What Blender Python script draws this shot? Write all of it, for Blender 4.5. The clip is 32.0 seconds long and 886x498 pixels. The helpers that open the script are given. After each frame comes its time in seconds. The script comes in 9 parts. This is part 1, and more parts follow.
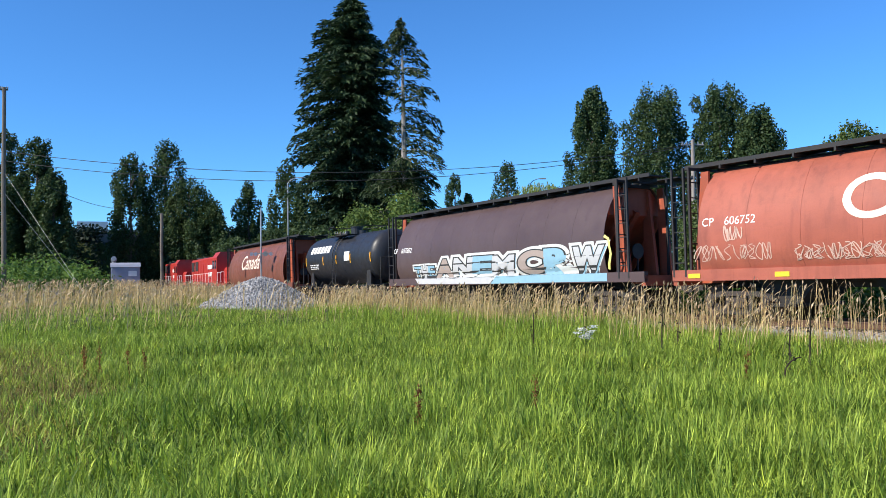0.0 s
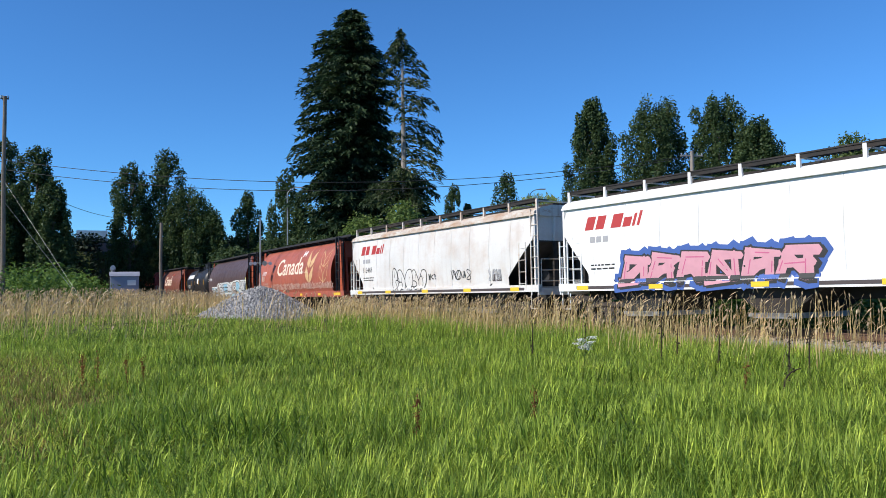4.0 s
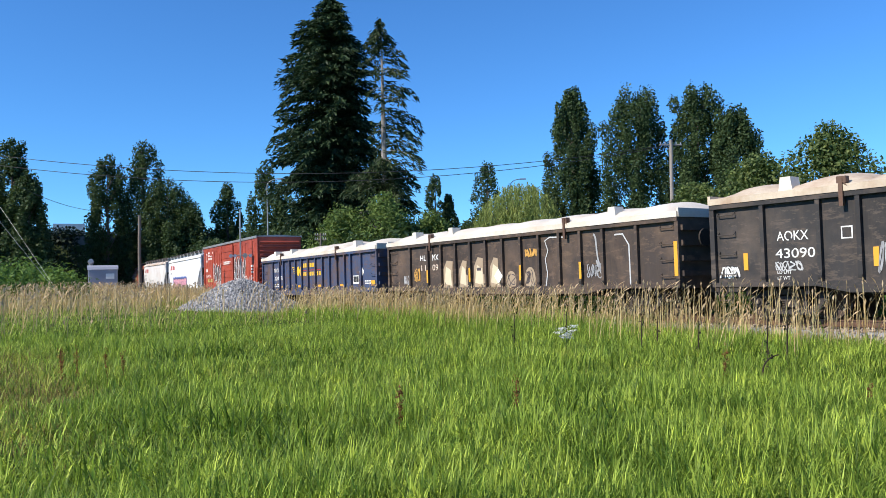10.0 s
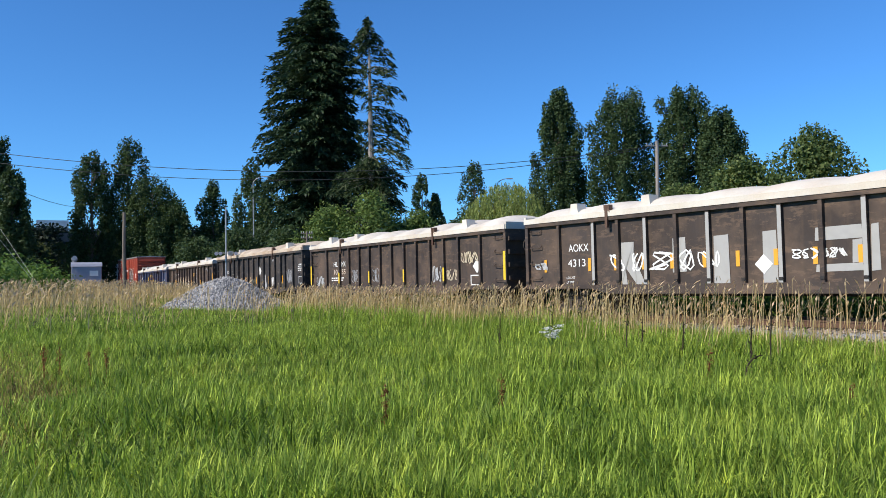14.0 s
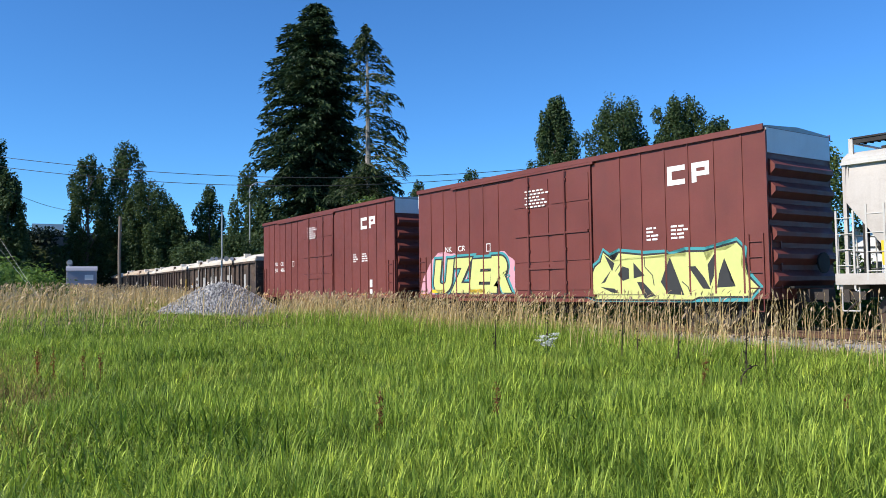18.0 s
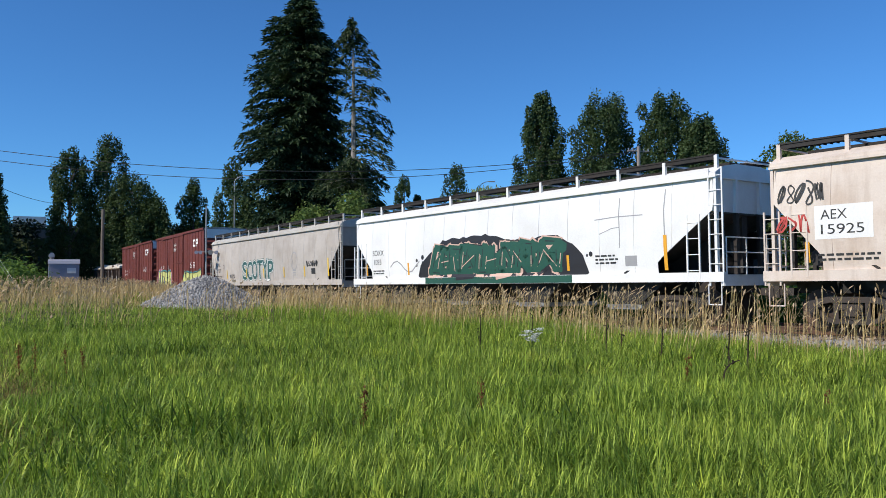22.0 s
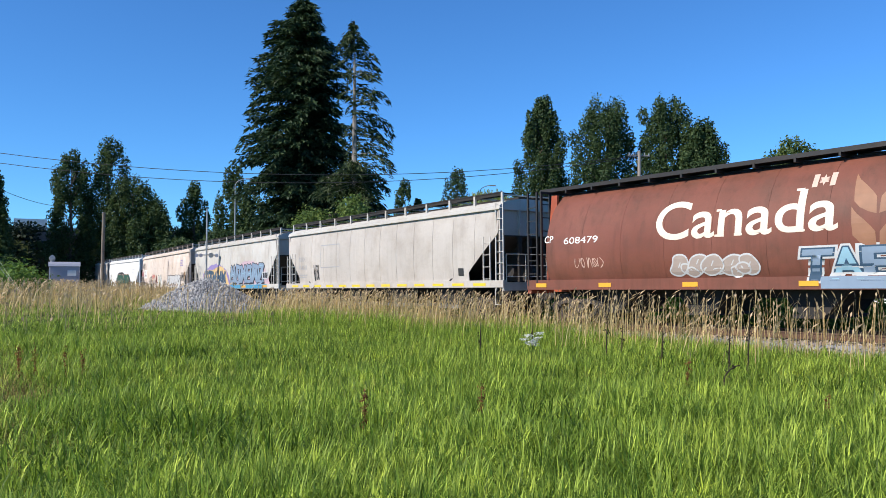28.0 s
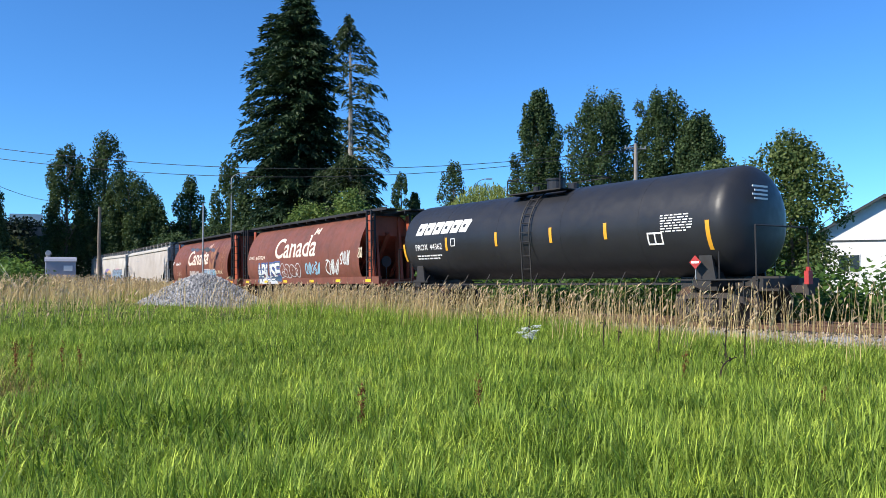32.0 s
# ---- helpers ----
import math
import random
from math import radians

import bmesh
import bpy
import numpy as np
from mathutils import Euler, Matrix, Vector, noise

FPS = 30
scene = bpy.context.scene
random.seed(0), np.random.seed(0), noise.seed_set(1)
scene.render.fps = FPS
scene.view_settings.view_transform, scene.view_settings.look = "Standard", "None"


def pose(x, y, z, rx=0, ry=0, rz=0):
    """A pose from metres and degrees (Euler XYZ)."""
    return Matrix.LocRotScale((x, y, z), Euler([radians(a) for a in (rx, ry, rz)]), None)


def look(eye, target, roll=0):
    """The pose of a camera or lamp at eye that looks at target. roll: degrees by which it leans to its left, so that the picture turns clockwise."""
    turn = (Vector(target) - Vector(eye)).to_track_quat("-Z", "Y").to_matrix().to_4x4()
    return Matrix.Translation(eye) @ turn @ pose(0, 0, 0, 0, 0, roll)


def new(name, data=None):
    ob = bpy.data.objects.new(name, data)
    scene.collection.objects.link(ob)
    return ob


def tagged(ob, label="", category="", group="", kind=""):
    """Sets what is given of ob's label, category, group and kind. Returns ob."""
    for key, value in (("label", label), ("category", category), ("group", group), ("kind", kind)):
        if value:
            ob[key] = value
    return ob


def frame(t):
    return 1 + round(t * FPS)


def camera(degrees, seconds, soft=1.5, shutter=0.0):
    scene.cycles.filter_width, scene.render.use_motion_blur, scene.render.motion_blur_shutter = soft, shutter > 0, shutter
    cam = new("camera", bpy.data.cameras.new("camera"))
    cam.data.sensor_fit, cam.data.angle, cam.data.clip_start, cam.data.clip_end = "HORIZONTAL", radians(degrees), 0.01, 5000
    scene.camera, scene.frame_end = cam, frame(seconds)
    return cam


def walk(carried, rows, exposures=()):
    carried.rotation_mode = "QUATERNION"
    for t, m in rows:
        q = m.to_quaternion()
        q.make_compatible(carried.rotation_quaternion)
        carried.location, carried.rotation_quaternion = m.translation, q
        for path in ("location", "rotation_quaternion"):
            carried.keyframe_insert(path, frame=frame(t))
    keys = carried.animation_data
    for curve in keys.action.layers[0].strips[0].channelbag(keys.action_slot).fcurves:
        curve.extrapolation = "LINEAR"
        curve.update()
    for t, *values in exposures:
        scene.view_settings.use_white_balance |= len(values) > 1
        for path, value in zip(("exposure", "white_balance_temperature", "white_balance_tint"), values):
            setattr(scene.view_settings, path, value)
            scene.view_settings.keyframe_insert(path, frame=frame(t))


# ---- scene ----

# ---------------------------------------------------------------- camera
EYE = (0.0, 0.0, 1.65)
cam = camera(57.95, 32.0, soft=0.5)
# seconds, turn to the right, tilt up, lean (degrees)
PATH = [
    (0, -0.000, 1.897, 0.921), (0.5, -0.097, 2.000, 0.937), (1, -0.172, 2.080, 1.014), (1.5, -0.213, 2.216, 0.959),
    (2, -0.165, 2.358, 0.947), (2.5, -0.102, 2.479, 0.954), (3, -0.102, 2.605, 0.874), (3.5, 0.060, 2.636, 0.707),
    (5.5, 0.051, 2.565, 0.831), (6, 0.048, 2.612, 0.800), (6.5, 0.109, 2.636, 0.792), (7, 0.254, 2.613, 0.873),
    (7.5, 0.385, 2.553, 0.933), (8, 0.552, 2.442, 1.054), (8.5, 0.657, 2.403, 1.072), (9, 0.930, 2.287, 1.217),
    (9.5, 1.228, 2.102, 1.249), (10, 1.395, 1.918, 1.274), (10.5, 1.457, 1.836, 1.189), (11, 1.506, 1.741, 1.096),
    (11.5, 1.631, 1.688, 0.984), (12, 1.826, 1.730, 0.824), (12.5, 1.966, 1.805, 0.881), (13, 2.125, 1.820, 0.882),
    (13.5, 2.188, 1.846, 0.926), (14, 2.366, 1.836, 0.943), (14.5, 2.582, 1.925, 0.789), (16.5, 3.049, 2.182, 0.694),
    (17, 2.904, 2.237, 0.727), (17.5, 2.751, 2.295, 0.621), (18, 2.644, 2.350, 0.434), (18.5, 2.532, 2.413, 0.123),
    (19, 2.423, 2.411, 0.060), (19.5, 2.296, 2.407, 0.016), (20, 2.225, 2.371, 0.114), (20.5, 2.417, 2.294, 0.093),
    (21, 2.452, 2.193, 0.185), (21.5, 2.834, 2.074, 0.269), (22, 3.689, 1.964, 0.203), (22.5, 4.579, 1.943, 0.265),
    (23, 4.865, 1.966, 0.046), (23.5, 4.771, 2.006, 0.147), (24, 4.649, 2.054, 0.194), (24.5, 4.524, 2.105, 0.180),
    (25, 4.367, 2.195, 0.302), (25.5, 4.247, 2.298, 0.258), (27.5, 3.703, 2.290, 0.046), (28, 3.657, 2.237, 0.007),
    (28.5, 3.553, 2.134, 0.058), (29, 3.433, 1.982, 0.232), (29.5, 3.425, 1.895, 0.218), (30, 3.404, 1.934, 0.269),
    (30.5, 3.543, 1.846, 0.180), (31, 3.614, 1.729, 0.282), (31.5, 3.775, 1.782, 0.178), (32, 3.887, 1.776, 0.249),
]


def aim(turn, tilt, lean):
    return pose(*EYE, 90 + tilt, 0, -turn) @ pose(0, 0, 0, 0, 0, -lean)


walk(cam, [(t, aim(y, p, r)) for t, y, p, r in PATH], exposures=[(0, 0.30), (2, 0.10), (6, 0.0), (8, 0.10), (10, 0.24), (12, 0.26), (14, 0.06), (17, 0.18), (19, 0.15), (20, 0.06), (21, -0.22), (22, -0.24), (23, -0.16), (25, -0.0), (29, 0.2), (32, 0.3)])

# ---------------------------------------------------------------- light
SUN_TO = Vector((-0.90, -0.44, 0.0)).normalized()
SUN_UP = radians(38)
world = bpy.data.worlds.new("sky")
scene.world = world
world.use_nodes = True
wn = world.node_tree
sky = wn.nodes.new("ShaderNodeTexSky")
sky.sky_type = "NISHITA"
sky.sun_disc = False
sky.sun_elevation = SUN_UP
sky.sun_rotation = math.atan2(SUN_TO.x, SUN_TO.y)
sky.altitude = 1200
sky.air_density = 1.0
sky.dust_density = 0.0
sky.ozone_density = 6.0
wn.nodes["Background"].inputs["Strength"].default_value = 0.135
tint = wn.nodes.new("ShaderNodeMix")
tint.data_type, tint.blend_type = "RGBA", "MULTIPLY"
tint.inputs["Factor"].default_value = 1.0
tint.inputs["B"].default_value = (0.50, 0.90, 1.20, 1.0)
wn.links.new(sky.outputs["Color"], tint.inputs["A"])
wn.links.new(tint.outputs["Result"], wn.nodes["Background"].inputs["Color"])
sun_data = bpy.data.lights.new("sun", "SUN")
sun_data.energy, sun_data.angle, sun_data.color = 5.6, radians(0.53), (1.0, 0.93, 0.82)
sun = new("sun", sun_data)
sun.matrix_world = look((0, 0, 60), Vector((0, 0, 60)) - Vector((SUN_TO.x * math.cos(SUN_UP), SUN_TO.y * math.cos(SUN_UP), math.sin(SUN_UP))))

# ---------------------------------------------------------------- plan
# along: metres along the line of the track from the point abreast of the camera; across: metres from the camera's own line
A = radians(34.436)
CA, SA = math.cos(A), math.sin(A)
TRACK, BEND, BEND_END = 20.34, 0.001974, 66.0


def across_at(s):
    if s <= 0:
        return TRACK
    e = min(s, BEND_END)
    return TRACK + 0.5 * BEND * e * e + BEND * e * (s - e)


def rail_z(s):
    e = max(-60.0, min(s, 85.0))
    return 0.445 - 0.01006 * e


def plan(s, n, z=0.0):
    return Vector((n * CA - s * SA, n * SA + s * CA, z))


def unplan(x, y):
    return -x * SA + y * CA, x * CA + y * SA


def on_track(s):
    """The pose of a thing that stands on the rails at s, facing along the train's way."""
    e = 0.0 if s < 0 else BEND * min(s, BEND_END)
    slope = -0.01006 if -60 < s < 85 else 0.0
    d = (plan(1, e) - plan(0, 0)).normalized()
    z = rail_z(s)
    side = Vector((-d.y, d.x, 0))
    d = Vector((d.x, d.y, slope)).normalized()
    up = d.cross(side)
    m = Matrix((d, side, up)).transposed().to_4x4()
    m.translation = plan(s, across_at(s), z)
    return m


def smooth(a, b, x):
    t = max(0.0, min(1.0, (x - a) / (b - a)))
    return t * t * (3 - 2 * t)


def ground_z(x, y):
    s, n = unplan(x, y)
    field = 0.40 * smooth(38, 70, s) * smooth(22, 10, n)
    off = abs(n - across_at(s))
    bed = rail_z(s) - 0.42
    w = smooth(7.5, 2.6, off)
    z = field * (1 - w) + bed * w
    bump = 0.07 * noise.noise((x * 0.35, y * 0.35, 0.0)) + 0.06 * noise.noise((x * 0.9, y * 0.9, 3.0))
    return z + bump * (1 - w)


# ---------------------------------------------------------------- materials
def nodes_of(name):
    m = bpy.data.materials.new(name)
    m.use_nodes = True
    nt = m.node_tree
    return m, nt, nt.nodes["Principled BSDF"]


def node(nt, kind, **values):
    n = nt.nodes.new(kind)
    for key, v in values.items():
        n.inputs[key].default_value = v
    return n


def coords(nt, space="Object", scale=(1, 1, 1)):
    if space == "World":
        src = nt.nodes.new("ShaderNodeNewGeometry").outputs["Position"]
    else:
        src = nt.nodes.new("ShaderNodeTexCoord").outputs["Object"]
    mp = nt.nodes.new("ShaderNodeMapping")
    mp.inputs["Scale"].default_value = scale
    nt.links.new(src, mp.inputs["Vector"])
    return mp.outputs["Vector"]


def noise_out(nt, vec, scale, detail=4.0, rough=0.55):
    n = node(nt, "ShaderNodeTexNoise", Scale=scale, Detail=detail, Roughness=rough)
    nt.links.new(vec, n.inputs["Vector"])
    return n.outputs["Fac"]


def ramp(nt, fac, stops):
    r = nt.nodes.new("ShaderNodeValToRGB")
    els = r.color_ramp.elements
    while len(els) < len(stops):
        els.new(0.5)
    for e, (p, c) in zip(els, stops):
        e.position = p
        e.color = (*c, 1) if len(c) == 3 else c
    nt.links.new(fac, r.inputs["Fac"])
    return r.outputs["Color"]


def mix(nt, fac, a, b, mode="MIX"):
    n = nt.nodes.new("ShaderNodeMix")
    n.data_type, n.blend_type = "RGBA", mode
    for sock, v in ((n.inputs["Factor"], fac), (n.inputs["A"], a), (n.inputs["B"], b)):
        if isinstance(v, bpy.types.NodeSocket):
            nt.links.new(v, sock)
        elif isinstance(v, (int, float)):
            sock.default_value = v
        else:
            sock.default_value = (*v, 1)
    return n.outputs["Result"]


def bump(nt, bsdf, height, strength, distance=0.02):
    b = node(nt, "ShaderNodeBump", Strength=strength, Distance=distance)
    nt.links.new(height, b.inputs["Height"])
    nt.links.new(b.outputs["Normal"], bsdf.inputs["Normal"])


def paint(name, col, dirt=0.4, dirt_col=(0.10, 0.06, 0.04), rough=0.5, metal=0.0, streak=0.6, spec=0.4, scuff=0.25):
    """Weathered paint on steel: blotches, vertical streaks, fine grain."""
    m, nt, b = nodes_of(name)
    col = tuple(c * 0.82 for c in col)
    v = coords(nt)
    vs = coords(nt, scale=(1.6, 1.6, 0.12))
    blot = ramp(nt, noise_out(nt, v, 0.9, 6, 0.6), [(0.45, (0, 0, 0)), (0.68, (1, 1, 1))])
    lines = ramp(nt, noise_out(nt, vs, 2.6, 5, 0.65), [(0.50, (0, 0, 0)), (0.78, (1, 1, 1))])
    fade = tuple(min(1, c * 1.25 + 0.02) for c in col)
    base = mix(nt, noise_out(nt, v, 0.35, 3), tuple(c * 0.88 for c in col), fade)
    d1 = node(nt, "ShaderNodeMath")
    d1.operation = "MULTIPLY"
    nt.links.new(blot, d1.inputs[0])
    d1.inputs[1].default_value = dirt
    base = mix(nt, d1.outputs[0], base, dirt_col)
    d2 = node(nt, "ShaderNodeMath")
    d2.operation = "MULTIPLY"
    nt.links.new(lines, d2.inputs[0])
    d2.inputs[1].default_value = dirt * streak
    base = mix(nt, d2.outputs[0], base, tuple(0.7 * c for c in dirt_col))
    # scuffs, rubbed along the side
    sc = ramp(nt, noise_out(nt, coords(nt, scale=(1.1, 1.1, 3.2)), 2.1, 8, 0.72), [(0.54, (0, 0, 0)), (0.60, (1, 1, 1))])
    d3 = node(nt, "ShaderNodeMath")
    d3.operation = "MULTIPLY"
    nt.links.new(sc, d3.inputs[0])
    d3.inputs[1].default_value = dirt * scuff
    base = mix(nt, d3.outputs[0], base, dirt_col)
    grain = noise_out(nt, v, 28, 3)
    base = mix(nt, 0.10, base, ramp(nt, grain, [(0.3, (0.2, 0.2, 0.2)), (0.7, (1, 1, 1))]), "MULTIPLY")
    nt.links.new(base, b.inputs["Base Color"])
    rr = ramp(nt, noise_out(nt, v, 3, 4), [(0.3, (rough * 0.85,) * 3), (0.7, (min(1, rough * 1.2),) * 3)])
    nt.links.new(rr, b.inputs["Roughness"])
    b.inputs["Metallic"].default_value = metal
    b.inputs["Specular IOR Level"].default_value = spec
    bump(nt, b, noise_out(nt, v, 1.1, 3), 0.35, 0.04)
    return m


def plain(name, col, rough=0.6, metal=0.0, var=0.15, scale=6.0, bumpy=0.1):
    m, nt, b = nodes_of(name)
    v = coords(nt)
    f = noise_out(nt, v, scale, 5)
    nt.links.new(mix(nt, f, tuple(c * (1 - var) for c in col), tuple(min(1, c * (1 + var)) for c in col)), b.inputs["Base Color"])
    b.inputs["Roughness"].default_value, b.inputs["Metallic"].default_value = rough, metal
    if bumpy:
        bump(nt, b, noise_out(nt, v, scale * 5, 3), bumpy, 0.01)
    return m


def leafy(name, dark, light, through_col, trans=0.3, rough=0.55, low=(0.42, 0.56, 0.48), clump=0.0):
    """Leaves and blades: each piece its own tint, some light comes through."""
    m, nt, b = nodes_of(name)
    g = nt.nodes.new("ShaderNodeNewGeometry")
    vw = coords(nt, "World")
    broad = noise_out(nt, vw, 1.0, 5, 0.65)
    col = ramp(nt, g.outputs["Random Per Island"], [(0.0, dark), (0.55, tuple((a + c) / 2 for a, c in zip(dark, light))), (1.0, light)])
    col = mix(nt, 0.7, col, ramp(nt, broad, [(0.32, low), (0.5, (1.0, 1.0, 1.0)), (0.68, (1.35, 1.22, 1.0))]), "MULTIPLY")
    if clump:
        col = mix(nt, clump, col, ramp(nt, noise_out(nt, vw, 3.6, 3, 0.6), [(0.36, (0.45, 0.50, 0.42)), (0.50, (0.95, 1.0, 0.95)), (0.66, (1.55, 1.45, 1.20))]), "MULTIPLY")
    nt.links.new(col, b.inputs["Base Color"])
    b.inputs["Roughness"].default_value = rough
    b.inputs["Specular IOR Level"].default_value = 0.16
    t = nt.nodes.new("ShaderNodeBsdfTranslucent")
    nt.links.new(mix(nt, 0.5, col, through_col), t.inputs["Color"])
    ms = nt.nodes.new("ShaderNodeMixShader")
    ms.inputs[0].default_value = trans
    nt.links.new(b.outputs[0], ms.inputs[1])
    nt.links.new(t.outputs[0], ms.inputs[2])
    nt.links.new(ms.outputs[0], nt.nodes["Material Output"].inputs["Surface"])
    return m


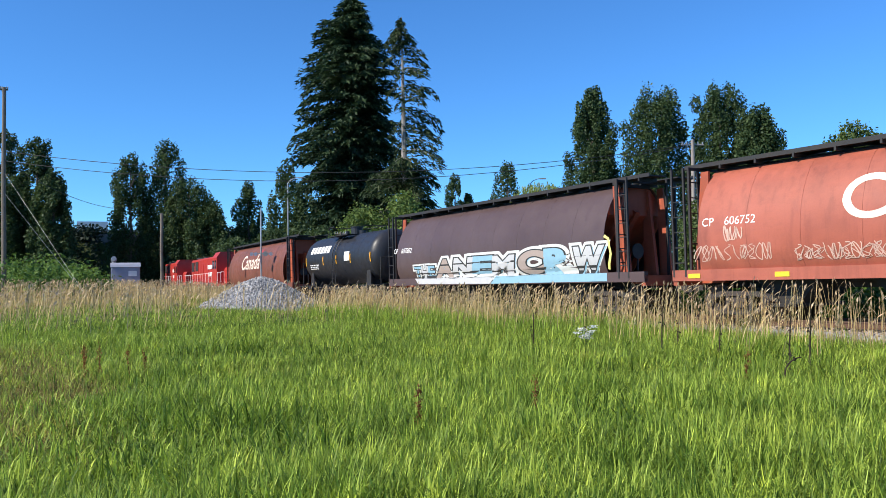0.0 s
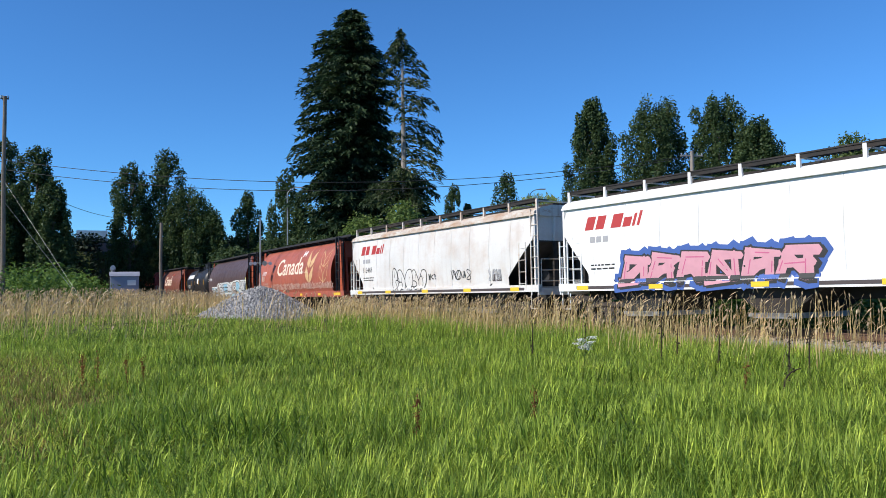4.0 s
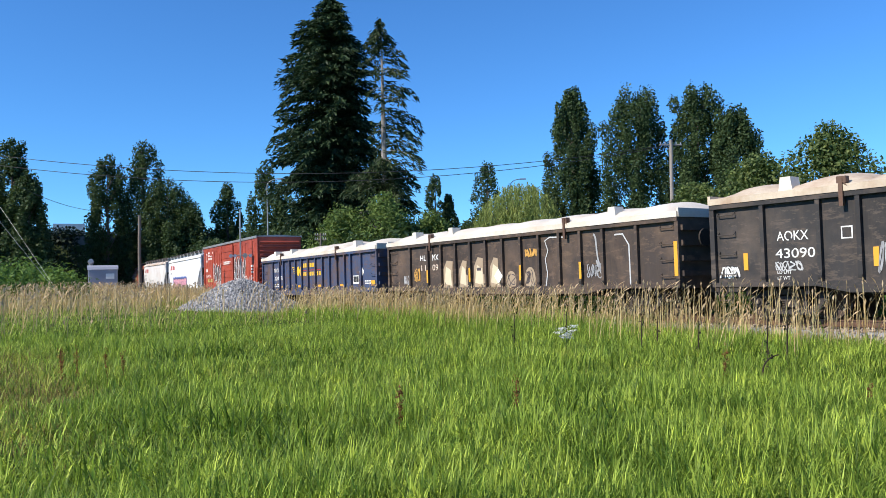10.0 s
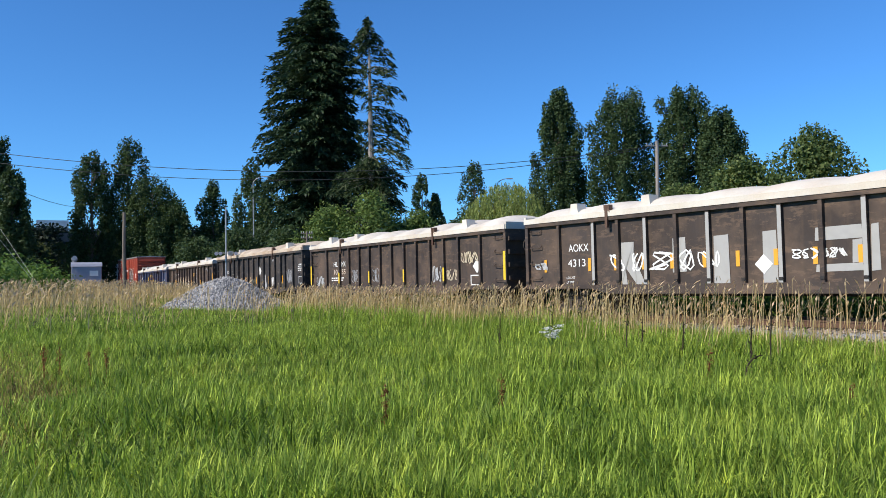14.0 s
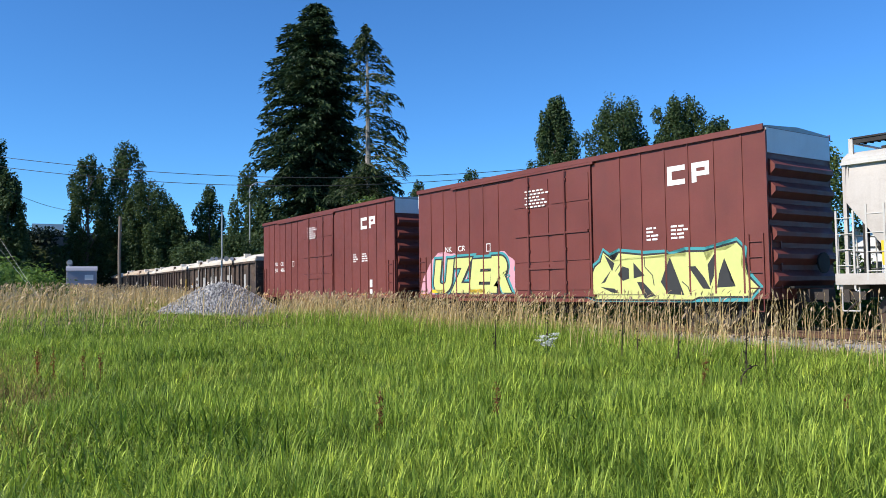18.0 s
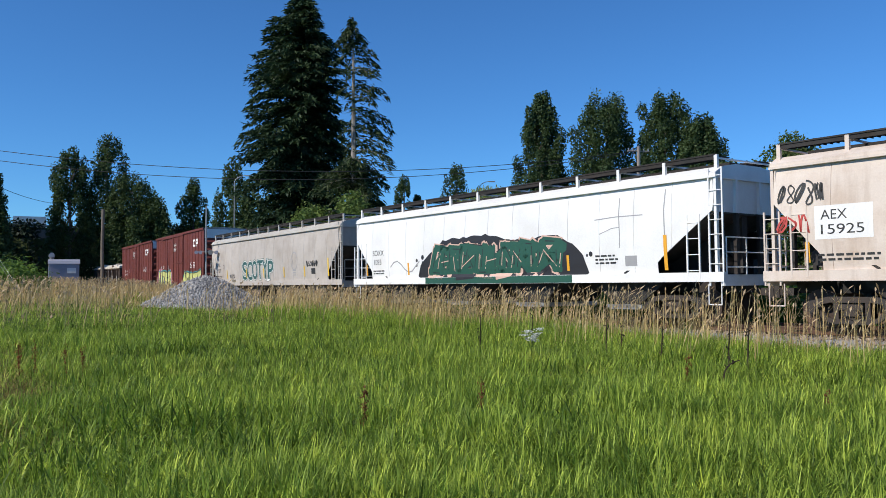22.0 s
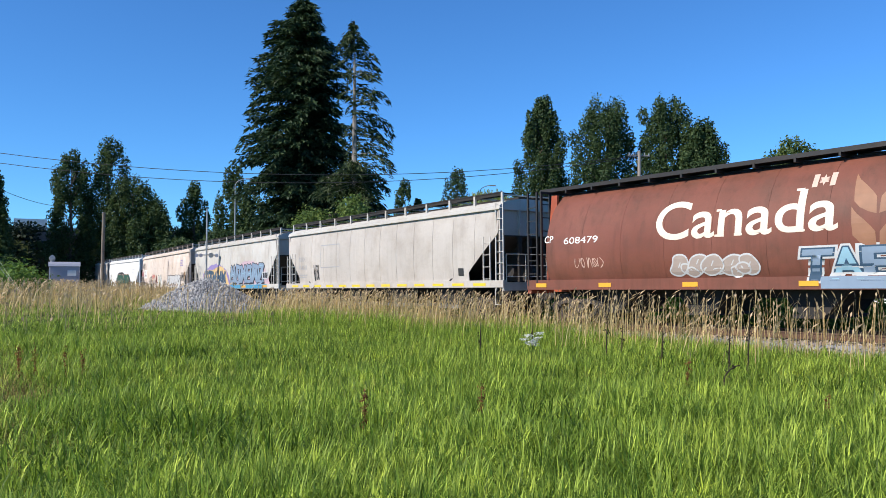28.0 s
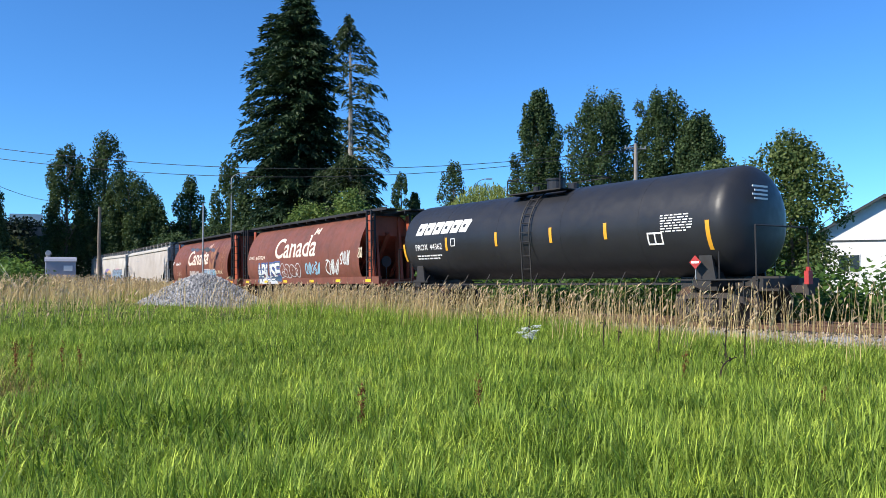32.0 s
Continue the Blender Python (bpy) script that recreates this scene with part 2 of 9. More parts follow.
RUST = (0.16, 0.07, 0.035)
M = {
    "orange": paint("faded orange red paint", (0.44, 0.112, 0.065), 0.42, (0.17, 0.055, 0.04), 0.5, streak=1.0),
    "brownred": paint("brown red paint", (0.215, 0.070, 0.044), 0.55, (0.11, 0.055, 0.038), 0.5, streak=1.0, spec=0.25),
    "endred": paint("red oxide end paint", (0.46, 0.095, 0.04), 0.35, (0.08, 0.035, 0.025), 0.6),
    "maroon": paint("dull maroon paint", (0.095, 0.058, 0.056), 0.25, (0.06, 0.035, 0.03), 0.42),
    "white": paint("white hopper paint", (0.93, 0.93, 0.92), 0.12, (0.42, 0.34, 0.26), 0.45),
    "whiterust": paint("white paint with rust", (0.76, 0.75, 0.73), 0.30, (0.42, 0.25, 0.14), 0.5),
    "rustroof": paint("white roof paint with rust", (0.72, 0.68, 0.62), 0.75, (0.40, 0.21, 0.10), 0.55, streak=0.9, scuff=0.7),
    "grey": paint("dirty light grey paint", (0.55, 0.50, 0.45), 0.38, (0.28, 0.22, 0.17), 0.55),
    "cream": paint("dusty cream paint", (0.76, 0.655, 0.57), 0.40, (0.44, 0.29, 0.19), 0.6, streak=0.9),
    "pale": paint("pale grey paint", (0.60, 0.575, 0.53), 0.35, (0.36, 0.28, 0.20), 0.55, streak=0.8),
    "boxred": paint("bright boxcar red", (0.43, 0.068, 0.033), 0.32, (0.13, 0.035, 0.03), 0.45),
    "boxbrown": paint("mineral brown boxcar paint", (0.185, 0.040, 0.028), 0.25, (0.09, 0.035, 0.03), 0.5),
    "blue": paint("worn blue paint", (0.048, 0.074, 0.155), 0.8, (0.13, 0.075, 0.045), 0.55, streak=0.9, scuff=0.9),
    "gonbrown": paint("dark brown gondola paint", (0.058, 0.043, 0.036), 0.62, (0.17, 0.115, 0.08), 0.62, streak=0.9, scuff=0.9, spec=0.2),
    "gonblack": paint("worn black gondola paint", (0.034, 0.031, 0.031), 0.6, (0.13, 0.10, 0.08), 0.62, streak=0.9, scuff=0.9, spec=0.2),
    "tank": paint("satin black tank paint", (0.014, 0.015, 0.020), 0.25, (0.035, 0.034, 0.036), 0.42, spec=0.38),
    "loco": paint("locomotive red paint", (0.52, 0.035, 0.022), 0.12, (0.12, 0.04, 0.03), 0.35, spec=0.5),
    "grimybeige": paint("grimy beige underside", (0.20, 0.155, 0.115), 0.6, (0.06, 0.045, 0.035), 0.7),
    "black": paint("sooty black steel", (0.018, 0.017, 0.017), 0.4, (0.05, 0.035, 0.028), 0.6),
    "under": paint("grimy underframe steel", (0.016, 0.014, 0.013), 0.5, (0.045, 0.030, 0.022), 0.75),
    "truck": paint("dusty cast steel", (0.036, 0.031, 0.029), 0.5, (0.085, 0.058, 0.042), 0.75),
    "wheel": paint("brown wheel steel", (0.075, 0.05, 0.038), 0.5, (0.16, 0.08, 0.045), 0.6, metal=0.2),
    "rail": paint("rusty rail steel", (0.15, 0.08, 0.05), 0.5, (0.10, 0.05, 0.03), 0.55, metal=0.3),
    "galv": paint("galvanised steel", (0.42, 0.43, 0.43), 0.25, (0.2, 0.16, 0.13), 0.45, metal=0.5),
    "cover": paint("white fibreglass cover", (0.76, 0.70, 0.60), 0.40, (0.56, 0.42, 0.28), 0.55, streak=0.5),
    "tarpbrown": paint("dusty stained cover", (0.64, 0.53, 0.40), 0.7, (0.36, 0.22, 0.13), 0.65, streak=0.5),
    "yellow": plain("yellow reflector", (0.78, 0.52, 0.03), 0.4, var=0.06),
    "amber": plain("amber reflector", (0.75, 0.36, 0.03), 0.4, var=0.06),
    "letter": plain("white lettering", (0.80, 0.79, 0.76), 0.55, var=0.08, scale=14),
    "cream_letter": plain("cream lettering", (0.74, 0.60, 0.48), 0.55, var=0.14, scale=9),
    "wheat": plain("faded wheat emblem", (0.55, 0.35, 0.17), 0.55, var=0.2, scale=3),
    "wheat_faded": plain("worn wheat emblem", (0.27, 0.125, 0.065), 0.55, var=0.25, scale=3),
    "darkletter": plain("black lettering", (0.03, 0.03, 0.03), 0.6, var=0.2),
    "redletter": plain("red lettering", (0.40, 0.035, 0.03), 0.5, var=0.12),
    "gold": plain("yellow lettering", (0.75, 0.45, 0.03), 0.5, var=0.15, scale=5),
    "wood": paint("weathered pole wood", (0.22, 0.18, 0.14), 0.4, (0.10, 0.08, 0.06), 0.85, streak=1.0),
    "tie": paint("tarred tie wood", (0.06, 0.045, 0.035), 0.5, (0.12, 0.09, 0.07), 0.9),
    "stone": plain("crushed grey stone", (0.30, 0.29, 0.28), 0.85, var=0.35, scale=2.2, bumpy=0.4),
    "concrete": plain("stained concrete", (0.16, 0.15, 0.14), 0.9, var=0.35, scale=1.1, bumpy=0.3),
    "dark": plain("soot black lining", (0.012, 0.012, 0.012), 0.95, var=0.2),
    "booth": plain("grey steel cabinet", (0.30, 0.31, 0.37), 0.45, var=0.1, scale=2),
    "wire": plain("black cable", (0.02, 0.02, 0.02), 0.5),
    "stucco": plain("white stucco", (0.78, 0.77, 0.74), 0.85, var=0.06, scale=4, bumpy=0.3),
    "shingle": plain("dark roof shingle", (0.035, 0.045, 0.05), 0.8, var=0.3, scale=8, bumpy=0.4),
    "pane": plain("dark window glass", (0.02, 0.025, 0.03), 0.08, var=0.1, bumpy=0),
    "bark": paint("grey brown bark", (0.15, 0.12, 0.09), 0.5, (0.06, 0.05, 0.04), 0.9, streak=1.0),
    "palebark": paint("pale dead bark", (0.34, 0.30, 0.26), 0.4, (0.12, 0.10, 0.08), 0.9, streak=1.0),
    "asphalt": plain("asphalt", (0.05, 0.05, 0.05), 0.9, var=0.2),
    "headlamp": plain("clear lens glass", (0.6, 0.6, 0.58), 0.1, var=0.05, bumpy=0),
    "fir": leafy("fir needles", (0.013, 0.030, 0.016), (0.055, 0.090, 0.036), (0.04, 0.07, 0.02), 0.12),
    "thinfir": leafy("hemlock needles", (0.018, 0.036, 0.015), (0.060, 0.085, 0.032), (0.06, 0.09, 0.02), 0.15),
    "poplar": leafy("poplar leaves", (0.028, 0.056, 0.025), (0.088, 0.130, 0.052), (0.11, 0.17, 0.03), 0.24),
    "broad": leafy("broad leaves", (0.035, 0.070, 0.022), (0.165, 0.205, 0.070), (0.16, 0.25, 0.03), 0.28),
    "willow": leafy("willow leaves", (0.15, 0.19, 0.05), (0.34, 0.40, 0.13), (0.22, 0.30, 0.05), 0.3),
    "bush": leafy("light shrub leaves", (0.07, 0.12, 0.03), (0.20, 0.27, 0.08), (0.18, 0.27, 0.04), 0.28),
    "bramble": leafy("bramble leaves", (0.030, 0.072, 0.016), (0.105, 0.185, 0.040), (0.18, 0.30, 0.03), 0.28),
    # brighter copy of the bramble leaves: sunlight on the bank put into the colour
    "bank": leafy("bramble leaves with sunlight painted in", (0.045, 0.10, 0.02), (0.17, 0.27, 0.06), (0.2, 0.32, 0.04), 0.28),
    # near-black leaf colour stands in for deep shade on the hillside
    "shade": leafy("leaves with shade painted in", (0.007, 0.014, 0.008), (0.022, 0.036, 0.018), (0.03, 0.05, 0.015), 0.1),
    "grass": leafy("green grass blades", (0.050, 0.100, 0.014), (0.49, 0.61, 0.105), (0.42, 0.60, 0.07), 0.28, 0.50, (0.27, 0.40, 0.26), 0.8),
    "deepgrass": leafy("dark lush grass", (0.026, 0.062, 0.009), (0.25, 0.36, 0.045), (0.20, 0.34, 0.03), 0.24, 0.55, clump=0.6),
    "trodden": leafy("worn brown grass", (0.11, 0.085, 0.028), (0.35, 0.28, 0.10), (0.3, 0.25, 0.1), 0.2, 0.8),
    "tipgrass": leafy("yellowing grass blades", (0.20, 0.25, 0.04), (0.52, 0.52, 0.13), (0.5, 0.5, 0.10), 0.3, 0.6),
    "straw": leafy("dry grass stems", (0.37, 0.26, 0.11), (0.80, 0.62, 0.33), (0.68, 0.52, 0.24), 0.32, 0.7),
    "seed": leafy("seed heads", (0.32, 0.23, 0.13), (0.68, 0.52, 0.33), (0.6, 0.48, 0.30), 0.3, 0.8),
    "dock": leafy("rusty dock stalks", (0.12, 0.045, 0.018), (0.27, 0.12, 0.05), (0.3, 0.1, 0.04), 0.15, 0.8),
    "darkstalk": leafy("dark dead stalks", (0.030, 0.024, 0.018), (0.070, 0.052, 0.036), (0.05, 0.04, 0.03), 0.05, 0.8),
    "bloom": leafy("white blossoms", (0.60, 0.62, 0.58), (0.85, 0.85, 0.82), (0.8, 0.8, 0.7), 0.2, 0.7),
}


def earth_material():
    m, nt, b = nodes_of("field earth")
    v = coords(nt, "World")
    f = noise_out(nt, v, 0.35, 5)
    c = ramp(nt, f, [(0.3, (0.030, 0.040, 0.012)), (0.55, (0.050, 0.065, 0.020)), (0.8, (0.13, 0.10, 0.055))])
    c = mix(nt, 0.5, c, ramp(nt, noise_out(nt, v, 9, 4), [(0.3, (0.45, 0.45, 0.4)), (0.7, (1.2, 1.2, 1.1))]), "MULTIPLY")
    nt.links.new(c, b.inputs["Base Color"])
    b.inputs["Roughness"].default_value = 0.95
    b.inputs["Specular IOR Level"].default_value = 0.1
    bump(nt, b, noise_out(nt, v, 14, 4), 0.6, 0.06)
    return m


M["earth"] = earth_material()
for key, col in {"g_black": (0.02, 0.02, 0.025), "g_pink": (0.60, 0.30, 0.36), "g_haze": (0.50, 0.36, 0.40), "g_blue": (0.05, 0.11, 0.35), "g_teal": (0.05, 0.28, 0.30), "g_sky": (0.24, 0.42, 0.52), "g_yellow": (0.74, 0.68, 0.20), "g_lime": (0.56, 0.58, 0.20), "g_green": (0.016, 0.085, 0.058), "g_slate": (0.20, 0.27, 0.36), "g_navy": (0.03, 0.07, 0.12), "g_peach": (0.60, 0.42, 0.20), "g_purple": (0.25, 0.20, 0.42), "g_red": (0.50, 0.07, 0.06), "g_grey": (0.33, 0.33, 0.34), "g_cream": (0.62, 0.52, 0.36), "g_magenta": (0.52, 0.12, 0.24), "g_faded": (0.36, 0.27, 0.18), "g_taupe": (0.36, 0.29, 0.25), "g_faint": (0.60, 0.40, 0.32), "g_chrome": (0.50, 0.50, 0.50), "g_pale": (0.60, 0.61, 0.58), "g_blue2": (0.07, 0.27, 0.42), "g_dark": (0.07, 0.055, 0.055), "g_orange": (0.62, 0.34, 0.08), "g_wash": (0.37, 0.36, 0.34), "g_teal2": (0.030, 0.105, 0.100)}.items():
    M[key] = plain("spray paint " + key[2:], col, 0.6, var=0.12, scale=5, bumpy=0)

# ---------------------------------------------------------------- building helpers
def box(bm, x0, x1, y0, y1, z0, z1):
    v = [bm.verts.new((x, y, z)) for z in (z0, z1) for y in (y0, y1) for x in (x0, x1)]
    for f in ((0, 2, 3, 1), (4, 5, 7, 6), (0, 1, 5, 4), (2, 6, 7, 3), (0, 4, 6, 2), (1, 3, 7, 5)):
        bm.faces.new([v[i] for i in f])


def rod(bm, p, q, r, seg=6, r2=None):
    p, q = Vector(p), Vector(q)
    d = (q - p).normalized()
    u = d.orthogonal().normalized()
    w = d.cross(u)
    r2 = r if r2 is None else r2
    a = [bm.verts.new(p + (u * math.cos(k) + w * math.sin(k)) * r) for k in (2 * math.pi * i / seg for i in range(seg))]
    b = [bm.verts.new(q + (u * math.cos(k) + w * math.sin(k)) * r2) for k in (2 * math.pi * i / seg for i in range(seg))]
    for i in range(seg):
        bm.faces.new((a[i], a[(i + 1) % seg], b[(i + 1) % seg], b[i]))
    bm.faces.new(a[::-1]), bm.faces.new(b)


def tube(bm, pts, radii, seg=8):
    """One bent round bar through the points."""
    pts = [Vector(p) for p in pts]
    loops = []
    for i, p in enumerate(pts):
        d = (pts[min(i + 1, len(pts) - 1)] - pts[max(i - 1, 0)]).normalized()
        u = Vector((0.31, 0.95, 0.02)).cross(d).normalized()
        w = d.cross(u)
        loops.append([bm.verts.new(p + (u * math.cos(k) + w * math.sin(k)) * radii[i]) for k in (2 * math.pi * j / seg for j in range(seg))])
    for a, b in zip(loops, loops[1:]):
        for j in range(seg):
            bm.faces.new((a[j], a[(j + 1) % seg], b[(j + 1) % seg], b[j]))
    bm.faces.new(loops[0][::-1]), bm.faces.new(loops[-1])


def prism(bm, pts, y0, y1):
    """A polygon of (x, z) drawn out from y0 to y1."""
    a = [bm.verts.new((x, y0, z)) for x, z in pts]
    b = [bm.verts.new((x, y1, z)) for x, z in pts]
    n = len(pts)
    for i in range(n):
        bm.faces.new((a[i], a[(i + 1) % n], b[(i + 1) % n], b[i]))
    bm.faces.new(a[::-1]), bm.faces.new(b)


def section(bm, pts, x0, x1):
    """A polygon of (y, z) drawn out from x0 to x1."""
    a = [bm.verts.new((x0, y, z)) for y, z in pts]
    b = [bm.verts.new((x1, y, z)) for y, z in pts]
    n = len(pts)
    for i in range(n):
        bm.faces.new((a[i], a[(i + 1) % n], b[(i + 1) % n], b[i]))
    bm.faces.new(a[::-1]), bm.faces.new(b)


def lathe(bm, rings, seg=28):
    """Rings of (x, radius, z of the axis) round an axis along x."""
    loops = []
    for x, r, zc in rings:
        loops.append([bm.verts.new((x, r * math.cos(2 * math.pi * i / seg), zc + r * math.sin(2 * math.pi * i / seg))) for i in range(seg)])
    for a, b in zip(loops, loops[1:]):
        for i in range(seg):
            bm.faces.new((a[i], a[(i + 1) % seg], b[(i + 1) % seg], b[i]))
    bm.faces.new(loops[0][::-1]), bm.faces.new(loops[-1])


def skin(bm, x0, x1, prof, sgn=1, lim=None, t=0.02, nx=1):
    """A plate that follows the profile of (y, z), between x0 and x1, kept inside lim(z)."""
    grids = []
    for back in (0.0, t):
        g = []
        for i in range(nx + 1):
            x = x0 + (x1 - x0) * i / nx
            col = []
            for y, z in prof:
                lo, hi = lim(z) if lim else (-1e9, 1e9)
                col.append(bm.verts.new((min(max(x, lo), hi), sgn * (y - back), z)))
            g.append(col)
        grids.append(g)
    f, b = grids
    m = len(prof) - 1
    for i in range(nx):
        for j in range(m):
            bm.faces.new((f[i][j], f[i + 1][j], f[i + 1][j + 1], f[i][j + 1]))
            bm.faces.new((b[i][j], b[i][j + 1], b[i + 1][j + 1], b[i + 1][j]))
    for i in range(nx):
        for j in (0, m):
            bm.faces.new((f[i][j], b[i][j], b[i + 1][j], f[i + 1][j]))
    for j in range(m):
        for i in (0, nx):
            bm.faces.new((f[i][j], f[i][j + 1], b[i][j + 1], b[i][j]))


def mesh_of(bm, name, material, smooth_faces=False, clean=True):
    if clean:
        bmesh.ops.remove_doubles(bm, verts=bm.verts, dist=1e-5)
        bmesh.ops.recalc_face_normals(bm, faces=bm.faces)
    me = bpy.data.meshes.new(name)
    bm.to_mesh(me)
    bm.free()
    me.materials.append(material)
    if smooth_faces:
        me.polygons.foreach_set("use_smooth", [True] * len(me.polygons))
        me.set_sharp_from_angle(angle=radians(35))
    return me


def part(name, bm, material, parent, label="", smooth_faces=False):
    ob = new(name, mesh_of(bm, name, material, smooth_faces))
    ob.parent = parent
    if label:
        ob["label"] = label
    return ob


def share(name, me, parent, m=None, label=""):
    ob = new(name, me)
    ob.parent = parent
    if m is not None:
        ob.matrix_basis = m
    if label:
        ob["label"] = label
    return ob


def fast_mesh(name, verts, faces, material, corners=4):
    """A mesh from arrays: verts (n, 3), faces (m, corners)."""
    me = bpy.data.meshes.new(name)
    v, f = np.asarray(verts, np.float32), np.asarray(faces, np.int32)
    me.vertices.add(len(v))
    me.vertices.foreach_set("co", v.ravel())
    me.loops.add(f.size)
    me.loops.foreach_set("vertex_index", f.ravel())
    me.polygons.add(len(f))
    me.polygons.foreach_set("loop_start", np.arange(0, f.size, corners, dtype=np.int32))
    me.update(calc_edges=True)
    me.materials.append(material)
    return me


def thing(name, m=None, label="", category="", group="", kind=""):
    ob = new(name)
    if m is not None:
        ob.matrix_basis = m
    return tagged(ob, label, category, group, kind)


# ---------------------------------------------------------------- ground and railway
def axis(fine, step, far):
    v = list(np.arange(-fine, fine + 0.1, step))
    d, x = step, fine
    while x < far:
        d *= 1.35
        x += d
        v = [-x] + v + [x]
    return v


def build_ground():
    xs, ys = axis(70, 1.25, 2600), [y + 40 for y in axis(75, 1.25, 2600)]
    v = [(x, y, ground_z(x, y)) for y in ys for x in xs]
    n = len(xs)
    f = [(j * n + i, j * n + i + 1, (j + 1) * n + i + 1, (j + 1) * n + i) for j in range(len(ys) - 1) for i in range(n - 1)]
    ob = new("ground", fast_mesh("ground", v, f, M["earth"]))
    ob.data.polygons.foreach_set("use_smooth", [True] * len(ob.data.polygons))
    tagged(ob, "grassy field earth beside the railway", "ground", kind="structure")


build_ground()

STATIONS = [float(s) for s in range(-480, 0, 40)] + [float(s) for s in range(0, 160, 4)] + [float(s) for s in range(160, 520, 40)]


def strip(name, outline, material, label, category, lift=0.0):
    """A long body on the line of the track, with a cross-section of (across, up)."""
    bm = bmesh.new()
    loops = []
    for s in STATIONS:
        m = on_track(s)
        loops.append([bm.verts.new(m @ Vector((0, y, z + lift))) for y, z in outline])
    k = len(outline)
    for a, b in zip(loops, loops[1:]):
        for i in range(k):
            bm.faces.new((a[i], a[(i + 1) % k], b[(i + 1) % k], b[i]))
    bm.faces.new(loops[0][::-1]), bm.faces.new(loops[-1])
    ob = new(name, mesh_of(bm, name, material))
    return tagged(ob, label, category, kind="structure")


strip("trackbed", [(2.9, -0.62), (1.75, -0.22), (-1.75, -0.22), (-2.9, -0.62), (-2.9, -0.9), (2.9, -0.9)], M["stone"], "grey crushed stone ballast bed under the rails", "trackbed")
for sgn in (1, -1):
    y = 0.7525 * sgn
    strip("rail", [(y - 0.07, -0.172), (y + 0.07, -0.172), (y + 0.07, -0.155), (y + 0.012, -0.13), (y + 0.012, -0.045), (y + 0.036, -0.035), (y + 0.034, -0.002), (y + 0.020, 0.0),
                   (y - 0.020, 0.0), (y - 0.034, -0.002), (y - 0.036, -0.035), (y - 0.012, -0.045), (y - 0.012, -0.13), (y - 0.07, -0.155)], M["rail"], "rusty brown steel rail on wooden ties", "rail")


# ---------------------------------------------------------------- tunnel and hill
def arch(r, h, n=14):
    """Half outline points of an arch: (across, up)."""
    pts = [(r, -0.6)]
    for i in range(n + 1):
        k = math.pi * i / n
        pts.append((r * math.cos(k), h - r + r * math.sin(k)))
    pts.append((-r, -0.6))
    return pts


PORTAL = 142.0


def hill_z(s, o):
    """Height of the hill over the tunnel, o metres to the side of the track."""
    top = 9.8 * smooth(110, 14, abs(o))
    z = -1.2 + (top + 1.2) * smooth(PORTAL - 13, PORTAL - 0.5, s + 0.10 * max(0.0, abs(o) - 12))
    if abs(o) < 7 and s < PORTAL:
        z = -2.5
    z += 0.5 * noise.noise((s * 0.2, o * 0.2, 7.0))
    return max(z, 9.6) if abs(o) < 8 and s >= PORTAL else z


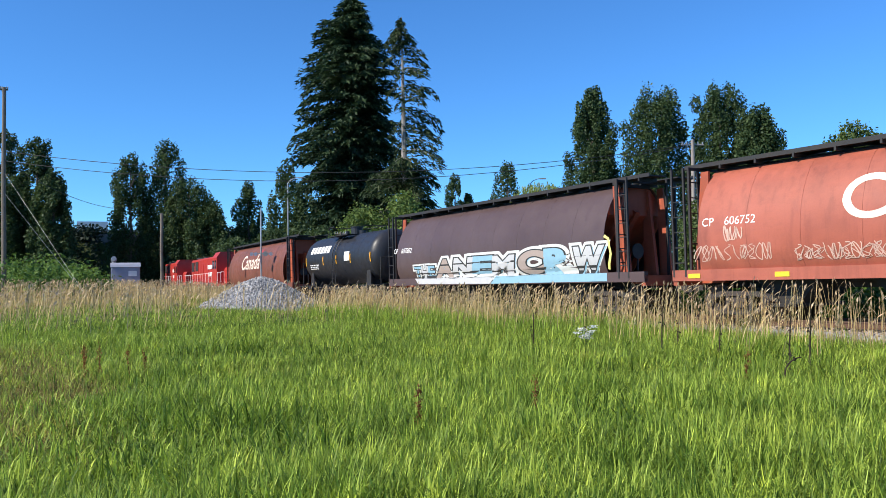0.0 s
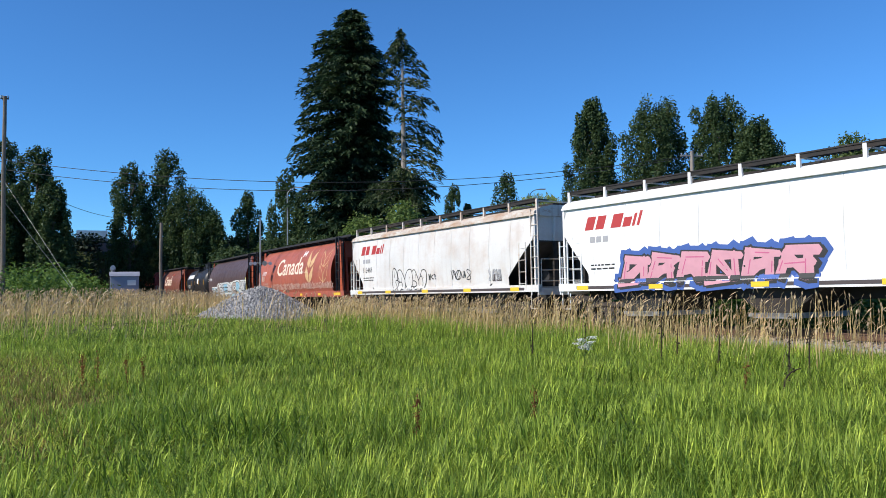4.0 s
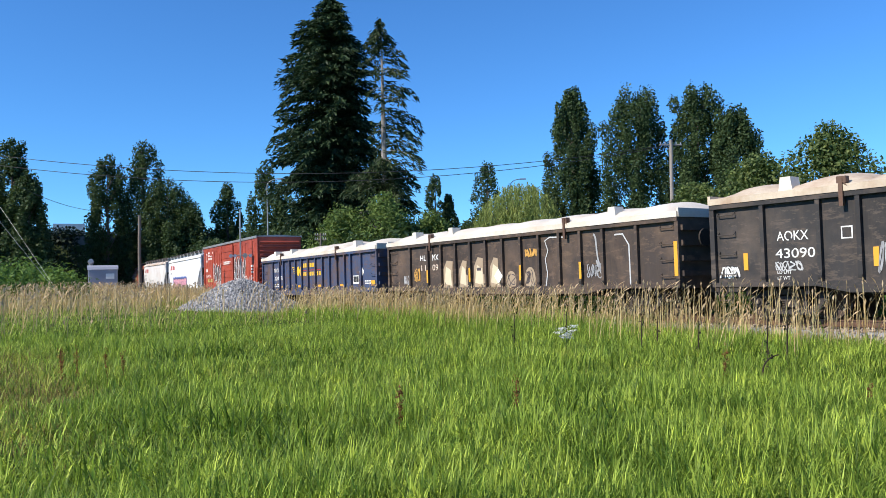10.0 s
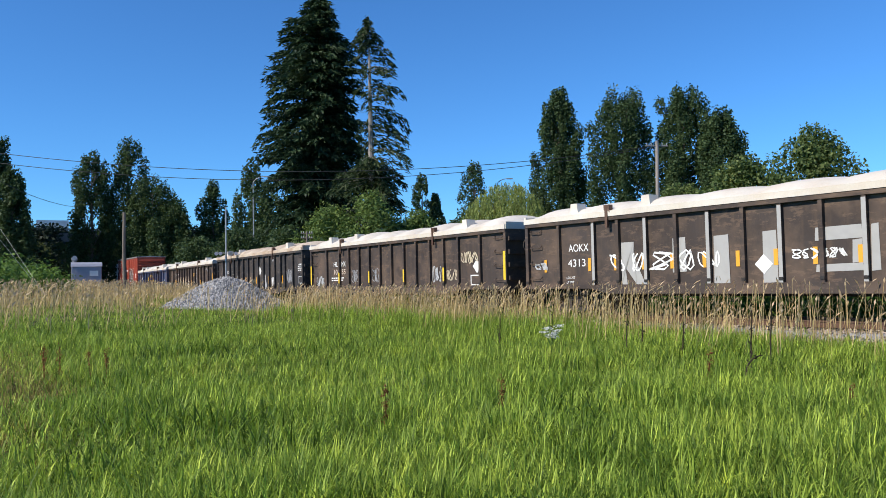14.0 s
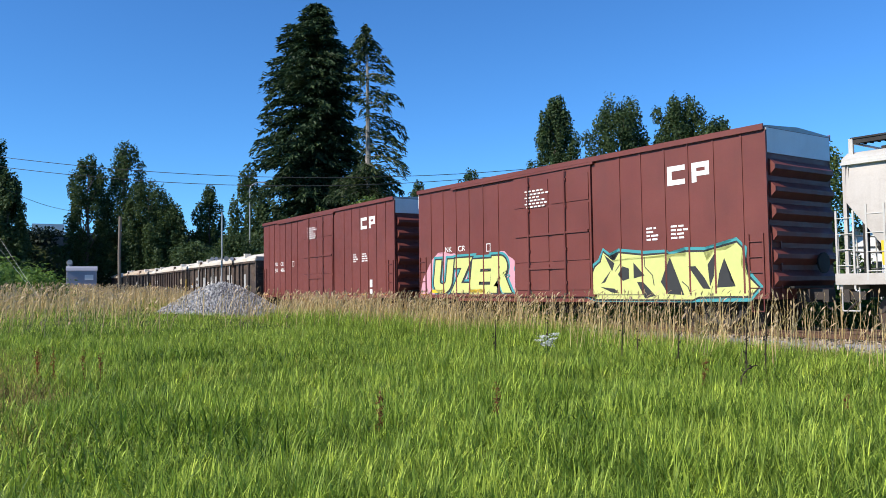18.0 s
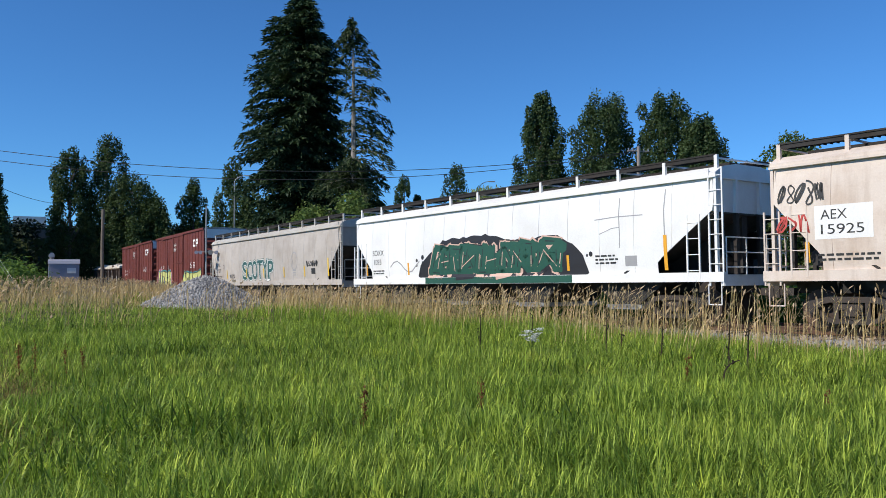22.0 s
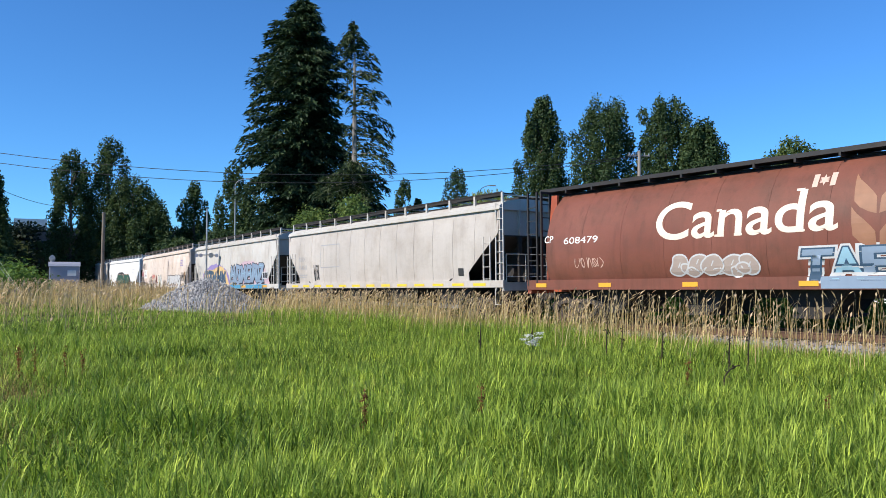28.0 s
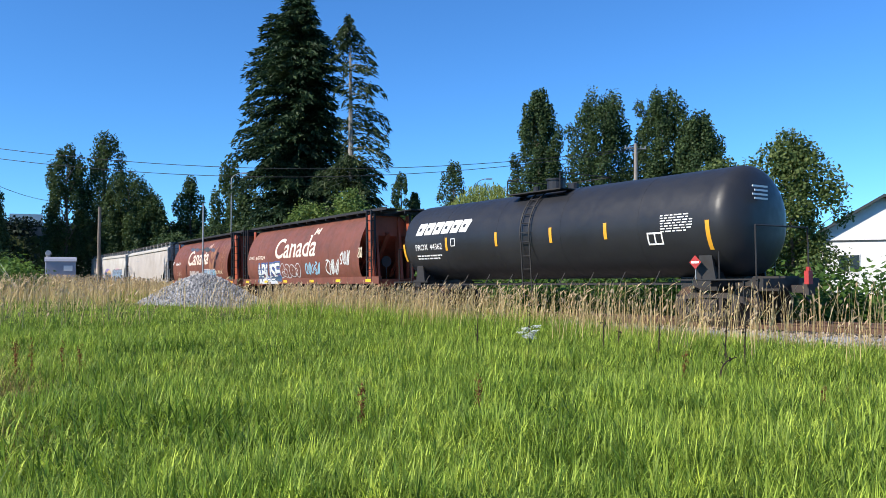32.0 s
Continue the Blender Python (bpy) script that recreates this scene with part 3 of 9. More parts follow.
def build_tunnel():
    inner, outer = arch(3.7, 8.4), arch(4.3, 9.0)
    bm = bmesh.new()
    rings = []
    for s in (PORTAL - 0.6, PORTAL + 20, PORTAL + 60, PORTAL + 120, PORTAL + 200, PORTAL + 360):
        m = on_track(s)
        rings.append([[bm.verts.new(m @ Vector((0, y, z))) for y, z in o] for o in (inner, outer)])
    for (a, ao), (b, bo) in zip(rings, rings[1:]):
        for i in range(len(inner) - 1):
            bm.faces.new((a[i], b[i], b[i + 1], a[i + 1]))
            bm.faces.new((ao[i], ao[i + 1], bo[i + 1], bo[i]))
    for r in (rings[0], rings[-1]):
        for i in range(len(inner) - 1):
            bm.faces.new((r[0][i], r[0][i + 1], r[1][i + 1], r[1][i]))
    bm.faces.new(rings[-1][0])
    ob = new("tunnel_lining", mesh_of(bm, "tunnel_lining", M["dark"]))
    tagged(ob, "dark soot-stained tunnel lining in the hillside", "tunnel", kind="structure")
    # portal wall with its arch
    bm = bmesh.new()
    n = len(outer)
    wall = [(7.5, -0.8)] + [(max(-7.5, min(7.5, y * 2.2)), 9.9) for y, z in outer[1:-1]] + [(-7.5, -0.8)]
    m = on_track(PORTAL)
    front = [bm.verts.new(m @ Vector((-0.4, y, z))) for y, z in outer], [bm.verts.new(m @ Vector((-0.4, y, z))) for y, z in wall]
    back = [bm.verts.new(m @ Vector((0.3, y, z))) for y, z in outer], [bm.verts.new(m @ Vector((0.3, y, z))) for y, z in wall]
    for i in range(n - 1):
        bm.faces.new((front[0][i], front[1][i], front[1][i + 1], front[0][i + 1]))
        bm.faces.new((back[0][i], back[0][i + 1], back[1][i + 1], back[1][i]))
        bm.faces.new((front[1][i], back[1][i], back[1][i + 1], front[1][i + 1]))
    ob = new("tunnel_portal", mesh_of(bm, "tunnel_portal", M["concrete"]))
    tagged(ob, "stained dark concrete tunnel portal", "tunnel", kind="structure")
    # hill over the tunnel
    bm = bmesh.new()
    ss = [PORTAL - 14, PORTAL - 9, PORTAL - 4, PORTAL + 0.2, PORTAL + 6, PORTAL + 14, PORTAL + 30, PORTAL + 70, PORTAL + 150, PORTAL + 380]
    offs = [-90, -60, -45, -34, -26, -20, -15, -11, -8, -5.5, 5.5, 8, 11, 15, 20, 26, 34, 45, 60, 90]
    grid = []
    for s in ss:
        row = []
        for o in offs:
            p = on_track(s) @ Vector((0, o, 0))
            row.append(bm.verts.new((p.x, p.y, hill_z(s, o))))
        grid.append(row)
    for a, b in zip(grid, grid[1:]):
        for i in range(len(offs) - 1):
            bm.faces.new((a[i], a[i + 1], b[i + 1], b[i]))
    ob = new("hillside", mesh_of(bm, "hillside", M["earth"], True))
    tagged(ob, "overgrown dark hillside above the tunnel", "hill", kind="structure")


build_tunnel()

# ---------------------------------------------------------------- rolling stock: common pieces
GROUP = "cars of the freight train"
WHEELS = []
SHARED = {}


def shared(key, make):
    if key not in SHARED:
        SHARED[key] = make()
    return SHARED[key]


def truck_meshes():
    bm = bmesh.new()
    box(bm, -0.22, 0.22, -0.95, 0.95, 0.40, 0.66)
    rod(bm, (0, 0, 0.6), (0, 0, 0.85), 0.2, 12)
    box(bm, -0.16, 0.16, -1.15, 1.15, 0.32, 0.48)
    bol = mesh_of(bm, "truck", M["truck"])
    bm = bmesh.new()
    prism(bm, [(-1.16, 0.48), (-1.06, 0.66), (-0.55, 0.78), (0.55, 0.78), (1.06, 0.66), (1.16, 0.48), (0.95, 0.55), (0.5, 0.64), (-0.5, 0.64), (-0.95, 0.55)], 0.97, 1.12)
    prism(bm, [(-1.00, 0.50), (-0.64, 0.20), (-0.45, 0.13), (0.45, 0.13), (0.64, 0.20), (1.00, 0.50), (0.82, 0.50), (0.56, 0.28), (0.42, 0.24), (-0.42, 0.24), (-0.56, 0.28), (-0.82, 0.50)], 0.98, 1.11)
    for x in (-0.37, 0.37):
        box(bm, x - 0.06, x + 0.06, 0.98, 1.11, 0.22, 0.66)
    box(bm, -0.28, 0.28, 0.92, 1.16, 0.47, 0.60)
    for x in (-0.2, 0.0, 0.2):
        for k in range(4):
            rod(bm, (x, 1.06, 0.24 + 0.06 * k), (x, 1.06, 0.275 + 0.06 * k), 0.08, 8)
    for x in (-0.89, 0.89):
        rod(bm, (x, 1.04, 0.46), (x, 1.20, 0.46), 0.13, 10)
        rod(bm, (x, 1.20, 0.46), (x, 1.25, 0.46), 0.075, 8)
        box(bm, x - 0.16, x + 0.16, 1.0, 1.13, 0.52, 0.60)
    side = mesh_of(bm, "side_frame", M["truck"])
    bm = bmesh.new()
    for sgn in (1, -1):
        for a, b, r in ((0.68, 0.72, 0.50), (0.72, 0.82, 0.46)):
            rod(bm, (0, sgn * a, 0), (0, sgn * b, 0), r, 20)
        rod(bm, (0, sgn * 0.82, 0), (0, sgn * 0.85, 0), 0.17, 10)
        for k in range(4):
            c, s = math.cos(k * math.pi / 2), math.sin(k * math.pi / 2)
            rod(bm, (0.3 * c, sgn * 0.815, 0.3 * s), (0.3 * c, sgn * 0.83, 0.3 * s), 0.06, 6)
    rod(bm, (0, -1.0, 0), (0, 1.0, 0), 0.08, 8)
    wheels = mesh_of(bm, "wheelset", M["wheel"])
    return bol, side, wheels


def add_trucks(car, half):
    bol, side, wheels = shared("truck", truck_meshes)
    for x in (half, -half):
        t = share("truck", bol, car, pose(x, 0, 0))
        share("side_frame", side, t)
        share("side_frame", side, t, pose(0, 0, 0, 0, 0, 180))
        for dx in (0.89, -0.89):
            w = share("wheelset", wheels, t, pose(dx, 0, 0.46))
            WHEELS.append((w, dx))


def add_couplers(car, half, parent_mat="under"):
    def make():
        bm = bmesh.new()
        box(bm, 0.0, 0.42, -0.10, 0.10, 0.78, 0.98)
        box(bm, 0.38, 0.54, -0.17, 0.14, 0.72, 1.04)
        rod(bm, (0.05, 0.25, 0.82), (0.40, 0.18, 0.52), 0.03, 6)
        return mesh_of(bm, "coupler", M["truck"])
    me = shared("coupler", make)
    share("coupler", me, car, pose(half, 0, 0))
    share("coupler", me, car, pose(-half, 0, 0, 0, 0, 180))


def ladder_mesh(h, w, n, mat, depth=0.06):
    bm = bmesh.new()
    for x in (-w / 2, w / 2):
        box(bm, x - 0.022, x + 0.022, 0, 0.04, 0, h)
    for i in range(n):
        z = h * (i + 0.5) / n
        rod(bm, (-w / 2, 0.03, z), (w / 2, 0.03, z), 0.014, 5)
    return mesh_of(bm, "ladder", mat)


def swell(ring, by):
    """The ring of (d, z) pushed outwards."""
    n, out = len(ring), []
    turn = 1 if sum(a[0] * b[1] - b[0] * a[1] for a, b in zip(ring, ring[1:] + ring[:1])) > 0 else -1
    for i, (d, z) in enumerate(ring):
        (a, b), (c, e) = ring[i - 1], ring[(i + 1) % n]
        tx, tz = c - a, e - b
        k = math.hypot(tx, tz) or 1
        out.append((d + turn * by * tz / k, z - turn * by * tx / k))
    return out


class Side:
    """The near side of a car, on which marks are laid: d metres back from the front end, z up from the rail."""

    def __init__(self, car, front, prof):
        self.car, self.front = car, front
        self.zs = [p[1] for p in prof]
        self.ys = [p[0] for p in prof]
        self.curved = max(self.ys) - min(self.ys) > 0.03

    def y(self, z):
        return float(np.interp(z, self.zs, self.ys))

    def lay(self, bm, name, material, off=0.006, label="", sub=0.12):
        """bm holds flat faces in (d, z): lay them on the side."""
        if self.curved and bm.verts:
            z0 = min(v.co.z for v in bm.verts)
            z1 = max(v.co.z for v in bm.verts)
            z = z0 + sub
            while z < z1:
                bmesh.ops.bisect_plane(bm, geom=bm.verts[:] + bm.edges[:] + bm.faces[:], plane_co=(0, 0, z), plane_no=(0, 0, 1))
                z += sub
        for v in bm.verts:
            v.co = Vector((self.front - v.co.x, self.y(v.co.z) + off, v.co.z))
        me = bpy.data.meshes.new(name)
        bmesh.ops.recalc_face_normals(bm, faces=bm.faces)
        bm.to_mesh(me)
        bm.free()
        me.materials.append(material)
        ob = new(name, me)
        ob.parent = self.car
        if label:
            ob["label"] = label
        return ob

    def text(self, body, d, z, h, mat, name="lettering", wide=None, slant=0.0, off=0.006, label="", bold=0.0):
        cu = bpy.data.curves.new("writing", "FONT")
        cu.body, cu.size, cu.shear, cu.offset = body, h * 1.38, slant, bold
        tmp = bpy.data.objects.new("writing", cu)
        me = bpy.data.meshes.new_from_object(tmp)
        bm = bmesh.new()
        bm.from_mesh(me)
        bpy.data.objects.remove(tmp), bpy.data.curves.remove(cu), bpy.data.meshes.remove(me)
        if not bm.verts:
            return None
        x0, x1 = min(v.co.x for v in bm.verts), max(v.co.x for v in bm.verts)
        k = (wide / (x1 - x0)) if wide else 1.0
        for v in bm.verts:
            v.co = Vector((d + (v.co.x - x0) * k, 0, z + v.co.y))
        return self.lay(bm, name, mat, off, label)

    def polys(self, shapes, mat, name, off=0.006, label=""):
        bm = bmesh.new()
        for pts in shapes:
            f = bm.faces.new([bm.verts.new((d, 0, z)) for d, z in pts])
        bmesh.ops.triangulate(bm, faces=bm.faces[:])
        return self.lay(bm, name, mat, off, label)

    def bars(self, rows, mat, name="marking", off=0.006, label=""):
        """rows of (d, z, width, height)."""
        shapes = [[(d, z), (d + w, z), (d + w, z + h), (d, z + h)] for d, z, w, h in rows]
        if len(shapes) <= 16:
            for q in shapes:
                self.polys([q], mat, name, off, label)
        else:
            self.polys(shapes, mat, name, off, label)["kind"] = "stuff"

    def small_print(self, d, z, w, lines, mat, rnd, step=0.11, h=0.055):
        rows = []
        for i in range(lines):
            x = d
            while x < d + w * (0.75 + 0.25 * rnd.random()):
                k = rnd.uniform(0.08, 0.26)
                rows.append((x, z - i * step, k, h))
                x += k + 0.05
        ob = self.polys([[(q, y), (q + k, y), (q + k, y + e), (q, y + e)] for q, y, k, e in rows], mat, "small_lettering")
        ob["kind"] = "stuff"

    def strokes(self, lines, mat, name, off=0.007, label=""):
        """lines: (points, width)."""
        if len(lines) > 1:
            for one in lines:
                self.strokes([one], mat, name, off, label)
            return None
        bm = bmesh.new()
        for pts, w in lines:
            prev = None
            for i, p in enumerate(pts):
                a, b = pts[max(0, i - 1)], pts[min(len(pts) - 1, i + 1)]
                tx, tz = b[0] - a[0], b[1] - a[1]
                k = math.hypot(tx, tz) or 1
                nx, nz = -tz / k * w / 2, tx / k * w / 2
                pair = bm.verts.new((p[0] + nx, 0, p[1] + nz)), bm.verts.new((p[0] - nx, 0, p[1] - nz))
                if prev:
                    bm.faces.new((prev[0], prev[1], pair[1], pair[0]))
                prev = pair
        return self.lay(bm, name, mat, off, label, 0.2)

    def burner(self, d0, d1, z0, z1, n, fill, edge, shine, seed, halo=None, lean=0.15):
        """A sprayed piece: n clusters of slanted, pointed bars with an outline and a drop shade."""
        rnd = random.Random(seed)
        w, h = (d1 - d0) / n, z1 - z0

        def bar(p, q, t0, t1, grow, dx=0.0, dz=0.0):
            ux, uz = q[0] - p[0], q[1] - p[1]
            k = math.hypot(ux, uz) or 1
            ux, uz = ux / k, uz / k
            nx, nz = -uz, ux
            a, b = t0 / 2 + grow, t1 / 2 + grow
            pts = [(p[0] - ux * grow - nx * a, p[1] - uz * grow - nz * a), (q[0] + ux * grow - nx * b, q[1] + uz * grow - nz * b), (q[0] + ux * (grow + b * 0.7), q[1] + uz * (grow + b * 0.7)),
                   (q[0] + ux * grow + nx * b, q[1] + uz * grow + nz * b), (p[0] - ux * grow + nx * a, p[1] - uz * grow + nz * a), (p[0] - ux * (grow + a * 0.2) + nx * a * 0.2, p[1] - uz * (grow + a * 0.2) + nz * a * 0.2)]
            return [(x + dx, z + dz) for x, z in pts]
        for i in range(n):
            x0 = d0 + w * i
            tk = min(w * 0.30, h * 0.34)
            bars = []
            forms = [(0.10, 0.04, 0.22, 0.95), (0.86, 0.02, 0.78, 0.92), (0.18, 0.90, 0.84, 0.10), (0.12, 0.12, 0.92, 0.88), (0.10, 0.48, 0.90, 0.56), (0.15, 0.92, 1.02, 0.86), (-0.05, 0.06, 0.70, 0.08)]
            for fx0, fz0, fx1, fz1 in [forms[0], forms[1]] + rnd.sample(forms[2:], 3):
                j0, j1 = rnd.uniform(-0.07, 0.07), rnd.uniform(-0.07, 0.07)
                p = (x0 + w * (fx0 + j0) + lean * h * (fz0 - 0.5), z0 + h * (0.06 + 0.88 * fz0) + j1 * h * 0.5)
                q = (x0 + w * (fx1 + j1) + lean * h * (fz1 - 0.5), z0 + h * (0.06 + 0.88 * fz1) + j0 * h * 0.5)
                bars.append(((p, q), tk * rnd.uniform(0.75, 1.1), tk * rnd.uniform(0.45, 0.95)))
            base = 0.004 + 0.0002 * (i % 2)
            for j, ((p, q), t0, t1) in enumerate(bars):
                if halo:
                    self.polys([bar(p, q, t0, t1, 0.17)], halo, "graffiti_halo", base + 0.0003 * j)
                self.polys([bar(p, q, t0, t1, 0.03, 0.09, -0.05)], edge, "graffiti_shade", base + 0.0016 + 0.0003 * j)
                self.polys([bar(p, q, t0, t1, 0.045)], edge, "graffiti_outline", base + 0.003 + 0.0003 * j)
            for j, ((p, q), t0, t1) in enumerate(bars):
                self.polys([bar(p, q, t0, t1, 0.0)], fill, "graffiti_fill", base + 0.0048 + 0.0003 * j)
            marks = []
            for (p, q), t0, t1 in bars[:3]:
                u, v = rnd.uniform(0.1, 0.3), rnd.uniform(0.6, 0.9)
                o = rnd.uniform(-0.25, 0.25) * t0
                marks.append(([(p[0] + (q[0] - p[0]) * u + o, p[1] + (q[1] - p[1]) * u), (p[0] + (q[0] - p[0]) * v + o, p[1] + (q[1] - p[1]) * v)], 0.035))
            self.strokes(marks, shine, "graffiti_stroke", base + 0.0066)

    def piece(self, word, d0, d1, z0, z1, fills, edge, halo=None, seed=1, thick=0.045, rim=0.05, glow=0.12, lean=0.1, shade=None):
        """Fat sprayed letters, each with its fill, outline and halo."""
        rnd = random.Random(seed)
        w = (d1 - d0) / len(word)
        h = z1 - z0

        def glyph(ch, grow):
            cu = bpy.data.curves.new("writing", "FONT")
            cu.body, cu.size, cu.offset = ch, h * 1.38, grow
            tmp = bpy.data.objects.new("writing", cu)
            me = bpy.data.meshes.new_from_object(tmp)
            bm = bmesh.new()
            bm.from_mesh(me)
            bpy.data.objects.remove(tmp), bpy.data.curves.remove(cu), bpy.data.meshes.remove(me)
            return bm
        for i, ch in enumerate(word):
            fill = fills[i % len(fills)]
            ref = glyph(ch, thick)
            x0, x1 = min(v.co.x for v in ref.verts), max(v.co.x for v in ref.verts)
            y0, y1 = min(v.co.y for v in ref.verts), max(v.co.y for v in ref.verts)
            ref.free()
            kx, kz = w * 1.02 / (x1 - x0), h / (y1 - y0)
            up, tilt = rnd.uniform(-0.04, 0.04) * h, lean + rnd.uniform(-0.10, 0.10)
            layers = [(halo, glow, 0.0, 0.0, "graffiti_halo", 0.0035), (shade, 0.0, 0.10, -0.05, "graffiti_shade", 0.0050), (edge, rim, 0.0, 0.0, "graffiti_outline", 0.0065), (fill, 0.0, 0.0, 0.0, "graffiti_fill", 0.0080)]
            for mat, grow, dx, dz, name, off in layers:
                if mat is None:
                    continue
                bm = glyph(ch, thick + grow)
                for v in bm.verts:
                    zz = (v.co.y - y0) * kz
                    v.co = Vector((d0 + w * i + (v.co.x - x0) * kx + tilt * (zz - h / 2) + dx, 0, z0 + up + zz + dz))
                self.lay(bm, name, mat, off + 0.0004 * (i % 2))

    def bubbles(self, d0, d1, z0, z1, n, fill, edge, seed):
        """Tall rounded throw-up loops, dark inside a thin pale outline."""
        rnd = random.Random(seed)
        w, h = (d1 - d0) / n, z1 - z0
        for i in range(n):
            for j, (lo, hi) in enumerate(((0.0, 1.0), (rnd.uniform(-0.05, 0.15), rnd.uniform(0.35, 0.6)))):
                cx = d0 + w * (i + 0.5) + (rnd.uniform(-0.12, 0.12) if j == 0 else rnd.choice((-0.3, 0.3))) * w
                rx = w * (rnd.uniform(0.40, 0.66) if j == 0 else rnd.uniform(0.25, 0.4))
                a0, a1 = z0 + h * lo + rnd.uniform(-0.08, 0.08) * h, z0 + h * hi + rnd.uniform(-0.12, 0.06) * h
                ring = []
                p1, p2, k1, tilt = rnd.uniform(0, 6.28), rnd.uniform(0, 6.28), rnd.uniform(0.10, 0.24), rnd.uniform(-0.16, 0.16)
                for a in np.linspace(0, 2 * math.pi, 25)[:-1]:
                    c, s = math.cos(a), math.sin(a)
                    r = 1 + k1 * math.sin(2 * a + p1) + 0.5 * k1 * math.sin(3 * a + p2)
                    ring.append((cx + rx * r * c + tilt * (a1 - a0) * s, (a0 + a1) / 2 + (a1 - a0) / 2 * s * (0.9 + 0.1 * r)))
                o = 0.008 + 0.0012 * ((2 * i + j) % 5)
                self.polys([ring], fill, "graffiti_fill", o)
                self.strokes([(ring + ring[:2], 0.045)], edge, "graffiti_outline", o + 0.0006)
                if j == 0:
                    m = rnd.uniform(0.35, 0.6)
                    self.strokes([([(cx - 0.1 * rx, a0 + (a1 - a0) * m), (cx + 0.15 * rx, a0 + (a1 - a0) * (m + 0.25))], 0.03)], edge, "graffiti_stroke", o + 0.0006)

    def cloud(self, d0, d1, z0, z1, mat, seed, off=0.0025):
        """A soft-edged sprayed ground: a flat patch with a billowing top."""
        rnd = random.Random(seed)
        n = max(10, int((d1 - d0) / 0.22))
        top = []
        ph = rnd.uniform(0, 6)
        for k in range(n + 1):
            u = k / n
            edge = min(1, u * 6, (1 - u) * 6) ** 0.5
            top.append((d1 - (d1 - d0) * u, z0 + 0.05 + (z1 - z0) * edge * (0.86 + 0.10 * math.sin(9 * u + ph) + 0.05 * rnd.uniform(-1, 1))))
        self.polys([[(d0 + 0.1, z0), (d1 - 0.1, z0)] + top], mat, "graffiti_halo", off)

    def tag(self, d0, d1, z0, z1, mat, n, width, seed, name="graffiti_tag"):
        """A thin sprayed scribble of n looping strokes."""
        rnd = random.Random(seed)
        lines = []
        w = (d1 - d0) / n
        h = z1 - z0
        for i in range(n):
            cx, cz = d0 + w * (i + 0.5), (z0 + z1) / 2
            k1, k2, ph = rnd.choice((1, 2, 3)), rnd.choice((1, 2, 3)), rnd.uniform(0, 6.28)
            turns = rnd.uniform(4.2, 7.5)
            sx, sz = 0.55 * w * rnd.uniform(0.7, 1.1), 0.5 * h * rnd.uniform(0.75, 1.1)
            pts = [(cx + sx * math.sin(k1 * a + ph) * 0.8 + 0.25 * sx * math.sin(2.3 * a), cz + sz * math.cos(k2 * a * 0.9) * 0.9) for a in np.linspace(0, turns, 18)]
            lines.append((pts, width * rnd.uniform(0.8, 1.2)))
        self.strokes(lines, mat, name, 0.012)


def reflectors(side, ds, z, w, h, mat, off=0.008):
    for d in ds:
        side.bars([(d - w / 2, z, w, h)], mat, "reflector", off)


# ---------------------------------------------------------------- cylindrical grain hoppers
CYL = [(1.40, 1.40), (1.50, 1.62), (1.555, 1.95), (1.57, 2.30), (1.55, 2.65), (1.48, 3.0), (1.37, 3.32), (1.22, 3.64), (1.03, 3.93), (0.82, 4.15), (0.62, 4.28)]


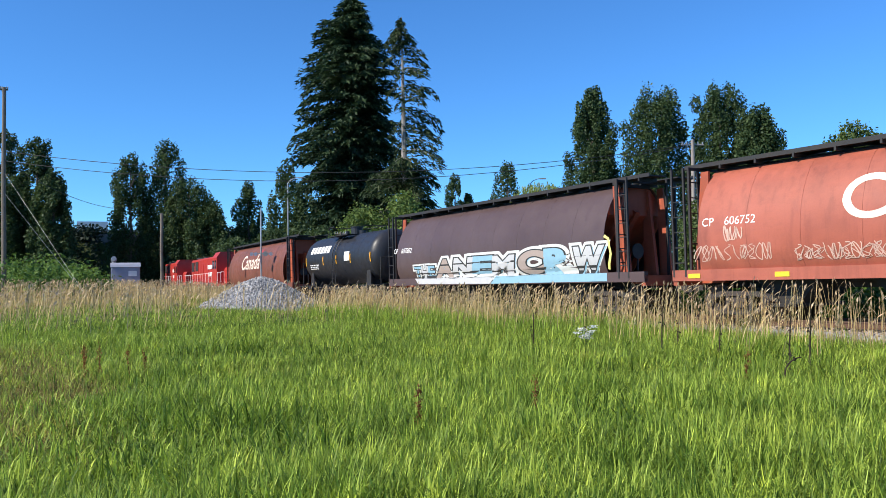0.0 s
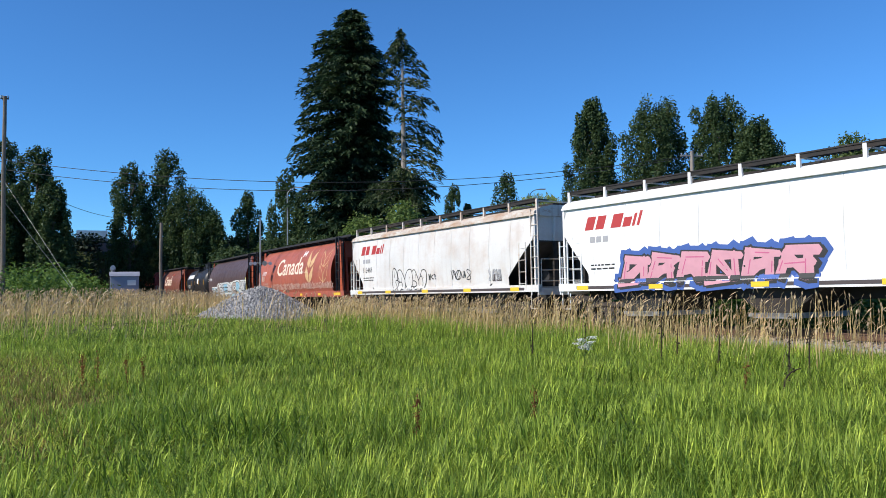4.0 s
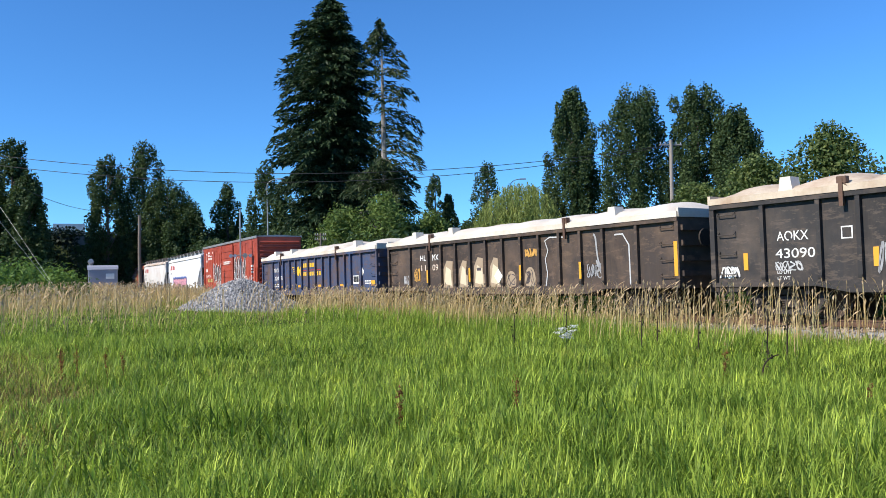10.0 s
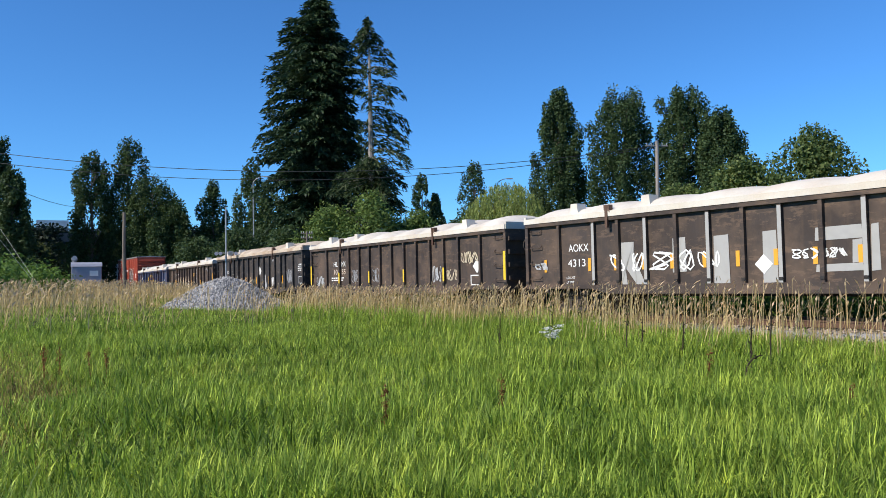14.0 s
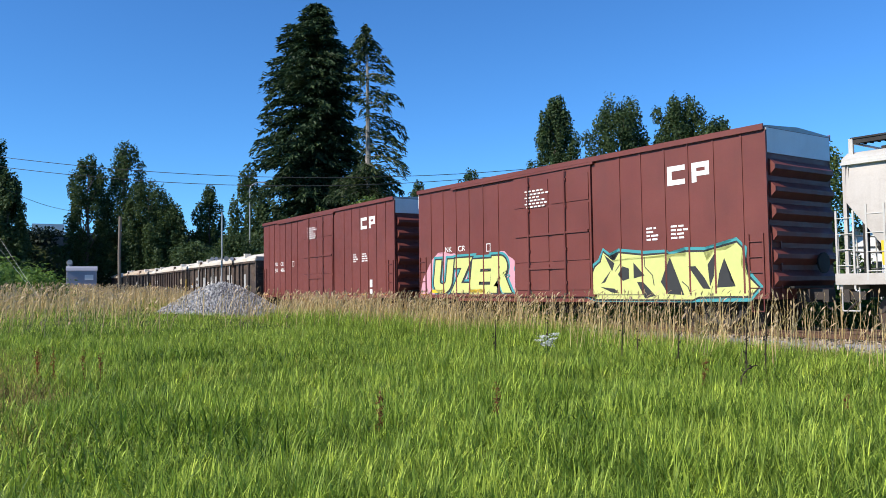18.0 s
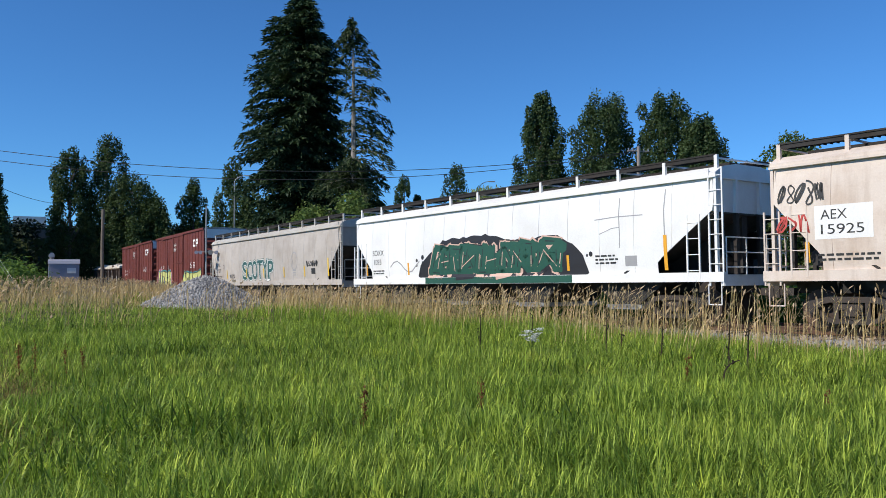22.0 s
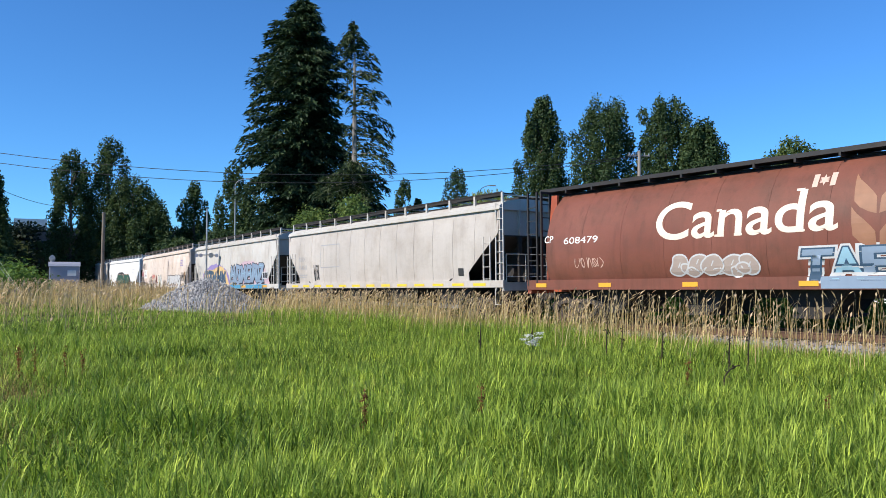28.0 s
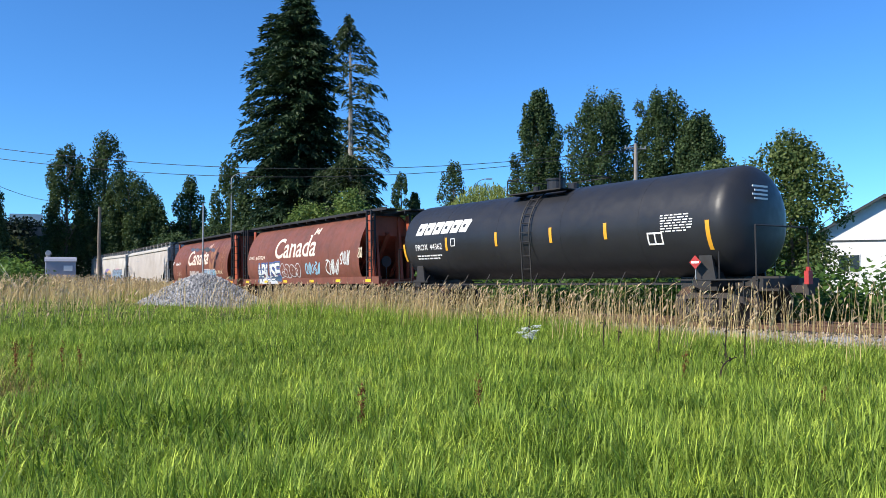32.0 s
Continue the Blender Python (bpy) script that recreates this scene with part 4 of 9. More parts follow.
def grain_hopper(lb, mat, end_mat, seed):
    """Cylindrical grain hopper with running boards, end ladders and a through sill."""
    car = thing("grain_hopper_car")
    h = lb / 2
    ends = {1: h - 1.05, -1: h - 1.65}
    front, rear = ends[1], -ends[-1]
    n = 9
    for i in range(n):
        x0, x1 = rear + (front - rear) * i / n, rear + (front - rear) * (i + 1) / n
        bm = bmesh.new()
        skin(bm, x0 + 0.003, x1 - 0.003, CYL, 1)
        part("side_panel", bm, mat, car, smooth_faces=True)
    bm = bmesh.new()
    skin(bm, rear, front, CYL, -1)
    part("far_side", bm, mat, car, smooth_faces=True)
    bm = bmesh.new()
    inner = [(y - 0.012, z) for y, z in CYL]
    section(bm, inner + [(-y, z) for y, z in inner[::-1]], rear + 2.9, front - 2.9)
    part("inner_shell", bm, mat, car)
    bm = bmesh.new()
    section(bm, [(0.66, 4.24), (0.60, 4.34), (-0.60, 4.34), (-0.66, 4.24)], rear, front)
    part("roof", bm, M["black"], car)
    for sgn, hb in ends.items():
        # slope sheet, bulkhead and posts of the end
        bm = bmesh.new()
        rows = []
        for y, z in CYL:
            x = hb - 0.12 if z > 3.3 else hb - 0.12 - (3.3 - z) * 1.35
            rows.append((bm.verts.new((sgn * x, y - 0.03, z)), bm.verts.new((sgn * x, -y + 0.03, z))))
        for a, b in zip(rows, rows[1:]):
            bm.faces.new((a[0], a[1], b[1], b[0]))
        part("slope_sheet", bm, end_mat, car, "dark red sloped end sheet")
        for y in (0.62, -0.62):
            bm = bmesh.new()
            prism(bm, [(sgn * (hb - 0.35), 1.3), (sgn * (hb + 0.25), 1.3), (sgn * (hb - 0.05), 4.2), (sgn * (hb - 0.25), 4.2)], y - 0.06, y + 0.06)
            part("end_post", bm, end_mat, car)
        for y in (1.02, -1.02):
            bm = bmesh.new()
            prism(bm, [(sgn * (hb + 0.02), 1.3), (sgn * (hb + 0.55), 1.3), (sgn * (hb + 0.22), 4.25), (sgn * (hb - 0.04), 4.25)], y - 0.04, y + 0.04)
            part("corner_gusset", bm, end_mat, car, "orange-red slanted end gusset")
            bm = bmesh.new()
            prism(bm, [(sgn * (hb - 1.55), 1.4), (sgn * (hb - 1.25), 1.4), (sgn * (hb + 0.02), 2.9), (sgn * (hb + 0.02), 3.25)], y * 0.9 - 0.03, y * 0.9 + 0.03)
            part("end_stay", bm, end_mat, car)
        bm = bmesh.new()
        prism(bm, [(sgn * (hb - 1.9), 1.35), (sgn * (hb - 1.6), 1.35), (sgn * (hb + 0.05), 3.4), (sgn * (hb - 0.1), 3.5)], -0.1, 0.1)
        part("end_brace", bm, end_mat, car)
        bm = bmesh.new()
        for y in (1.36, 0.95, -0.95, -1.36):
            box(bm, sgn * (hb + 0.42) - 0.035, sgn * (hb + 0.42) + 0.035, y - 0.035, y + 0.035, 1.25, 4.38)
        for z in (1.7, 2.15, 2.6, 3.05, 3.5, 3.95):
            for y in (1.15, -1.15):
                box(bm, sgn * (hb + 0.42) - 0.015, sgn * (hb + 0.42) + 0.015, y - 0.21, y + 0.21, z, z + 0.03)
        box(bm, sgn * (hb + 0.42) - 0.03, sgn * (hb + 0.42) + 0.03, -1.4, 1.4, 4.32, 4.40)
        part("end_ladder", bm, M["black"], car)
        bm = bmesh.new()
        for y in (1.44,):
            for x in (0.55, 0.98):
                box(bm, sgn * (hb + x) - 0.03, sgn * (hb + x) + 0.03, y - 0.03, y + 0.03, 1.2, 4.4)
            for z in (1.6, 2.05, 2.5, 2.95, 3.4, 3.85):
                box(bm, sgn * (hb + 0.765) - 0.22, sgn * (hb + 0.765) + 0.22, y - 0.015, y + 0.015, z, z + 0.03)
        part("side_ladder", bm, M["black"], car)
        bm = bmesh.new()
        box(bm, sgn * h - (0.16 if sgn > 0 else 0), sgn * h + (0 if sgn > 0 else 0.16), -1.42, 1.42, 0.95, 1.28)
        box(bm, min(sgn * hb, sgn * h), max(sgn * hb, sgn * h), -0.4, 0.4, 1.0, 1.25)
        part("end_sill", bm, end_mat, car)
        bm = bmesh.new()
        rod(bm, (sgn * (hb + 0.15), 0.2, 1.25), (sgn * (hb + 0.15), 0.2, 2.1), 0.03, 6)
        rod(bm, (sgn * (hb + 0.12), 0.2, 2.1), (sgn * (hb + 0.18), 0.2, 2.1), 0.26, 12)
        part("brake_wheel", bm, M["black"], car)
    for sgn in (1, -1):
        bm = bmesh.new()
        box(bm, -h, h, min(sgn * 1.30, sgn * 1.46), max(sgn * 1.30, sgn * 1.46), 1.08, 1.40)
        part("side_sill", bm, mat, car)
    bm = bmesh.new()
    for y in (0.62, -0.62):
        box(bm, -h + 0.15, h - 0.15, y - 0.42, y + 0.30, 4.42, 4.455)
        box(bm, -h + 0.15, h - 0.15, y + (0.30 if y > 0 else -0.45), y + (0.33 if y > 0 else -0.42), 4.40, 4.52)
        k = -h + 0.6
        while k < h - 0.3:
            box(bm, k - 0.03, k + 0.03, y - 0.45, y + 0.35, 4.30, 4.42)
            k += 1.15
    for i in range(8):
        x = rear + 0.9 + i * (front - rear - 1.8) / 7
        rod(bm, (x, 0, 4.34), (x, 0, 4.50), 0.26, 14)
    part("running_board", bm, M["black"], car, "black roof running board with hatches")
    for i in range(4):
        x = rear + 2.3 + i * (front - rear - 4.6) / 3
        bm = bmesh.new()
        pts = [(x - 1.1, 1.3), (x + 1.1, 1.3), (x + 0.35, 0.45), (x - 0.35, 0.45)]
        prism(bm, pts, -0.9, 0.9)
        box(bm, x - 0.4, x + 0.4, -1.15, 1.15, 0.36, 0.45)
        part("outlet_gate", bm, M["under"], car)
    bm = bmesh.new()
    box(bm, -h + 0.2, h - 0.2, -0.25, 0.25, 0.85, 1.15)
    part("centre_sill", bm, M["under"], car)
    add_trucks(car, h - 2.0)
    add_couplers(car, h)
    return car, Side(car, h, [(1.465, 1.08), (1.465, 1.395)] + CYL)


def country_mark(side, d, z, h, wide, mat, flag):
    side.text("Canada", d, z, h, mat, "wordmark", wide, bold=0.016, label="cream serif country wordmark")
    # feet and heads of the stems
    for u, v, w in ((0.395, 0.0, 0.045), (0.505, 0.0, 0.045), (0.385, 0.66, 0.03), (0.83, 0.0, 0.035), (0.805, 1.0, 0.04)):
        side.bars([(d + wide * u - wide * w / 2, z + h * v * 0.94 - 0.01, wide * w, 0.06)], mat, "wordmark_serif", 0.0075)
    # small flag above the last letters
    x, k = d + wide * 0.835, h * 0.30
    zz = z + h * 0.98
    side.bars([(x + 0.1, zz, 0.42 * k, k), (x + 1.65 * k, zz, 0.42 * k, k)], flag, "flag_bar")
    side.polys([[(x + 1.18 * k + 0.40 * k * math.cos(a) * (1 if i % 2 else 0.5), zz + 0.5 * k + 0.45 * k * math.sin(a) * (1 if i % 2 else 0.5)) for i, a in enumerate(np.linspace(0, 2 * math.pi, 13)[:-1])]], flag, "flag_leaf")


def wheat_mark(side, d, z, h, solid, mat):
    def leaf(cx, cz, s, flip):
        half = [(0.03, 0.0), (0.22, 0.06), (0.42, 0.17), (0.57, 0.33), (0.60, 0.62), (0.62, 1.02), (0.50, 0.86), (0.32, 0.70), (0.16, 0.54), (0.05, 0.40)]
        return [(cx + flip * s * a, cz + s * b) for a, b in half]
    w = h * 0.40
    shapes = [leaf(d + w, z + h * 0.46 * i, h * 0.56, f) for i in range(2) for f in (1, -1)]
    if solid:
        for s in shapes:
            side.polys([s], mat, "wheat_emblem")
    else:
        side.strokes([(s + s[:1], 0.05) for s in shapes], mat, "wheat_emblem")


# ---------------------------------------------------------------- covered hoppers with slanted ends
HOP = [(1.49, 1.42), (1.525, 1.75), (1.55, 2.2), (1.56, 2.7), (1.54, 3.2), (1.50, 3.65), (1.45, 3.98)]


def covered_hopper(lb, mat, cut_mat, roof_mat, seed, cut_f=1.2, cut_r=1.7, low=1.42, bays=None, rail_mat=None, opened=False):
    """Covered hopper: convex side panels, corners cut over slope sheets, roof walk on brackets."""
    car = thing("covered_hopper_car")
    h = lb / 2
    top_z = 3.98
    ext = 0.30

    def lim(z):
        k = max(0.0, min(1.0, (z - 1.75) / 1.35))
        return -h + ext + cut_r * (1 - k), h - ext - cut_f * (1 - k)
    bays = bays or max(8, round(lb / 1.45))
    fine = [(float(np.interp(z, [p[1] for p in HOP], [p[0] for p in HOP])), float(z)) for z in np.linspace(1.42, 3.98, 18)]
    for i in range(bays):
        x0, x1 = -h + ext + (lb - 2 * ext) * i / bays, -h + ext + (lb - 2 * ext) * (i + 1) / bays
        bm = bmesh.new()
        skin(bm, x0 + 0.007, x1 - 0.007, fine, 1, lim)
        bmesh.ops.dissolve_degenerate(bm, dist=1e-4, edges=bm.edges[:])
        if bm.faces:
            part("side_panel", bm, mat, car, smooth_faces=True)
    bm = bmesh.new()
    skin(bm, -h + ext, h - ext, [(y - 0.012, z) for y, z in fine], 1, lambda z: (lim(z)[0] + 0.05, lim(z)[1] - 0.05), 0.02, 2)
    skin(bm, -h + ext, h - ext, fine, -1, lim, 0.02, 2)
    part("side_backing", bm, mat, car)
    # eave beam and roof
    bm = bmesh.new()
    section(bm, [(1.47, 3.95), (1.52, 4.02), (1.52, 4.10), (1.42, 4.16), (1.20, 4.28), (0.6, 4.38), (-0.6, 4.38), (-1.20, 4.28), (-1.42, 4.16), (-1.52, 4.10), (-1.52, 4.02), (-1.47, 3.95)], -h + 0.22, h - 0.22)
    part("roof", bm, roof_mat, car)
    bm = bmesh.new()
    for sgn in (1, -1):
        box(bm, -h + 0.2, h - 0.2, min(sgn * 1.5, sgn * 1.555), max(sgn * 1.5, sgn * 1.555), 3.96, 4.02)
    part("eave_beam", bm, roof_mat, car)
    for sgn, cut in ((1, cut_f), (-1, cut_r)):
        e = sgn * (h - ext - 0.03)
        bm = bmesh.new()
        box(bm, min(e, e - sgn * 0.03), max(e, e - sgn * 0.03), -1.5, 1.5, 3.05, 4.0)
        part("end_sheet", bm, mat, car)
        # cut_mat is dark: the shadow inside the cut corner is put into its paint
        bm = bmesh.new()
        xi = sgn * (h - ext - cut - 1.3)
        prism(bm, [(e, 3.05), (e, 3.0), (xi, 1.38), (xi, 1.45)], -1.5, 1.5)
        part("slope_sheet", bm, cut_mat, car, "slope sheet painted dark for the shadow in the cut corner")
        for y in (0.55, -0.55):
            bm = bmesh.new()
            box(bm, min(e, e + sgn * 0.1), max(e, e + sgn * 0.1), y - 0.05, y + 0.05, 3.05, 4.0)
            part("end_post", bm, mat, car)
        for y in (1.46, -1.46):
            bm = bmesh.new()
            box(bm, min(sgn * (h - 0.30), sgn * (h - 0.22)), max(sgn * (h - 0.30), sgn * (h - 0.22)), y - 0.05, y + 0.05, 1.35, 4.0)
            part("end_post", bm, mat, car)
        bm = bmesh.new()
        prism(bm, [(e - sgn * 0.06, 2.96), (xi, 1.40), (e - sgn * (0.06 if sgn < 0 else 0.5), 1.40)], -0.12, 0.12)
        part("shear_plate", bm, M["under"], car)
        bm = bmesh.new()
        for y in (0.55, -0.55):
            box(bm, min(e, e + sgn * 0.1), max(e, e + sgn * 0.1), y - 0.07, y + 0.07, 1.3, 3.03)
        # dark plate on the far side blacks out the deeper cut openings
        if cut > 1.3:
            box(bm, min(e, xi), max(e, xi), -1.36, -1.30, 1.36, 2.6)
        part("end_bulkhead", bm, M["under"], car)
        bm = bmesh.new()
        rod(bm, (sgn * (h - 0.9), -0.6, 1.75), (sgn * (h - 0.9), 0.5, 1.75), 0.22, 10)
        rod(bm, (sgn * (h - 0.55), 0.2, 2.15), (sgn * (h - 0.48), 0.2, 2.15), 0.27, 12)
        box(bm, sgn * (h - 0.9) - 0.3, sgn * (h - 0.9) + 0.3, -1.2, -0.7, 1.35, 1.8)
        part("brake_gear", bm, M["black"], car)
        lad = ladder_mesh(3.15, 0.42, 8, roof_mat) if sgn < 0 else ladder_mesh(1.85, 0.40, 5, roof_mat)
        share("ladder", lad, car, pose(sgn * (h - 0.24), 1.50, 1.05, 0, 0, 0))
        low_l = ladder_mesh(1.75, 0.40, 4, roof_mat)
        share("ladder", low_l, car, pose(sgn * (h - 0.95), 1.53, 1.25))
        bm = bmesh.new()
        for z in (1.55, 1.95, 2.35):
            rod(bm, (sgn * (h - 0.02), -1.4, z), (sgn * (h - 0.02), 1.4, z), 0.018, 5)
        for y in (1.4, 0.5, -0.5, -1.4):
            rod(bm, (sgn * (h - 0.02), y, 1.2), (sgn * (h - 0.02), y, 2.35), 0.018, 5)
        part("end_railing", bm, roof_mat, car)
        bm = bmesh.new()
        box(bm, min(sgn * (h - 0.14), sgn * h), max(sgn * (h - 0.14), sgn * h), -1.5, 1.5, 1.05, 1.35)
        box(bm, min(sgn * (h - 1.2), sgn * h), max(sgn * (h - 1.2), sgn * h), -1.45, 1.45, 1.30, 1.35)
        part("end_sill", bm, mat, car)
        bm = bmesh.new()
        for x in (h - 0.12, h - 0.52):
            rod(bm, (sgn * x, 1.5, 1.1), (sgn * x, 1.5, 0.55), 0.018, 5)
        rod(bm, (sgn * (h - 0.12), 1.5, 0.55), (sgn * (h - 0.52), 1.5, 0.55), 0.018, 5)
        part("stirrup_step", bm, roof_mat, car)
    for sgn in (1, -1):
        bm = bmesh.new()
        box(bm, -h, h, min(sgn * 1.42, sgn * 1.565), max(sgn * 1.42, sgn * 1.565), 1.16, 1.42)
        part("side_sill", bm, mat, car)
    # roof walk
    bm = bmesh.new()
    for y in (0.98, -0.98):
        box(bm, -h + 0.35, h - 0.35, y - 0.30, y + 0.30, 4.55, 4.585)
        k = -h + 0.45
        while k < h - 0.4:
            box(bm, k - 0.012, k + 0.012, y - 0.30, y + 0.30, 4.52, 4.60)
            k += 0.16
    box(bm, -h + 0.6, h - 0.6, -0.32, 0.32, 4.38, 4.50)
    for y in (1.285, -1.285):
        box(bm, -h + 0.35, h - 0.35, y - 0.012, y + 0.012, 4.48, 4.60)
    part("roof_walk", bm, M["under"], car, "dark steel grating roof walk")
    k, n = -h + 0.35, max(8, round(lb / 1.75))
    for i in range(n + 1):
        x = -h + 0.35 + (lb - 0.7) * i / n
        bm = bmesh.new()
        prism(bm, [(x - 0.05, 4.14), (x + 0.05, 4.14), (x + 0.05, 4.60), (x - 0.05, 4.60)], 1.24, 1.32)
        prism(bm, [(x - 0.05, 4.14), (x + 0.05, 4.14), (x + 0.05, 4.60), (x - 0.05, 4.60)], -1.32, -1.24)
        box(bm, x - 0.03, x + 0.03, -1.3, 1.3, 4.49, 4.53)
        part("walk_bracket", bm, roof_mat, car)
    bm = bmesh.new()
    for y in (1.30, -1.30):
        box(bm, -h + 0.35, h - 0.35, y - 0.02, y + 0.02, 4.585, 4.625)
    part("walk_edge", bm, M["under"], car)
    n = 4 if lb > 18 else 3
    for i in range(n):
        x = -h + 3.6 + i * (lb - 7.2) / (n - 1)
        bm = bmesh.new()
        prism(bm, [(x - 1.75, 1.40), (x + 1.75, 1.40), (x + 0.45, 0.50), (x - 0.45, 0.50)], -1.22, 1.22)
        part("hopper_chute", bm, M["grimybeige"] if opened else M["under"], car)
        bm = bmesh.new()
        box(bm, x - 0.55, x + 0.55, -1.30, 1.42, 0.36, 0.50)
        box(bm, x - 0.7, x + 0.7, 1.38, 1.42, 0.40, 0.50)
        part("outlet_gate", bm, M["galv"], car)
    bm = bmesh.new()
    box(bm, -h + 0.2, h - 0.2, -0.3, 0.3, 0.85, 1.2)
    part("centre_sill", bm, M["under"], car)
    add_trucks(car, h - 1.95)
    add_couplers(car, h)
    return car, Side(car, h, [(1.567, 1.16), (1.567, 1.415)] + HOP)


# ---------------------------------------------------------------- boxcars
def boxcar(lb, top, mat, end_mat, door, ribs, seed, plug=False, white_end=False, low=0.80):
    """Boxcar: ribbed side panels, a sliding or plug door, corrugated ends, ladders."""
    car = thing("boxcar")
    h = lb / 2
    d0, d1 = h - door[0], h - door[1]
    y = 1.52
    edges = [h] + [h - r for r in ribs] + [-h]
    for a, b in zip(edges, edges[1:]):
        if abs((a + b) / 2 - (d0 + d1) / 2) < (d0 - d1) / 2:
            continue
        bm = bmesh.new()
        box(bm, b + 0.03, a - 0.03, y - 0.05, y, low + 0.18, top - 0.16)
        part("side_panel", bm, mat, car)
        bm = bmesh.new()
        box(bm, b - 0.03, b + 0.03, y - 0.04, y + 0.022, low + 0.16, top - 0.14)
        part("side_rib", bm, mat, car)
        if plug:
            drop = 0.16 + (0.14, 0.34, 0.20, 0.62)[int(abs(a) * 1.3) % 4]
            bm = bmesh.new()
            box(bm, b + 0.03, a - 0.03, y - 0.02, y + 0.024, top - drop, top - 0.15)
            part("panel_header", bm, mat, car)
    bm = bmesh.new()
    box(bm, -h, h, y - 0.12, y - 0.05, low, top - 0.1)
    box(bm, -h, h, -y, -y + 0.07, low, top - 0.1)
    part("side_backing", bm, mat, car)
    bm = bmesh.new()
    box(bm, -h, h, y - 0.06, y + 0.03, top - 0.16, top - 0.05)
    box(bm, -h, h, -y - 0.03, -y + 0.06, top - 0.16, top - 0.05)
    part("top_chord", bm, mat, car)
    bm = bmesh.new()
    pts = [(-h, low + 0.16), (-h, low + 0.02), (-h + 2.2, low + 0.02), (-h + 3.0, low - 0.10), (h - 3.0, low - 0.10), (h - 2.2, low + 0.02), (h, low + 0.02), (h, low + 0.16)]
    prism(bm, pts, y - 0.06, y + 0.015)
    prism(bm, pts, -y - 0.015, -y + 0.06)
    part("side_sill", bm, mat, car)
    # door
    bm = bmesh.new()
    box(bm, d1, d0, y - 0.03, y + 0.05, low + 0.12, top - 0.22)
    dr = part("door", bm, mat, car)
    w = d0 - d1
    if plug:
        n = 7
        for i in range(n):
            z0 = low + 0.2 + (top - 0.5 - low) * i / n
            bm = bmesh.new()
            box(bm, d1 + 0.10, d0 - 0.10, y + 0.05, y + 0.085, z0 + 0.05, z0 + (top - 0.5 - low) / n - 0.08)
            part("door_panel", bm, mat, dr)
        for x in (d1 + 0.02, d0 - 0.02):
            bm = bmesh.new()
            box(bm, x - 0.05, x + 0.05, y + 0.05, y + 0.10, low + 0.12, top - 0.22)
            part("door_edge", bm, mat, dr)
        bm = bmesh.new()
        box(bm, d1 - 0.6, d0 + 0.3, y + 0.03, y + 0.12, low + 0.05, low + 0.14)
        part("door_track", bm, M["under"], car)
    else:
        for i in range(4):
            for j in range(2):
                z0, z1 = low + 0.25 + i * (top - 0.65 - low) / 4, low + 0.25 + (i + 1) * (top - 0.65 - low) / 4
                bm = bmesh.new()
                xa = d1 + 0.08 + j * w / 2
                box(bm, xa, xa + w / 2 - 0.16, y + 0.05, y + 0.075, z0 + 0.05, z1 - 0.05)
                part("door_panel", bm, mat, dr)
        for x in (d1 + 0.30 * w, d0 - 0.22 * w):
            bm = bmesh.new()
            rod(bm, (x, y + 0.12, low + 0.15), (x, y + 0.12, top - 0.25), 0.03, 6)
            for z in (low + 0.5, low + 1.6, top - 1.5, top - 0.6):
                box(bm, x - 0.06, x + 0.06, y + 0.05, y + 0.13, z, z + 0.08)
            part("locking_rod", bm, mat, dr)
        bm = bmesh.new()
        box(bm, d1 + 0.30 * w, d0 - 0.22 * w, y + 0.09, y + 0.12, low + 1.0, low + 1.06)
        box(bm, d1 + 0.1, d0 - 0.1, y + 0.08, y + 0.12, low + 2.15, low + 2.22)
        part("door_handle", bm, mat, dr)
        for z in (low + 0.08, top - 0.22):
            bm = bmesh.new()
            box(bm, d1 - 0.15, d0 + w, y + 0.02, y + 0.10, z, z + 0.07)
            part("door_track", bm, mat, car)
    # roof
    bm = bmesh.new()
    section(bm, [(1.56, top - 0.06), (1.56, top - 0.02), (0, top + 0.07), (-1.56, top - 0.02), (-1.56, top - 0.06)], -h, h)
    part("roof", bm, M["galv"], car)
    bm = bmesh.new()
    for s in (1, -1):
        box(bm, -h, h, min(s * 1.562, s * 1.60), max(s * 1.562, s * 1.60), top - 0.14, top + 0.015)
    part("roof_edge", bm, M["galv"] if plug else mat, car)
    for i in range(12):
        x = -h + 0.5 + i * (lb - 1.0) / 11
        bm = bmesh.new()
        section(bm, [(1.56, top - 0.03), (1.56, top + 0.01), (0, top + 0.10), (-1.56, top + 0.01), (-1.56, top - 0.03)], x - 0.04, x + 0.04)
        part("roof_rib", bm, M["galv"] if white_end or plug else mat, car)
    for sgn in (1, -1):
        bm = bmesh.new()
        box(bm, min(sgn * (h - 0.05), sgn * h), max(sgn * (h - 0.05), sgn * h), -1.5, 1.5, low, top - 0.06)
        part("end_wall", bm, end_mat, car)
        n = 6 if white_end else 11
        zt = top - (0.75 if white_end else 0.25)
        for i in range(n):
            z = low + 0.25 + (zt - low - 0.3) * (i + 0.5) / n
            k = (zt - low) / n * 0.36
            out = 0.17 if white_end else 0.09
            bm = bmesh.new()
            prism(bm, [(sgn * h, z - k), (sgn * (h + out), z - k * 0.25), (sgn * (h + out), z + k * 0.25), (sgn * h, z + k)], -1.38, 1.38)
            part("end_corrugation", bm, end_mat, car)
        if white_end:
            bm = bmesh.new()
            box(bm, min(sgn * h, sgn * (h + 0.02)), max(sgn * h, sgn * (h + 0.02)), -1.5, 1.5, top - 0.72, top - 0.08)
